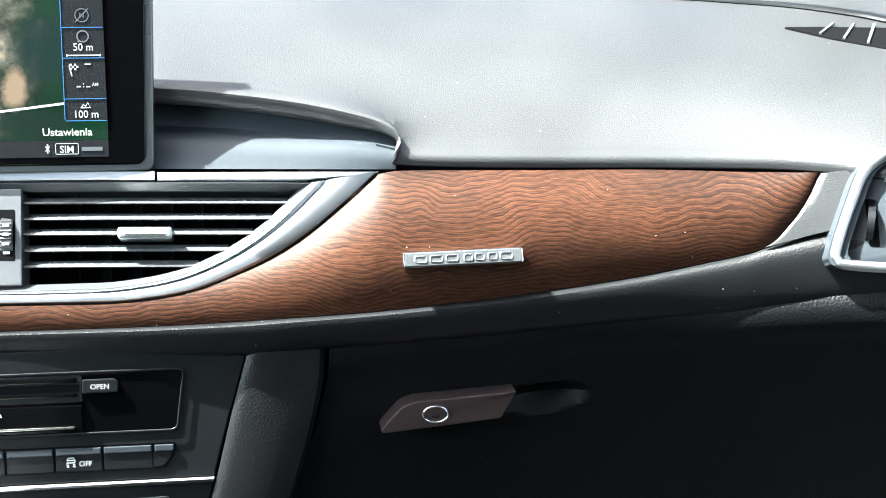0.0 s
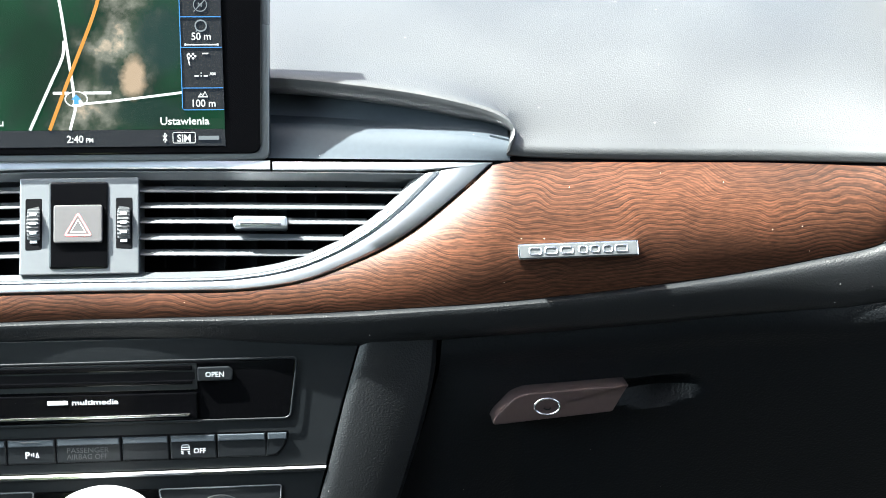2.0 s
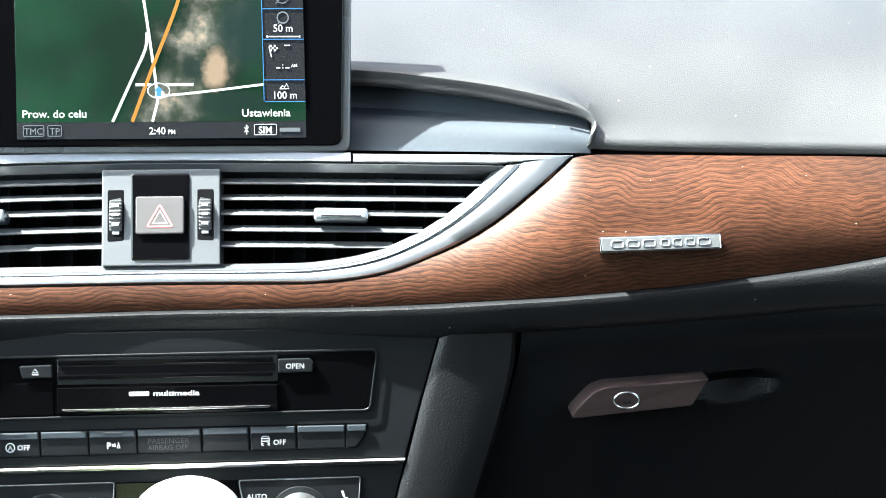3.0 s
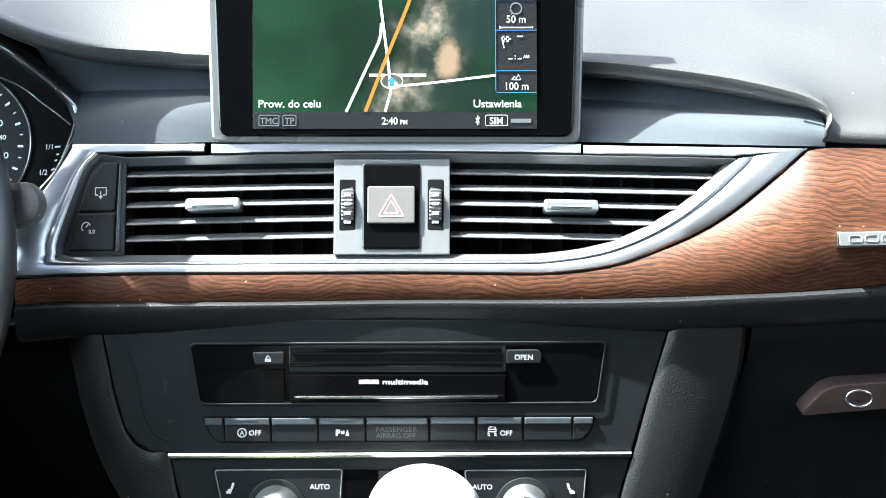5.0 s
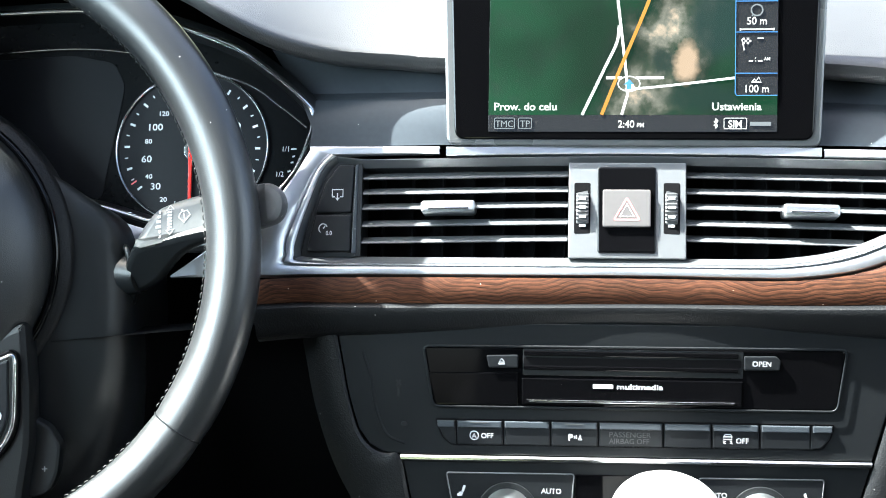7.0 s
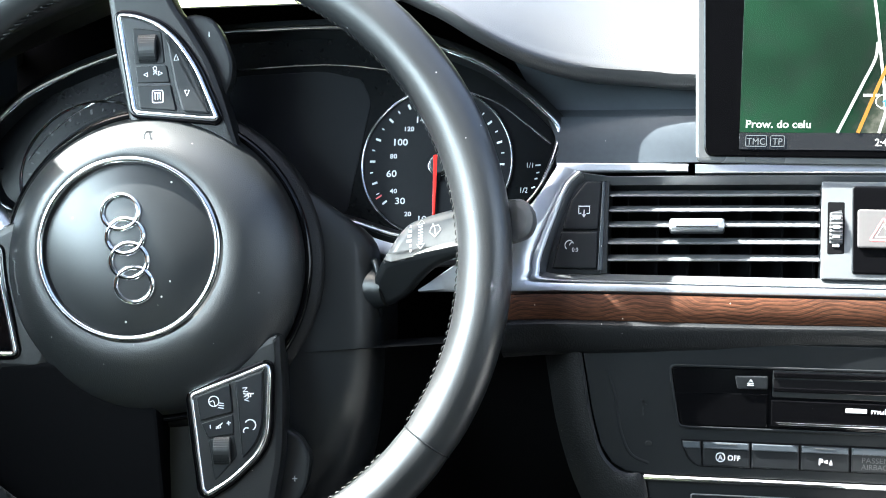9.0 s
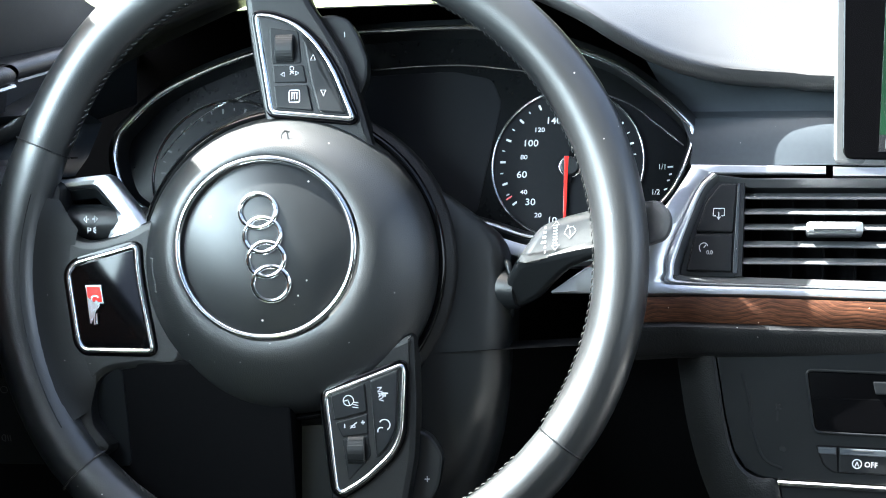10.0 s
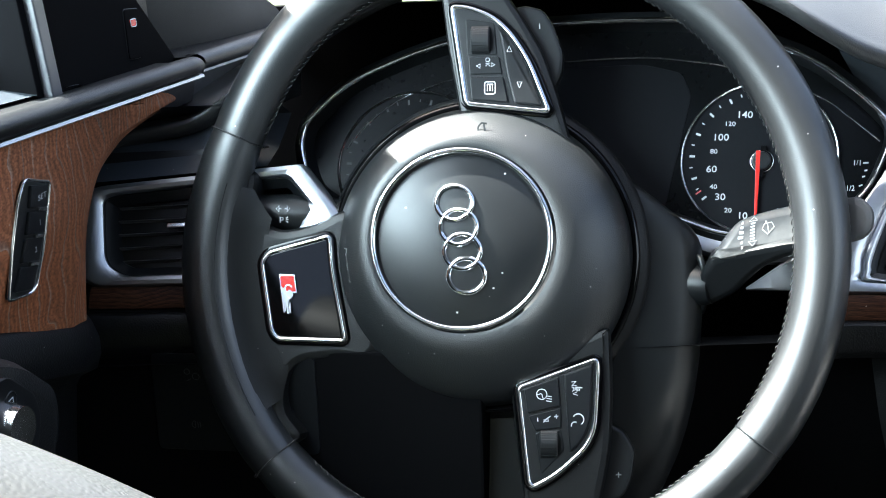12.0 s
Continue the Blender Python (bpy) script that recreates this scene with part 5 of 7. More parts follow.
# ---- instruments ----
cluster = thing("instrument_cluster", "unlit instrument cluster with chrome-rimmed dials and red needle", "instruments", (-0.38, 0.0, 0.66))
CL = spline([(-0.4023, 0.7759), (-0.3509, 0.7767), (-0.311, 0.7733), (-0.2534, 0.756), (-0.2213, 0.7371), (-0.2017, 0.7209), (-0.1969, 0.7128), (-0.199, 0.7001), (-0.210, 0.6778),
             (-0.232, 0.6610), (-0.262, 0.6540), (-0.2935, 0.6545), (-0.3223, 0.6630), (-0.3422, 0.6678), (-0.38, 0.670), (-0.42, 0.668), (-0.455, 0.661), (-0.490, 0.656),
             (-0.5180, 0.6620), (-0.5333, 0.6747), (-0.5489, 0.6856), (-0.5574, 0.7057), (-0.5574, 0.7175), (-0.5527, 0.7257), (-0.5324, 0.7437), (-0.5044, 0.7564), (-0.4743, 0.7660), (-0.44, 0.7735)], 5, True)
part("bezel", bead(CL, GAUGE, 0.0034, 0.0022, 0.006), CHROME, cluster, "bright metal bezel")
part("bezel_skirt", band(CL, shrink(CL, -0.006), GAUGE, [(0.0, -0.010), (0.0, 0.0065), (0.4, 0.0060), (1.0, 0.002), (1.0, -0.02)], closed=True), PLASTIC, cluster)
part("tunnel", band(CL, shrink(CL, 0.004), GAUGE, [(0.0, 0.006), (1.0, -0.006)], closed=True), PLASTIC, cluster)
under = [p for p in CL if p[1] < 0.672 and -0.350 < p[0] < -0.222]
part("lower_sweep", band([(x, z - 0.0045) for x, z in under], [(x + 0.002, z - 0.0150) for x, z in under], GAUGE, [(0.0, -0.004), (0.0, 0.0035), (0.15, 0.0042), (0.8, 0.0038), (1.0, 0.001), (1.0, -0.01)]), SILVER, cluster, "satin aluminium sweep under the dials")
part("dial_face", plate(shrink(CL, 0.003), GAUGE, -0.014, -0.0055, 0.0004), CLUSTER, cluster)
arch = spline([(-0.5330, 0.7080), (-0.5200, 0.7230), (-0.4950, 0.7390), (-0.4500, 0.7520), (-0.4027, 0.7560), (-0.3497, 0.7573), (-0.3134, 0.7535), (-0.2918, 0.7493), (-0.2419, 0.7341), (-0.2205, 0.7210), (-0.2028, 0.7081)], 6)
part("arch_line", bead(arch, GAUGE, 0.0014, 0.0010, -0.0052, closed=False), CHROME, cluster)
part("centre_display", plate(rounded([(-0.3300, 0.6700), (-0.3420, 0.6720), (-0.4350, 0.6720), (-0.4480, 0.6700), (-0.452, 0.735), (-0.43, 0.7480), (-0.40, 0.7525), (-0.35, 0.7535), (-0.325, 0.7480), (-0.318, 0.735)], 0.004), GAUGE, -0.006, -0.0050, 0.0002), DISPLAY, cluster, "dark centre display, off")
for cx, nm in ((-0.2742, "speedometer"), (-0.4895, "rev_counter")):
    cz, R = 0.6980, 0.0474
    dial = part(nm, plate(circle(cx, cz, R, 48, R * 0.9), GAUGE, -0.006, -0.0046, 0.0003), DISPLAY if nm == "speedometer" else CLUSTER, cluster, "dark grey round dial")
    part("dial_rim", bead(circle(cx, cz, R, 64, R * 0.9), GAUGE, 0.0019, 0.0022, -0.0048), CHROME, dial)
    ticks, small = [], []
    for i in range(27):
        a = radians(218 - i * 10)
        r0 = R * (0.83 if i % 2 == 0 else 0.86)
        (ticks if i % 2 == 0 else small).append([(cx + r0 * math.cos(a), cz + r0 * 0.9 * math.sin(a)), (cx + R * 0.90 * math.cos(a), cz + R * 0.90 * 0.9 * math.sin(a))])
    part("scale", strokes(ticks, 0.0012, GAUGE, -0.0045), PRINT if nm == "speedometer" else FAINT, dial)
    part("scale", strokes(small, 0.0006, GAUGE, -0.0045), PRINT if nm == "speedometer" else FAINT, dial)
    if nm == "speedometer":
        for s, x, z, h in (("10", -0.2826, 0.6638, 0.0036), ("20", -0.2915, 0.6672, 0.0026), ("30", -0.2968, 0.6742, 0.0038), ("40", -0.3012, 0.6805, 0.0026), ("60", -0.3030, 0.6900, 0.0038), ("80", -0.3022, 0.7007, 0.0026),
                           ("100", -0.2984, 0.7082, 0.0038), ("120", -0.2932, 0.7165, 0.0026), ("140", -0.2845, 0.7212, 0.0038), ("160", -0.2735, 0.7248, 0.0026), ("180", -0.2625, 0.7212, 0.0036), ("200", -0.2545, 0.7165, 0.0026),
                           ("220", -0.2490, 0.7082, 0.0036), ("240", -0.2455, 0.7007, 0.0026), ("260", -0.2450, 0.6900, 0.0036), ("300", -0.2500, 0.6742, 0.0036), ("320", -0.2590, 0.6672, 0.0026)):
            part("number", lettering(s, GAUGE, x, z, h, -0.0043, wide=1.25, bold=0.00004), PRINT, dial)
        part("red_mark", strokes([[(-0.3118, 0.6775), (-0.3085, 0.6795)]], 0.0008, GAUGE, -0.0042), REDPRINT, dial)
        part("hub_ring", bead(circle(-0.2725, 0.6965, 0.0068, 28, 0.0061), GAUGE, 0.0010, 0.0008, -0.0045), CHROME, dial)
        part("hub_cap", plate(circle(-0.2725, 0.6965, 0.0058, 24, 0.0052), GAUGE, -0.005, -0.001, 0.0008), PLASTIC, dial)
        part("needle", plate([(-0.2762, 0.7020), (-0.2734, 0.7020), (-0.2736, 0.6640), (-0.2752, 0.6640)], GAUGE, -0.0025, -0.0008, 0.0004), RED, dial, "red needle")
        part("needle_shade", plate([(-0.2734, 0.7050), (-0.2700, 0.7050), (-0.2712, 0.6870), (-0.2734, 0.6870)], GAUGE, -0.0030, -0.0018, 0.0003), DARK, dial)
    else:
        part("needle", plate([(-0.4910, 0.7020), (-0.4882, 0.7020), (-0.4884, 0.6640), (-0.4898, 0.6640)], GAUGE, -0.0025, -0.0008, 0.0004), RED, dial, "red needle")
part("fuel_mark", lettering("1/1", GAUGE, -0.2155, 0.6945, 0.0030, -0.0043), PRINT, cluster)
part("fuel_mark", lettering("1/2", GAUGE, -0.2190, 0.6802, 0.0030, -0.0043), PRINT, cluster)
part("fuel_mark", strokes([[(-0.2122, 0.6958), (-0.2088, 0.6960)], [(-0.2112, 0.6915), (-0.2095, 0.6918)], [(-0.2122, 0.6880), (-0.2105, 0.6884)], [(-0.2140, 0.6828), (-0.2118, 0.6836)]], 0.0008, GAUGE, -0.0043), PRINT, cluster)

# ---- steering wheel, turned a quarter to the right: its flat foot points to the door ----
wheel = thing("steering_wheel", "flat-bottomed black leather steering wheel turned a quarter, chrome-trimmed spokes", "steering wheel", tuple(HUB))
CU, CV, RIM_N = 0.0235, 0.0, -0.014


def rim_radius(a):
    d = math.degrees(a) % 360
    return 0.1845 - 0.0105 * math.exp(-((d - 158) / 26) ** 2) - 0.0048 * math.exp(-((d - 197) / 22) ** 2)


def rim_point(a, d=0.0, n=0.0):
    r = rim_radius(a) + d
    return WHEEL(CU + r * math.cos(a), CV + r * math.sin(a), RIM_N + n)


def rim_section(a0, a1, label=""):
    n = max(6, int(abs(a1 - a0) / 3.0))
    rows = []
    for i in range(n + 1):
        a = radians(a0 + (a1 - a0) * i / n)
        pinch = 0.0006 if i in (0, n) else 0.0
        fat = 0.0008 * math.exp(-((math.degrees(a) % 360 - 180) / 22) ** 2)
        row = []
        for j in range(20):
            b = 2 * math.pi * j / 20
            ca, sb = math.cos(b), math.sin(b)
            ra, rb = 0.0160 + fat - pinch, 0.0150 - pinch
            row.append(rim_point(a, ra * ca, rb * sb))
        rows.append(row)
    return part("rim_section", grid(rows, closed=True), RIMSKIN, wheel, label)


seams = [-37.0, 156.5, 222.5, 323.0]
for a0, a1 in zip(seams, seams[1:]):
    rim_section(a0 + 0.12, a1 - 0.12, "worn smooth leather with dust specks" if a0 < 0 else "")
for a in seams[:3]:
    ring = [rim_point(radians(a), (0.0157 + (0.0012 if 150 < a < 225 else 0)) * math.cos(2 * math.pi * j / 24), 0.0148 * math.sin(2 * math.pi * j / 24)) for j in range(24)]
    part("seam", tube(ring, 0.0005, 6, closed=True), PLASTIC if a != 222.5 else THREAD, wheel)
for a0, a1 in ((-36, 85), (98, 155), (228, 268), (288, 317)):
    bm = bmesh.new()
    L = math.radians(a1 - a0) * 0.170
    for i in range(int(L / 0.0046)):
        a = radians(a0) + (i + 0.15) * 0.0046 / 0.170
        b = a + 0.0030 / 0.170
        p, q = rim_point(a, -0.0168, 0.0008), rim_point(b, -0.0162, 0.0040)
        m = (p + q) / 2 + WN * 0.0003 + (HUB - p).normalized() * 0.0004
        tube([p, m, q], 0.00034, 5, bm=bm)
    part("stitching", bm, THREAD, wheel, "grey cross stitching")

# spokes
sp_left = spline([(-0.1341, 0.0461), (-0.1246, 0.0460), (-0.1253, 0.0290), (-0.1224, 0.0204), (-0.1147, 0.0145), (-0.1043, 0.0131), (-0.0870, 0.0170), (-0.0660, 0.0240), (-0.0500, 0.0), (-0.0500, -0.0600),
                  (-0.0766, -0.0646), (-0.0938, -0.0667), (-0.1024, -0.0728), (-0.1059, -0.0829), (-0.1048, -0.0964), (-0.0965, -0.1124), (-0.1318, -0.1202), (-0.1443, -0.0526), (-0.1445, 0.0087)], 4, True)
part("spoke", plate(sp_left, WHEEL, -0.034, -0.0118, 0.0055), SPOKESKIN, wheel)
rows = []
for f in np.linspace(0, 1, 9).tolist():
    row = []
    for d in np.linspace(166, 214, 25).tolist():
        a, k = radians(d), min(1.0, (d - 164) / 8, (217 - d) / 8)
        top, foot = rim_point(a, -0.0070, 0.0136), WHEEL(CU + (rim_radius(a) - 0.016 - 0.020 * k) * math.cos(a), CV + (rim_radius(a) - 0.016 - 0.020 * k) * math.sin(a), -0.0122)
        bend = WHEEL(CU + (rim_radius(a) - 0.0165) * math.cos(a), CV + (rim_radius(a) - 0.0165) * math.sin(a), -0.0095)
        row.append(top * (1 - f) ** 2 + bend * 2 * f * (1 - f) + foot * f * f)
    rows.append(row)
part("spoke_fillet", grid(rows), SPOKESKIN, wheel, "", 70)
sp_top = rounded([(-0.0160, 0.1800), (-0.0119, 0.1491), (-0.0085, 0.1220), (0.0000, 0.0760), (0.0660, 0.0600), (0.0560, 0.0960), (0.0485, 0.1171), (0.0370, 0.1375), (0.0270, 0.1530), (0.0180, 0.1800)], 0.006)
part("spoke", plate(sp_top, WHEEL, -0.036, -0.0165, 0.0040), SPOKESKIN, wheel)
sp_bot = rounded([(0.0290, -0.0700), (0.0296, -0.0868), (0.0328, -0.1180), (0.0370, -0.1500), (0.0360, -0.1800), (0.0850, -0.1780), (0.0809, -0.1480), (0.0869, -0.1173), (0.0884, -0.0847), (0.0872, -0.0440)], 0.006)
part("spoke", plate(sp_bot, WHEEL, -0.034, -0.0125, 0.0045), SPOKESKIN, wheel)

PADS = {
    "top": (rounded([(-0.0051, 0.1449), (0.0044, 0.1439), (0.0179, 0.1388), (0.0286, 0.1294), (0.0402, 0.1123), (0.0524, 0.0810), (0.0284, 0.0838), (0.0036, 0.0867)], [0.003, 0.004, 0.006, 0.008, 0.01, 0.003, 0.004, 0.003]), -0.0135),
    "bottom": (rounded([(0.0342, -0.0805), (0.0791, -0.0641), (0.0801, -0.0683), (0.0779, -0.1042), (0.0723, -0.1156), (0.0559, -0.1305), (0.0428, -0.1379), (0.0399, -0.1356)], [0.003, 0.002, 0.002, 0.008, 0.01, 0.01, 0.003, 0.003]), -0.0095),
    "foot": (rounded([(-0.1200, -0.0068), (-0.1159, -0.0010), (-0.0785, 0.0088), (-0.0775, -0.0087), (-0.0692, -0.0537), (-0.1105, -0.0524), (-0.1140, -0.0473)], [0.004, 0.005, 0.003, 0.01, 0.003, 0.006, 0.008]), -0.0100),
}
inserts = {}
for key, (ol, n) in PADS.items():
    surround = part("spoke_insert", plate(shrink(ol, -0.0036), WHEEL, n - 0.012, n - 0.0004, 0.0012), GLOSS, wheel, "gloss black spoke insert")
    part("chrome_frame", bead(ol, WHEEL, 0.0032, 0.0018, n - 0.0006), CHROME, surround, "bright chrome frame")
    inserts[key] = (surround, part("insert_face", plate(shrink(ol, 0.0014), WHEEL, n - 0.004, n + (0.0002 if key != "foot" else -0.0002), 0.0004), PLASTIC if key != "foot" else GLOSS, surround))
su, fc = inserts["top"]
n = -0.0132
k = part("spoke_key", plate(rounded([(0.0068, 0.0888), (0.0285, 0.0866), (0.0254, 0.1020), (0.0056, 0.1022)], 0.001), WHEEL, n - 0.002, n + 0.0012, 0.0005), KEY, su)
part("symbol", strokes([rounded(box(0.0146, 0.0208, 0.0918, 0.0990), 0.001, 2) + [rounded(box(0.0146, 0.0208, 0.0918, 0.0990), 0.001, 2)[0]], [(0.0162, 0.0936), (0.0162, 0.0976)], [(0.0177, 0.0936), (0.0177, 0.0976)], [(0.0192, 0.0936), (0.0192, 0.0976)], [(0.0158, 0.0976), (0.0196, 0.0976)]], 0.0006, WHEEL, n + 0.0012), PRINT, k)
k = part("spoke_key", plate(rounded([(0.0056, 0.1038), (0.0250, 0.1036), (0.0232, 0.1138), (0.0048, 0.1138)], 0.001), WHEEL, n - 0.002, n + 0.0008, 0.0005), KEY, su)
part("symbol", strokes([[(0.0096, 0.1086), (0.0118, 0.1074), (0.0118, 0.1098), (0.0096, 0.1086)], [(0.0206, 0.1092), (0.0184, 0.1080), (0.0184, 0.1104), (0.0206, 0.1092)]], 0.0005, WHEEL, n + 0.0008), PRINT, k)
part("caption", lettering("OK", WHEEL, 0.0151, 0.1109, 0.0026, n + 0.0010, turn=-90), PRINT, k)
part("roller_well", plate(rounded([(0.0040, 0.1150), (0.0222, 0.1150), (0.0205, 0.1345), (0.0030, 0.1370)], 0.002), WHEEL, n - 0.003, n + 0.0004, 0.0006), PANEL, su)
rows = []
for i in range(33):
    a = math.pi * i / 32
    rows.append([WHEEL(0.0064 + dx, 0.1240 + math.cos(a) * (0.0090 - c) + 0.0004 * (i % 2), n - 0.0025 + math.sin(a) * (0.0075 - c)) for dx, c in ((0.0, 0.001), (0.0008, 0), (0.0107, 0), (0.0115, 0.001))])
part("roller", grid(rows), PLASTIC, su, "knurled black roller", 15)
k = part("spoke_key", plate(rounded([(0.0228, 0.1330), (0.0310, 0.1240), (0.0400, 0.1080), (0.0486, 0.0838), (0.0320, 0.0858), (0.0275, 0.1040)], [0.001, 0.004, 0.006, 0.002, 0.002, 0.004]), WHEEL, n - 0.002, n + 0.0014, 0.0012), KEY, su)
part("symbol", strokes([[(0.0278, 0.1165), (0.0306, 0.1165), (0.0293, 0.1200), (0.0278, 0.1165)], [(0.0338, 0.0985), (0.0366, 0.0985), (0.0351, 0.0950), (0.0338, 0.0985)]], 0.0005, WHEEL, n + 0.0014), PRINT, k)

su, fc = inserts["bottom"]
n = -0.0092
k = part("spoke_key", plate(rounded([(0.0375, -0.0816), (0.0573, -0.0744), (0.0585, -0.0908), (0.0396, -0.0955)], 0.001), WHEEL, n - 0.002, n + 0.0012, 0.0005), KEY, su)
part("symbol", strokes([arc(0.0478, -0.0842, 0.0030, 0, 360, 18), [(0.0450, -0.0846), (0.0476, -0.0838)], [(0.0478, -0.0842), (0.0486, -0.0870)], [(0.0508, -0.0852), (0.0536, -0.0856)], [(0.0506, -0.0866), (0.0536, -0.0870)], [(0.0502, -0.0880), (0.0536, -0.0884)]], 0.0005, WHEEL, n + 0.0012), PRINT, k)
k = part("spoke_key", plate(rounded([(0.0400, -0.0970), (0.0587, -0.0922), (0.0590, -0.1035), (0.0440, -0.1055)], 0.001), WHEEL, n - 0.002, n + 0.0008, 0.0005), KEY, su)
part("symbol", strokes([[(0.0453, -0.0978), (0.0454, -0.1000)], [(0.0560, -0.0958), (0.0562, -0.0982)], [(0.0549, -0.0971), (0.0573, -0.0969)], [(0.0488, -0.0990), (0.0500, -0.0988), (0.0512, -0.0976), (0.0514, -0.0998), (0.0500, -0.0998), (0.0488, -0.0990)], [(0.0486, -0.1004), (0.0526, -0.0968)]], 0.0006, WHEEL, n + 0.0008), PRINT, k)
part("roller_well", plate(rounded([(0.0436, -0.1066), (0.0590, -0.1044), (0.0608, -0.1165), (0.0470, -0.1310)], 0.002), WHEEL, n - 0.003, n + 0.0004, 0.0006), PANEL, su)
rows = []
for i in range(33):
    a = math.pi * i / 32
    rows.append([WHEEL(0.0464 + dx, -0.1132 + math.cos(a) * (0.0086 - c) + 0.0004 * (i % 2), n - 0.0025 + math.sin(a) * (0.0072 - c)) for dx, c in ((0.0, 0.001), (0.0008, 0), (0.0100, 0), (0.0108, 0.001))])
part("roller", grid(rows), PLASTIC, su, "knurled black roller", 15)
k = part("spoke_key", plate(rounded([(0.0605, -0.0728), (0.0772, -0.0668), (0.0758, -0.1015), (0.0700, -0.1120), (0.0636, -0.1180)], [0.001, 0.002, 0.006, 0.006, 0.002]), WHEEL, n - 0.002, n + 0.0014, 0.0010), KEY, su)
part("caption", lettering("NAV", WHEEL, 0.0652, -0.0808, 0.0030, n + 0.0016, turn=-84), PRINT, k)
part("symbol", strokes([[(0.0672, -0.0800), (0.0712, -0.0803)], [(0.0682, -0.0806), (0.0682, -0.0822)], [(0.0694, -0.0806), (0.0694, -0.0822)], arc(0.0688, -0.0985, 0.0032, -60, 150, 10), arc(0.0668, -0.1020, 0.0020, 60, 200, 8)], 0.0007, WHEEL, n + 0.0014), PRINT, k)

su, fc = inserts["foot"]
n = -0.0098
part("red_field", plate([(-0.1082, -0.0150), (-0.1000, -0.0150), (-0.0985, -0.0242), (-0.1040, -0.0242), (-0.1076, -0.0210)], WHEEL, n - 0.001, n + 0.0014, 0.0003), RED, fc, "red enamel field")
part("silver_field", plate([(-0.1092, -0.0140), (-0.0993, -0.0140), (-0.0977, -0.0252), (-0.1010, -0.0252), (-0.1050, -0.0370), (-0.1064, -0.0370), (-0.1082, -0.0220)], WHEEL, n - 0.001, n + 0.0010, 0.0003), CHROME, fc)
part("silver_shapes", strokes([arc(-0.1030, -0.0225, 0.0022, 20, 250, 8), arc(-0.1030, -0.0260, 0.0024, -160, 90, 8), [(-0.1036, -0.0300), (-0.1032, -0.0375)], [(-0.1022, -0.0310), (-0.1018, -0.0372)]], 0.0010, WHEEL, n + 0.0015), CHROME, fc)

# hub: padded dome, ring and emblem
rows = []
for f, r_out, n in ((0, None, 0.0030), (0.10, None, 0.0040), (0.30, None, 0.0018), (0.55, None, -0.0036), (0.78, None, -0.0105), (0.92, None, -0.0175), (1.0, None, -0.0260), (1.0, 0.0, -0.040), (0.96, 0.0, -0.055)):
    row = []
    for j in range(72):
        a = 2 * math.pi * j / 72
        ax, ay = 0.0035 + 0.0540 * math.cos(a), 0.0050 + 0.0540 * math.sin(a)
        bx, by = 0.0110 + 0.0893 * math.cos(a), -0.0035 + 0.0893 * math.sin(a)
        row.append(WHEEL(ax + (bx - ax) * f, ay + (by - ay) * f, n))
    rows.append(row)
part("hub_cover", grid(rows, closed=True), HUBSKIN, wheel, "grained black airbag cover", 60)
rows = [[WHEEL(0.0035 + r * math.cos(2 * math.pi * j / 64), 0.005 + r * math.sin(2 * math.pi * j / 64), n) for j in range(64)] for r, n in ((0.0545, 0.0015), (0.0505, -0.0008), (0.0498, -0.0006), (0.045, 0.0006), (0.035, 0.0026), (0.025, 0.0040), (0.014, 0.0049), (0.0005, 0.0052))]
part("hub_disc", grid(rows, closed=True), DISC, wheel, "smooth dark centre disc", 60)
part("hub_ring", bead(circle(0.0020, 0.0056, 0.0520, 90), WHEEL, 0.0040, 0.0022, 0.0020), CHROME, wheel, "chrome ring")
part("hub_groove", bead(circle(0.0112, -0.0035, 0.0915, 90), WHEEL, 0.0046, 0.0030, -0.0285), GLOSS, wheel, "gloss black ring round the airbag cover")


def DOME(u, v, o=0.0):
    return WHEEL(u, v, o + 0.0052 - 2.15 * ((u - 0.0035) ** 2 + (v - 0.005) ** 2))


for c in ((-0.0015, 0.0268), (0.0011, 0.0127), (0.0032, -0.0014), (0.0056, -0.0154)):
    part("emblem_ring", bead(circle(c[0], c[1], 0.0106, 48, 0.0100), DOME, 0.0035, 0.0024, -0.0002), CHROME, wheel, "plain chrome ring")
part("embossed_mark", strokes([arc(0.0152, 0.0701, 0.0032, 100, 260, 8), [(0.0152, 0.0735), (0.0165, 0.0668)], [(0.0135, 0.0735), (0.0172, 0.0728)]], 0.0011, WHEEL, 0.0000), HUBSKIN, wheel)
part("embossed_mark", strokes([[(0.0345, -0.0470), (0.0370, -0.0505)], [(0.0372, -0.0470), (0.0362, -0.0500), (0.0385, -0.0515)]], 0.0010, WHEEL, 0.0022), HUBSKIN, wheel)
part("embossed_words", lettering("AIRBAG", WHEEL, -0.0668, -0.0090, 0.0036, -0.0045, turn=-82, wide=1.2), DISC, wheel)

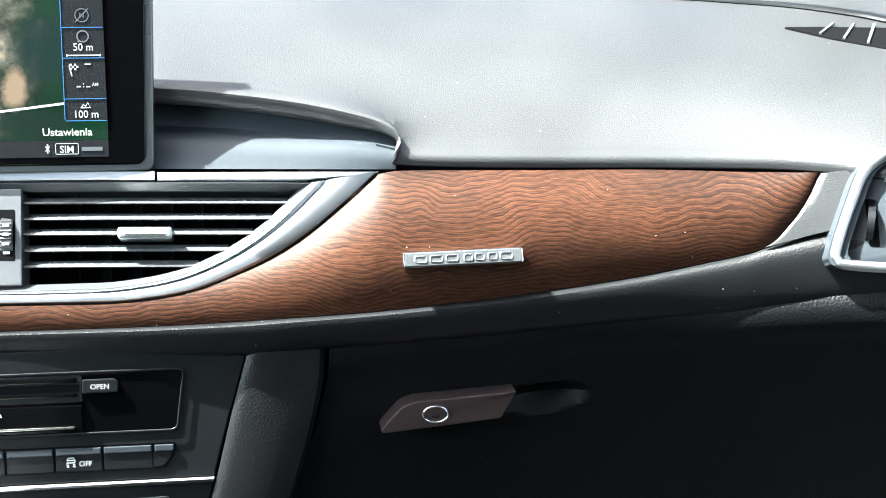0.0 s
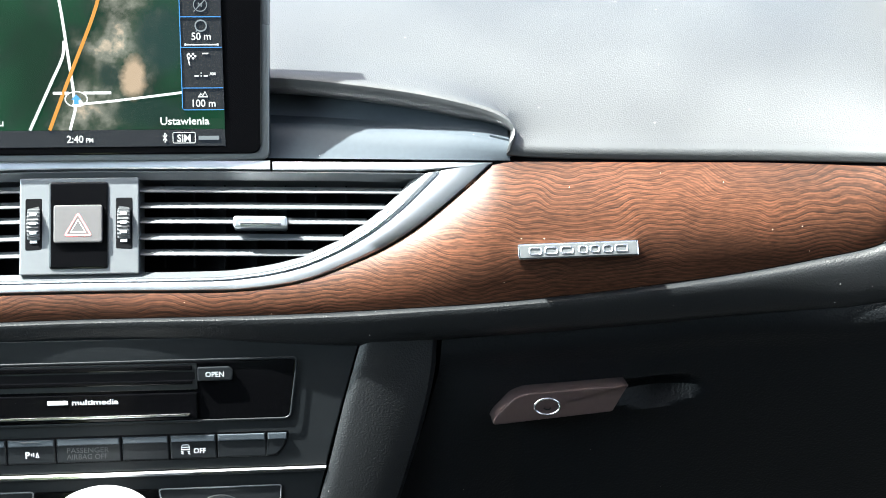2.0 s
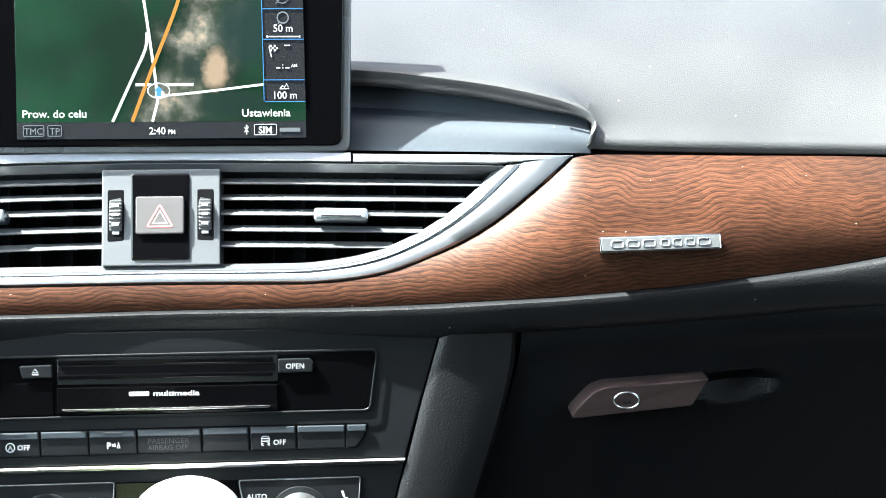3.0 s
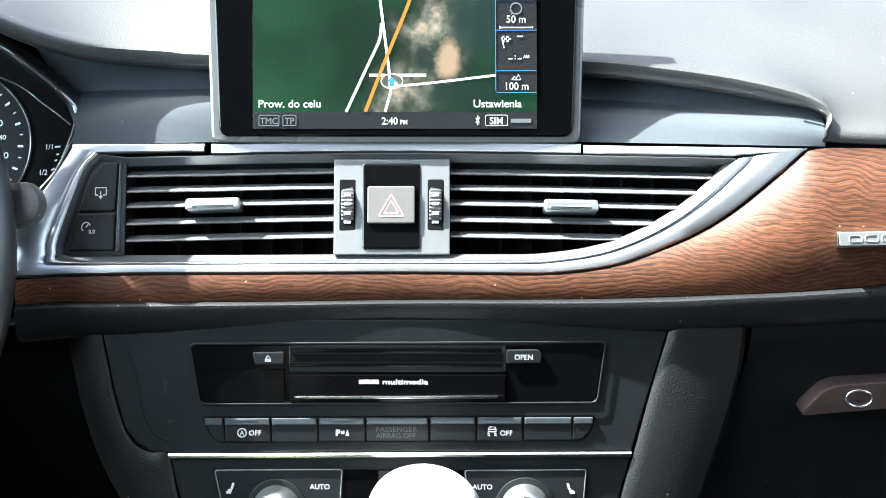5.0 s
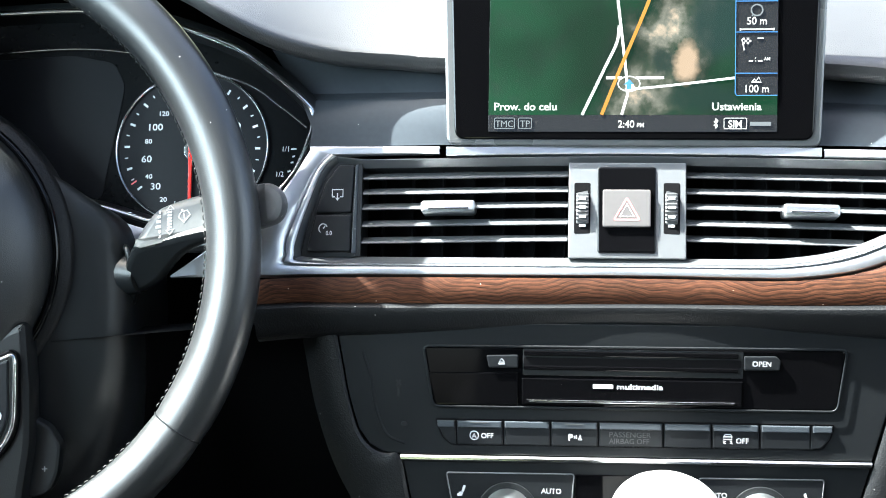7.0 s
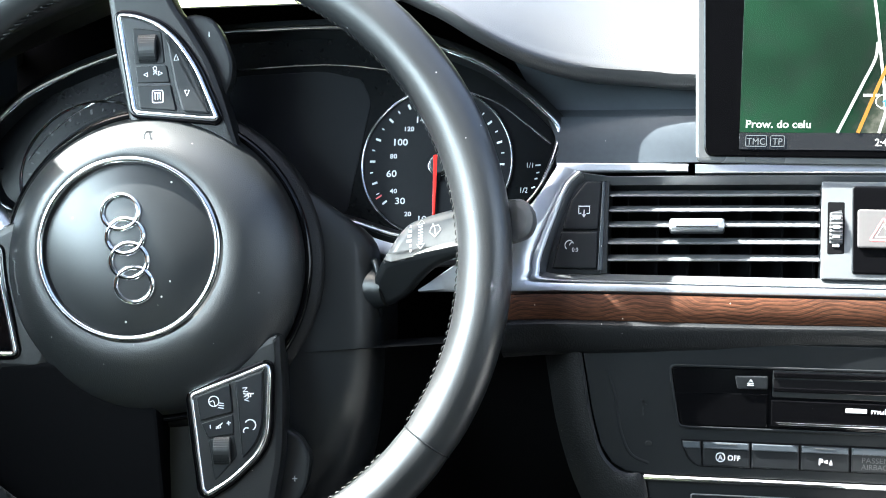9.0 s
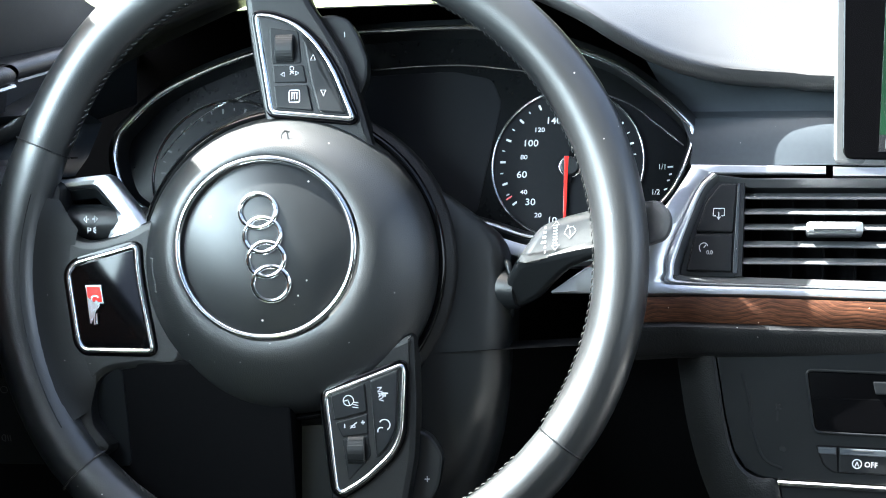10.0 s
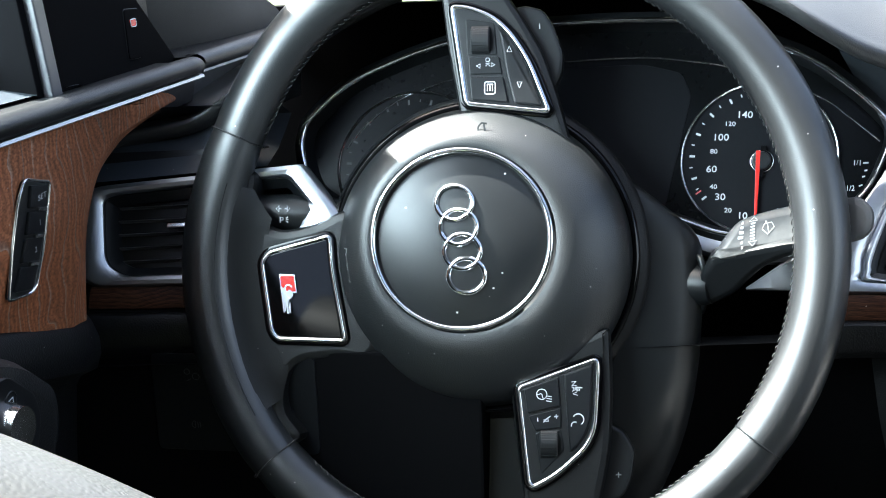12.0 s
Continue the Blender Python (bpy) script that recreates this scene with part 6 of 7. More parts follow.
# shift paddles behind the spokes
for ol, c, words in ((rounded([(0.0200, 0.1430), (0.0376, 0.1470), (0.0484, 0.1440), (0.0544, 0.1344), (0.0604, 0.1173), (0.0593, 0.1055), (0.0520, 0.0900), (0.020, 0.095)], 0.004), (0.0461, 0.1338), "-"),
                     (rounded([(0.0600, -0.1000), (0.0866, -0.1023), (0.0948, -0.1072), (0.1013, -0.1186), (0.0989, -0.1352), (0.0945, -0.1445), (0.0863, -0.1486), (0.060, -0.148)], 0.004), (0.0913, -0.1322), "+")):
    pd = part("paddle", plate(ol, WHEEL, -0.038, -0.0265, 0.0020, back=True), PLASTIC, wheel, "black shift paddle")
    if words == "+":
        part("symbol", strokes([[(c[0] - 0.0016, c[1]), (c[0] + 0.0016, c[1])], [(c[0], c[1] - 0.0016), (c[0], c[1] + 0.0016)]], 0.0005, WHEEL, -0.0264), PRINT, pd)
    else:
        part("symbol", strokes([[(c[0], c[1] - 0.0016), (c[0], c[1] + 0.0016)]], 0.0005, WHEEL, -0.0264), PRINT, pd)

# ---- steering column with its two stalks ----
column = thing("steering_column", "black steering column cover with two stalks", "steering column", tuple(WHEEL(0.02, -0.05, -0.1)))
rows = []
for n, wr, wl_, top, bot in ((-0.038, 0.088, 0.080, 0.075, 0.095), (-0.040, 0.102, 0.085, 0.070, 0.11), (-0.043, 0.116, 0.088, 0.060, 0.13), (-0.048, 0.125, 0.095, 0.050, 0.16), (-0.056, 0.130, 0.10, 0.044, 0.19), (-0.150, 0.130, 0.10, 0.04, 0.21), (-0.21, 0.130, 0.10, 0.04, 0.21)):
    row = []
    for j in range(56):
        a = 2 * math.pi * j / 56
        ca, sa = math.cos(a), math.sin(a)
        p = 2.6
        ru = (wr if ca > 0 else wl_) * math.copysign(abs(ca) ** (2 / p), ca)
        rv = (top if sa > 0 else bot) * math.copysign(abs(sa) ** (2 / p), sa)
        row.append(WHEEL(0.012 + ru, -0.006 + rv, n))
    rows.append(row)
part("column_cover", grid(rows, closed=True), PLASTIC, column, "", 60)
rows = [[WHEEL(0.0125 + r * math.cos(2 * math.pi * j / 64), -0.0035 + r * math.sin(2 * math.pi * j / 64), n) for j in range(64)] for r, n in ((0.089, -0.034), (0.0960, -0.036), (0.0985, -0.039), (0.0990, -0.052), (0.090, -0.056))]
part("collar", grid(rows, closed=True), LEATHER, column, "grained collar behind the wheel", 40)
part("cover_seam", strokes([[(0.1000, -0.0150), (0.1120, -0.0165), (0.1280, -0.0180)]], 0.0008, lambda u, v, o: WHEEL(u, v, -0.040 - (u - 0.10) * 1.2 + o), 0.0004), DARK, column)


def STALK(u, v, o=0.0):
    return Vector((-0.2640 + u, -0.0597 + 0.10 * u, 0.6715)) + Vector((0, 0.35, 0.93)) * v + Vector((0.05, -0.93, 0.35)) * o + Vector((0, 0, 0.16 * u))


blade_ol = rounded([(-0.0310, -0.0120), (-0.0225, 0.0013), (-0.0160, 0.0082), (-0.0035, 0.0112), (0.0203, 0.0135), (0.0392, 0.0135), (0.0518, 0.0122), (0.0590, 0.0050), (0.0606, -0.0040), (0.0570, -0.0118), (0.0467, -0.0137), (0.0184, -0.0137), (-0.0040, -0.0139), (-0.0200, -0.0150)],
                   [0.002, 0.004, 0.006, 0.008, 0.008, 0.008, 0.006, 0.005, 0.005, 0.006, 0.008, 0.008, 0.008, 0.004])
st = part("wiper_stalk", plate(blade_ol, STALK, -0.012, 0.0035, 0.0050, back=True), STALKSKIN, column, "dusty black wiper stalk with white symbols, painted pale for sunlight", 50)
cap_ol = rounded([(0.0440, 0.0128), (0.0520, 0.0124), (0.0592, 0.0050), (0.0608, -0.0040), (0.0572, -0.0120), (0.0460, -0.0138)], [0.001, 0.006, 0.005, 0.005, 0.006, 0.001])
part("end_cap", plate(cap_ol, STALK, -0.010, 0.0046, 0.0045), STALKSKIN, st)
def ARM(x, z, o=0.0):
    return Vector((x + 0.0008, -0.0682 - 0.30 * (z - 0.655) - o, z + 0.0015))


arm_ol = spline([(-0.2955, 0.6535), (-0.2848, 0.6580), (-0.2456, 0.6685), (-0.2380, 0.6640), (-0.2453, 0.6588), (-0.2539, 0.6556), (-0.2651, 0.6487), (-0.2747, 0.6386), (-0.2828, 0.6292), (-0.2970, 0.6204), (-0.3018, 0.6227), (-0.3032, 0.6388), (-0.2992, 0.6476)], 4, True)
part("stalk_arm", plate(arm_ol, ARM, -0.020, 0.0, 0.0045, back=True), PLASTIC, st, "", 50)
boot = [ARM(-0.3045, 0.6310, -0.010) + Vector((-0.004 * math.cos(a), 0.006 * math.cos(a), 0.0)) + Vector((0.0, 0.0, 0.0175)) * math.sin(a) for a in np.linspace(0, 2 * math.pi, 33)[:-1]]
part("stalk_boot", tube(boot, 0.0022, 8, closed=True), PLASTIC, column, "", 50)
part("stalk_root", tube([ARM(-0.318, 0.630, -0.016), ARM(-0.3035, 0.6310, -0.010), ARM(-0.296, 0.6320, -0.008)], [0.0150, 0.0135, 0.0110], 20), PLASTIC, column, "", 50)
part("symbol", strokes([[(0.0010, -0.0022), (-0.0022, 0.0012), (-0.0010, 0.0040), (0.0030, 0.0046), (0.0046, 0.0016), (0.0010, -0.0022)], [(0.0008, 0.0034), (0.0016, -0.0014)]], 0.0005, STALK, 0.0036), PRINT, st)
part("symbol", strokes([[(-0.0128 - w, y), (-0.0128, y - 0.0002)] for y, w in ((0.0064, 0.0012), (0.0036, 0.0018), (0.0008, 0.0024), (-0.0022, 0.0030), (-0.0052, 0.0012), (-0.0082, 0.0008))], 0.0016, STALK, 0.0036), PRINT, st)
part("symbol", strokes([[(-0.0088, y), (-0.0062, y + 0.0002)] for y in (0.0052, 0.0034, 0.0016, -0.0002, -0.0020, -0.0038)], 0.0010, STALK, 0.0036), PRINT, st)
part("symbol", strokes([[(-0.0096, 0.0066), (-0.0070, 0.0092), (-0.0050, 0.0068), (-0.0096, 0.0066)], [(-0.0096, -0.0052), (-0.0074, -0.0080), (-0.0050, -0.0052), (-0.0096, -0.0052)]], 0.0005, STALK, 0.0036), PRINT, st)
turn_path = spline([WHEEL(-0.060, 0.015, -0.045), WHEEL(-0.085, 0.0215, -0.038), WHEEL(-0.110, 0.0235, -0.036), WHEEL(-0.140, 0.0245, -0.036), WHEEL(-0.170, 0.0255, -0.036)], 4)
ts = part("turn_stalk", tube(turn_path, [0.0125] * (len(turn_path) - 1) + [0.010], 14, up=tuple(WN)), PLASTIC, column, "black turn signal stalk with white arrows", 50)
part("symbol", strokes([[(-0.1145, 0.0262), (-0.1128, 0.0242), (-0.1128, 0.0282), (-0.1145, 0.0262)], [(-0.1128, 0.0262), (-0.1112, 0.0262)], [(-0.1060, 0.0262), (-0.1076, 0.0242), (-0.1076, 0.0282), (-0.1060, 0.0262)], [(-0.1076, 0.0262), (-0.1092, 0.0262)]], 0.0006, WHEEL, -0.0232), PRINT, ts)
part("symbol", strokes([[(-0.1120, 0.0175), (-0.1120, 0.0210), (-0.1102, 0.0206), (-0.1102, 0.0194), (-0.1120, 0.0190)], [(-0.1085, 0.0195), (-0.1068, 0.0195)], [(-0.1085, 0.0202), (-0.1070, 0.0212)], [(-0.1085, 0.0188), (-0.1070, 0.0178)]], 0.0006, WHEEL, -0.0232), PRINT, ts)

# ---- driver side: outer vent, dash end and door ----
lvent = thing("air_vent", "outer driver air vent with satin aluminium surround and bright tab", "air vent", (-0.61, -0.12, 0.64))
LO = rounded([(-0.6690, 0.7010), (-0.6610, 0.7040), (-0.5390, 0.7120), (-0.5050, 0.6740), (-0.5300, 0.6470), (-0.6560, 0.6482), (-0.6640, 0.6520)], [0.004, 0.006, 0.003, 0.003, 0.003, 0.006, 0.006])
LI = rounded([(-0.6575, 0.6968), (-0.6500, 0.6990), (-0.5480, 0.7055), (-0.5330, 0.6900), (-0.5450, 0.6540), (-0.6400, 0.6535), (-0.6520, 0.6610)], [0.005, 0.006, 0.004, 0.003, 0.004, 0.012, 0.008])
part("surround", band(LO, LI, DASH, [(0.0, -0.006), (0.0, 0.0006), (0.15, 0.0032), (0.5, 0.0040), (0.85, 0.0030), (1.0, 0.0010), (1.0, -0.003)], closed=True), SILVER, lvent)
LI2 = shrink(LI, 0.0050)
part("throat", band(LI, LI2, DASH, [(0.0, -0.001), (0.15, -0.0008), (1.0, -0.007), (1.0, -0.03)], closed=True), PANEL, lvent)
part("cavity", plate(LI, DASH, -0.05, -0.030, 0.0005), DARK, lvent)
for i in range(5):
    z = 0.6640 + 0.0075 * i
    part("vane", grid([[DASH(x, z + dz - 0.022 * (x + 0.60) * -0.35, oo) for oo, dz in ((-0.024, 0.0008), (-0.009, -0.0002), (-0.0075, -0.0008), (-0.009, -0.0016), (-0.024, -0.0010))] for x in np.linspace(-0.6510, -0.5420, 8)]), VANE, lvent)
part("tab", plate(rounded(box(-0.6160, -0.5960, 0.6790, 0.6815), 0.001), DASH, -0.009, 0.0040, 0.0006), CHROME, lvent)

end = thing("dash_end", "black padded dash end beside the driver door", "dashboard end", (-0.62, -0.05, 0.70))
ex = np.linspace(-0.560, -0.700, 14)
part("end_brow", grid([[DASH(x, 0.7125 - 0.06 * (x + 0.54) * -0.9, 0.002) for x in ex], [DASH(x, 0.722 - 0.06 * (x + 0.54) * -0.9, -0.006) + Vector((0, 0.006, 0.0)) for x in ex],
                        [DASH(x, 0.733, -0.012) + Vector((0, 0.010, 0.0)) for x in ex], [DASH(x, 0.742, -0.016) + Vector((0, 0.012, 0)) for x in ex], [DASH(x, 0.748, -0.004) for x in ex]]), BLUEPANEL, end)
part("end_face", grid([[DASH(x, 0.63, -0.012) for x in (-0.566, -0.60, -0.72)], [DASH(x, 0.725, -0.012) for x in (-0.566, -0.60, -0.72)]]), PLASTIC, end)

switch = thing("light_switch_panel", "black light switch panel in deep shade under the dash", "switch panel", (-0.55, -0.12, 0.55))
def KNEE(x, z, o=0.0):
    return Vector((x, -0.150 + 0.05 * (0.594 - z) * -1 + 0.10 * (x + 0.598) - o, z))
part("panel_plate", plate(rounded(box(-0.680, -0.42, 0.42, 0.612), 0.004), KNEE, -0.03, 0.0, 0.002), DARK, switch)
part("panel_inset", plate(rounded(box(-0.624, -0.520, 0.5445, 0.6080), 0.005), KNEE, -0.002, 0.0012, 0.0008), KEY, switch)
part("symbol", strokes([arc(-0.6010, 0.5965, 0.0018, 0, 360, 10), arc(-0.5955, 0.5935, 0.0022, 0, 360, 10), [(-0.6015, 0.5905), (-0.5985, 0.5920)]], 0.0005, KNEE, 0.0013), FAINT, switch)
part("symbol", strokes([arc(-0.5985, 0.5620, 0.0022, 90, 270, 8), [(-0.5985, 0.5642), (-0.5985, 0.5598)], [(-0.5970, 0.5640), (-0.5966, 0.5600)], [(-0.5955, 0.5640), (-0.5951, 0.5600)]], 0.0005, KNEE, 0.0013), FAINT, switch)
part("light_knob", tube([KNEE(-0.545, 0.566, 0.0), KNEE(-0.545, 0.566, 0.010)], [0.0125, 0.0115], 24), PLASTIC, switch)

VENEER_EDGE = [(-0.1000, 0.7580), (-0.0830, 0.7568), (-0.0660, 0.7523), (-0.0548, 0.7466), (-0.0560, 0.7440), (-0.0690, 0.7436), (-0.0967, 0.7425), (-0.1297, 0.7405), (-0.1510, 0.7360), (-0.1722, 0.7264), (-0.1850, 0.7072), (-0.1905, 0.6849), (-0.1915, 0.6430)]
door = thing("driver_door", "closed driver door with walnut inlay, dark lining and memory keys", "car door", (-0.66, -0.25, 0.30), kind="")
W_EDGE = spline(VENEER_EDGE, 6)
# veneer: from its curved front edge back along the door
rows = []
for f in np.linspace(0, 1, 26):
    row = []
    for y, z in W_EDGE:
        yy = y + (-0.80 - y) * f
        zt = 0.7520 + (0.7749 - 0.7520) * (-0.0141 - yy) / 0.2646 - 0.002
        k = (z - 0.6430) / (0.7475 - 0.6430)
        zb = 0.6430 + 0.34 * (-0.1915 - min(yy, -0.1915))
        z2 = zb + (zt - zb) * min(1, k)
        zz = z + (z2 - z) * min(1, f * 8)
        edge = min(1, f * 30)
        row.append(DOOR(yy, zz, 0.004 * math.sqrt(edge) + 0.004 * math.sin(math.pi * min(1, max(0, k))) * edge))
    rows.append(row)
part("veneer", grid(rows), DOORWOOD, door, "walnut veneer with wavy figure, brightness painted into its colour")
yl = np.linspace(0.02, -0.80, 24)
zl = lambda y: 0.7520 + (0.7749 - 0.7520) * (-0.0141 - y) / 0.2646
part("bright_strip", grid([[DOOR(y, zl(y) + dz, o) for y in [-0.033] + [q for q in yl if q < -0.036]] for dz, o in ((-0.0014, 0.0), (-0.0012, 0.0080), (-0.0004, 0.0090), (0.0012, 0.0080), (0.0022, 0.005), (0.003, 0.0))]), SILVER, door, "bright metal strip")
part("strip_backing", grid([[DOOR(y, zl(y) + dz, o) for y in [-0.0335, -0.06, -0.10, -0.15]] for dz, o in ((-0.0010, 0.0050), (-0.0030, 0.0020), (-0.0100, 0.0015), (-0.0170, 0.0), (-0.0175, -0.01))]), PANEL, door, "dark plum-black strip under the bright metal")
roll_ring = [(0.0072 - 0.0062 * math.cos(a), 0.0020 + 0.0092 * math.sin(a)) for a in np.linspace(-0.5, 1.25 * math.pi, 16)]
roll_y = [y for y in yl if y < -0.040]
roll_rows = [[DOOR(-0.0335, zl(-0.034) + 0.0072, -0.004)] * len(roll_ring), [DOOR(-0.0345, zl(-0.035) + 0.0072 + (dz - 0.0072) * 0.7, o * 0.7) for dz, o in roll_ring]]
roll_rows += [[DOOR(y, zl(y) + dz, o) for dz, o in roll_ring] for y in [-0.038] + roll_y]
part("top_roll", grid(roll_rows), LEATHER, door, "grained leather top roll", 60)
part("roll_back", grid([[DOOR(y, zl(y) + 0.0110, -0.002) for y in yl if y < -0.03], [DOOR(y, zl(y) + 0.0090, -0.06) for y in yl if y < -0.03]]), LEATHER, door)
front_y = list(np.linspace(-0.022, 0.22, 14))
part("front_roll", grid([[DOOR(y, zl(y) + dz, o - 0.006) for dz, o in roll_ring] for y in front_y]), LEATHER, door, "", 60)
part("front_back", grid([[DOOR(y, zl(y) + 0.0110, -0.008) for y in front_y], [DOOR(y, zl(y) + 0.0060, -0.09) for y in front_y]]), LEATHER, door)
part("front_panel", grid([[DOOR(y, zl(y) + dz, -0.008) for y in front_y] for dz in (0.004, -0.02, -0.05)]), BLUEPANEL, door)
part("front_strip", grid([[DOOR(y, zl(y) + dz, o - 0.006) for y in np.linspace(0.14, -0.014, 6)] for dz, o in ((-0.0010, 0.002), (0.0, 0.0065), (0.0018, 0.0065), (0.0028, 0.002))]), CHROME, door)
low = lambda y: 0.6430 + 0.34 * (-0.1915 - min(y, -0.1915))
yd = [-0.172, -0.174, -0.178, -0.184] + [-0.19 - 0.61 * i / 26 for i in range(27)]
round_off = lambda y: math.sqrt(min(1.0, (-0.1715 - y) / 0.022))
part("lining", grid([[DOOR(y, low(y) + dz, -0.02 + (o + 0.02) * round_off(y)) for y in yd] for dz, o in ((0.004, -0.002), (0.0, 0.002), (-0.003, 0.006), (-0.010, 0.010), (-0.020, 0.011), (-0.030, 0.008), (-0.036, -0.004), (-0.05, -0.012), (-0.2, -0.02), (-0.6, -0.02))]), LEATHER, door, "dark grained door lining")
part("inner_wall", grid([[DOOR(y, z, -0.055) for y in np.linspace(0.05, -0.8, 10)] for z in (0.80, 0.60, 0.1)]), PLASTIC, door)
arm = rounded([(-0.90, 0.7400), (-0.371, 0.7010), (-0.341, 0.6860), (-0.3120, 0.6620), (-0.3080, 0.6420), (-0.3150, 0.6200), (-0.36, 0.56), (-0.90, 0.54)], [0.002, 0.014, 0.012, 0.012, 0.01, 0.01, 0.01, 0.002])
rest = part("armrest", plate(arm, DOOR, -0.03, 0.050, 0.012), LEATHER, door, "grained leather armrest")
plate_ol = rounded([(-0.70, 0.7080), (-0.3660, 0.6900), (-0.3430, 0.6710), (-0.3370, 0.6560), (-0.3450, 0.6300), (-0.70, 0.62)], 0.006)
sp = part("switch_plate", plate(plate_ol, lambda y, z, o: DOOR(y, z, o + 0.0495), -0.004, 0.0016, 0.0008), KEY, rest)
part("mirror_knob", tube([DOOR(-0.373, 0.668, 0.050), DOOR(-0.373, 0.668, 0.062)], [0.0120, 0.0100], 24), CHROME, sp)
for y, z in ((-0.3656, 0.6765), (-0.3556, 0.6640)):
    part("switch_ring", bead(circle(y, z, 0.0052, 20), lambda a, b, o: DOOR(a, b, o + 0.051), 0.0006, 0.0006, 0.0), PLASTIC, sp)
    part("symbol", strokes([[(y - 0.0024, z - 0.0015), (y + 0.0024, z - 0.0010), (y + 0.0020, z + 0.0018), (y - 0.0016, z + 0.0014), (y - 0.0024, z - 0.0015)]], 0.0005, lambda a, b, o: DOOR(a, b, o + 0.0512), 0.0002), PRINT, sp)
MK = -0.0150
mem_ol = rounded([(a + MK, b) for a, b in ((-0.2560, 0.7530), (-0.2300, 0.7440), (-0.2390, 0.7114), (-0.2500, 0.6900), (-0.2770, 0.6950), (-0.2720, 0.7193), (-0.2640, 0.7430))], [0.004, 0.003, 0.008, 0.006, 0.003, 0.008, 0.004])
mem = part("memory_key_panel", plate(mem_ol, DOOR, 0.002, 0.0085, 0.0010), PLASTIC, door, "four stacked memory keys")
part("key_frame", bead(mem_ol, DOOR, 0.0022, 0.0014, 0.0082), CHROME, mem)
def along(f, s):
    """A point of the key column: f down its length, s across."""
    top, bot = Vector((-0.2430 + MK, 0.7470)), Vector((-0.2640 + MK, 0.6945))
    bend = Vector((0.0035, 0)) * math.sin(math.pi * f)
    return tuple(top + (bot - top) * f + bend + Vector((0.0105, -0.0028)) * s)
for i, w in enumerate(("SET", "1", "2", "")):
    f0, f1 = i / 4 + 0.015, (i + 1) / 4 - 0.015
    kk = part("memory_key", plate(rounded([along(f0, -0.85), along(f0, 0.85), along(f1, 0.85), along(f1, -0.85)], 0.001), DOOR, 0.006, 0.0102, 0.0007), KEY, mem)
    if i < 3:
        part("key_bar", plate([along(f1, 0.0), along(f1, 0.75), along(f1 + 0.03, 0.75), along(f1 + 0.03, 0.0)], DOOR, 0.009, 0.0110, 0.0002), CHROME, mem)
    if w:
        c = along((f0 + f1) / 2, 0.25)
        part("caption", lettering(w, DOOR, c[0], c[1] - 0.0013, 0.0030, 0.0104, wide=1.35), PRINT, kk)

# mirror triangle, side window, outside mirror
sail = thing("mirror_triangle", "black mirror triangle with small red warning lamp", "door trim", (-0.66, -0.05, 0.775))
def SAIL(y, z, o=0.0):
    return Vector((-0.655 - 0.10 * (y + 0.05) - 0.18 * (0.80 - z) * -1 * 0.5 + o, y, z))
part("triangle_plate", plate(rounded([(-0.1900, 0.755), (-0.1900, 0.950), (-0.1850, 0.950), (-0.0604, 0.8085), (-0.0175, 0.7632), (-0.0175, 0.755)], 0.003), SAIL, -0.02, 0.0, 0.002), DARK, sail)
lamp_ol = rounded([(-0.0852, 0.8062), (-0.0628, 0.8030), (-0.0703, 0.7738), (-0.0907, 0.7760)], 0.0035)
lamp = part("lamp_plate", plate(lamp_ol, SAIL, -0.002, 0.0012, 0.0006), DARK, sail)
part("plate_groove", bead(lamp_ol, SAIL, 0.0008, 0.0004, 0.0), PANEL, sail)
lens_ol = rounded([(-0.0808, 0.7990), (-0.0722, 0.7985), (-0.0722, 0.7955), (-0.0735, 0.7938), (-0.0806, 0.7946)], 0.001)
part("warning_lamp", plate(lens_ol, SAIL, 0.0005, 0.0018, 0.0003), RED, lamp)
part("lamp_outline", bead(lens_ol, SAIL, 0.0007, 0.0005, 0.0016), PRINT, lamp)
part("window_channel", plate([(-0.2010, 0.755), (-0.2010, 0.99), (-0.1880, 0.99), (-0.1880, 0.755)], SAIL, -0.03, 0.003, 0.002), GREYPAINT, sail, "grey cloth window channel")
part("window_seal", plate([(-0.2085, 0.755), (-0.2085, 0.99), (-0.2005, 0.99), (-0.2005, 0.755)], SAIL, -0.04, -0.002, 0.002), DARK, sail, "black rubber seal")
capt = thing("sill_cap", "slate grey moulded cap at the window sill", "door trim", (-0.655, -0.25, 0.78))
part("cap", grid([[Vector((-0.640 - 0.10 * i / 6, y, zl(y) + 0.0125 + 0.004 * math.sin(math.pi * i / 6) - 0.0125 * (1 - min(1.0, (-0.140 - y) / 0.030)) ** 2)) for y in [-0.140 - 0.003 * j for j in range(12)] + [-0.20 - 0.04 * j for j in range(8)]] for i in range(7)]), BLUEPANEL, capt)
om = thing("outside_mirror", "dark outside mirror housing with rain drops seen through the window", "outside mirror", (-0.86, -0.05, 0.72))
bm = bmesh.new()
bmesh.ops.create_uvsphere(bm, u_segments=28, v_segments=16, radius=1.0)
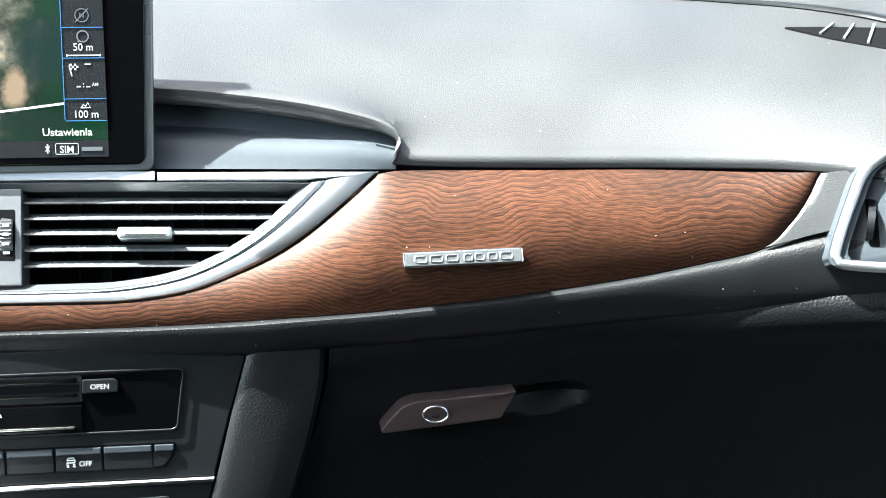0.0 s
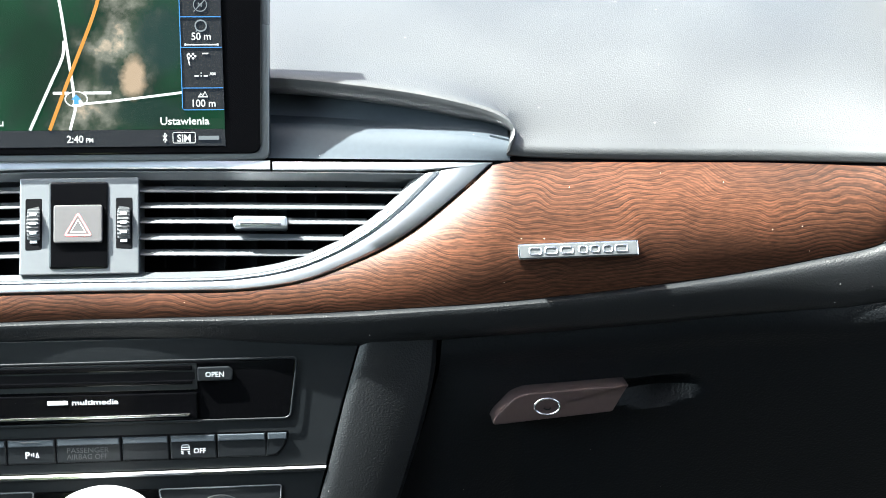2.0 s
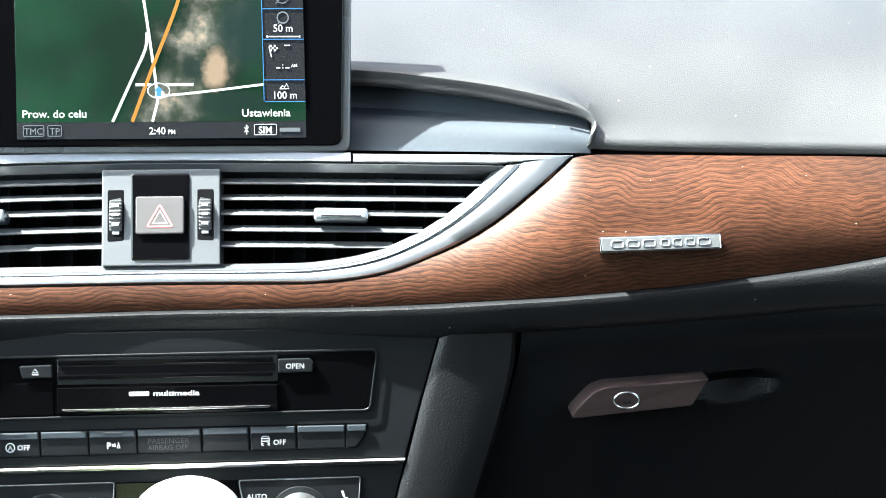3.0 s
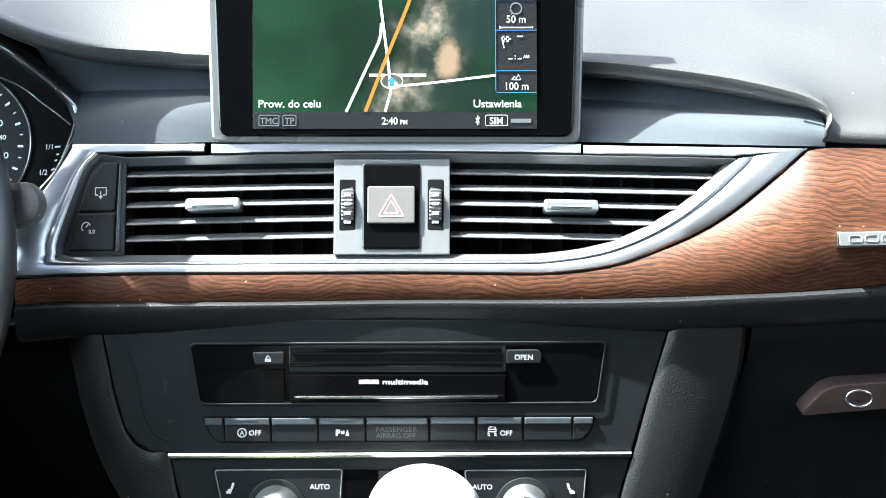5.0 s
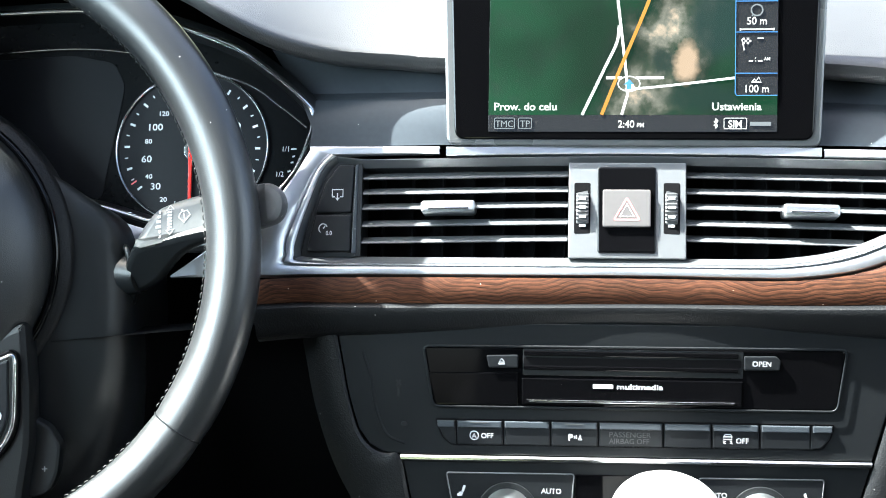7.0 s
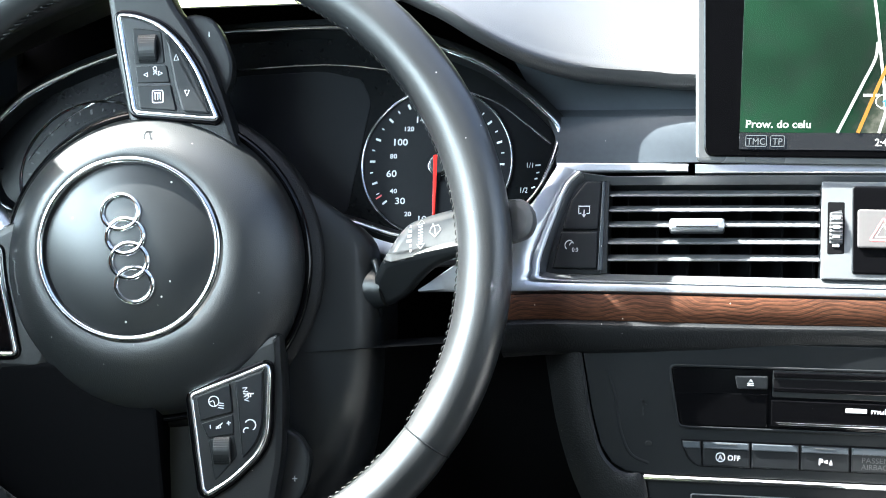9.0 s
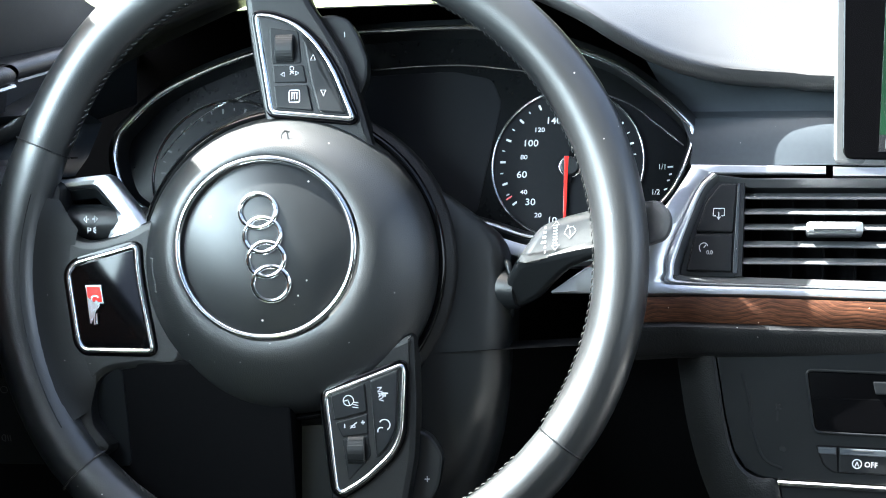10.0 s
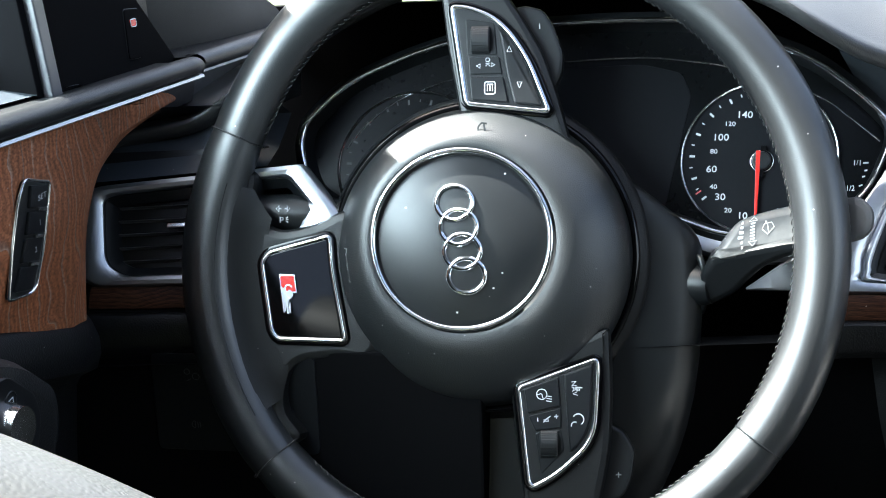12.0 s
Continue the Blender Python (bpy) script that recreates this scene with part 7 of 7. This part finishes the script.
for v in bm.verts:
    p = v.co.copy()
    v.co = Vector((-0.86 + 0.11 * math.copysign(abs(p.x) ** 0.7, p.x), -0.02 + 0.07 * p.y, 0.815 + 0.075 * math.copysign(abs(p.z) ** 0.75, p.z)))
part("housing", bm, CARPAINT, om)

# ---- gear lever ----
lever = thing("gear_lever", "light grey rounded gear lever knob in full sun", "gear lever", (0.02, -0.15, 0.40))
rows = []
for f in np.linspace(0, 1, 13):
    a = f * math.pi / 2
    row = []
    for j in range(32):
        b = 2 * math.pi * j / 32
        row.append(Vector((0.0205 + 0.0350 * math.cos(a) ** 0.42 * math.cos(b) + 0.006 * math.sin(a) * -1 * 0.3, -0.140 + 0.040 * math.cos(a) ** 0.42 * math.sin(b), 0.5120 + 0.0315 * math.sin(a) - 0.10 * 0.0335 * math.cos(a) * math.cos(b) * (1 if math.cos(b) > 0 else 0.3))))
    rows.append(row)
rows = [[p + Vector((0, 0, -0.045)) for p in rows[0]]] + rows
part("knob", grid(rows, closed=True), KNOBSKIN, lever, "", 60)
part("shaft", tube([(0.02, -0.15, 0.36), (0.02, -0.142, 0.475)], 0.012, 16), SILVER, lever)
tunnel = thing("console_tunnel", "dark centre tunnel under the gear lever", "console", (0, -0.5, 0.2))
part("tunnel_body", plate(rounded(box(-0.13, 0.14, 0.05, 0.40), 0.02), lambda x, z, o: Vector((x, -0.09 - o, z)), 0.0, 0.60, 0.02), PLASTIC, tunnel)

# ---- driver's seat ----
seat = thing("driver_seat", "pale leather driver seat with rounded side bolster", "car seat", (-0.45, -0.75, 0.1))
bol = spline([(-0.560, -0.660, 0.785), (-0.490, -0.637, 0.766), (-0.4326, -0.6187, 0.7403), (-0.3850, -0.605, 0.7120), (-0.345, -0.590, 0.676), (-0.320, -0.570, 0.60), (-0.31, -0.56, 0.45)], 6)
part("bolster", tube(bol, 0.055, 28), SEATSKIN, seat, "pale padded side bolster", 60)
part("cushion", plate(rounded(box(-0.62, -0.34, -0.95, -0.45), 0.05), lambda x, y, o: Vector((x, y, 0.30 + o)), 0.0, 0.12, 0.03), SEATSKIN, seat)
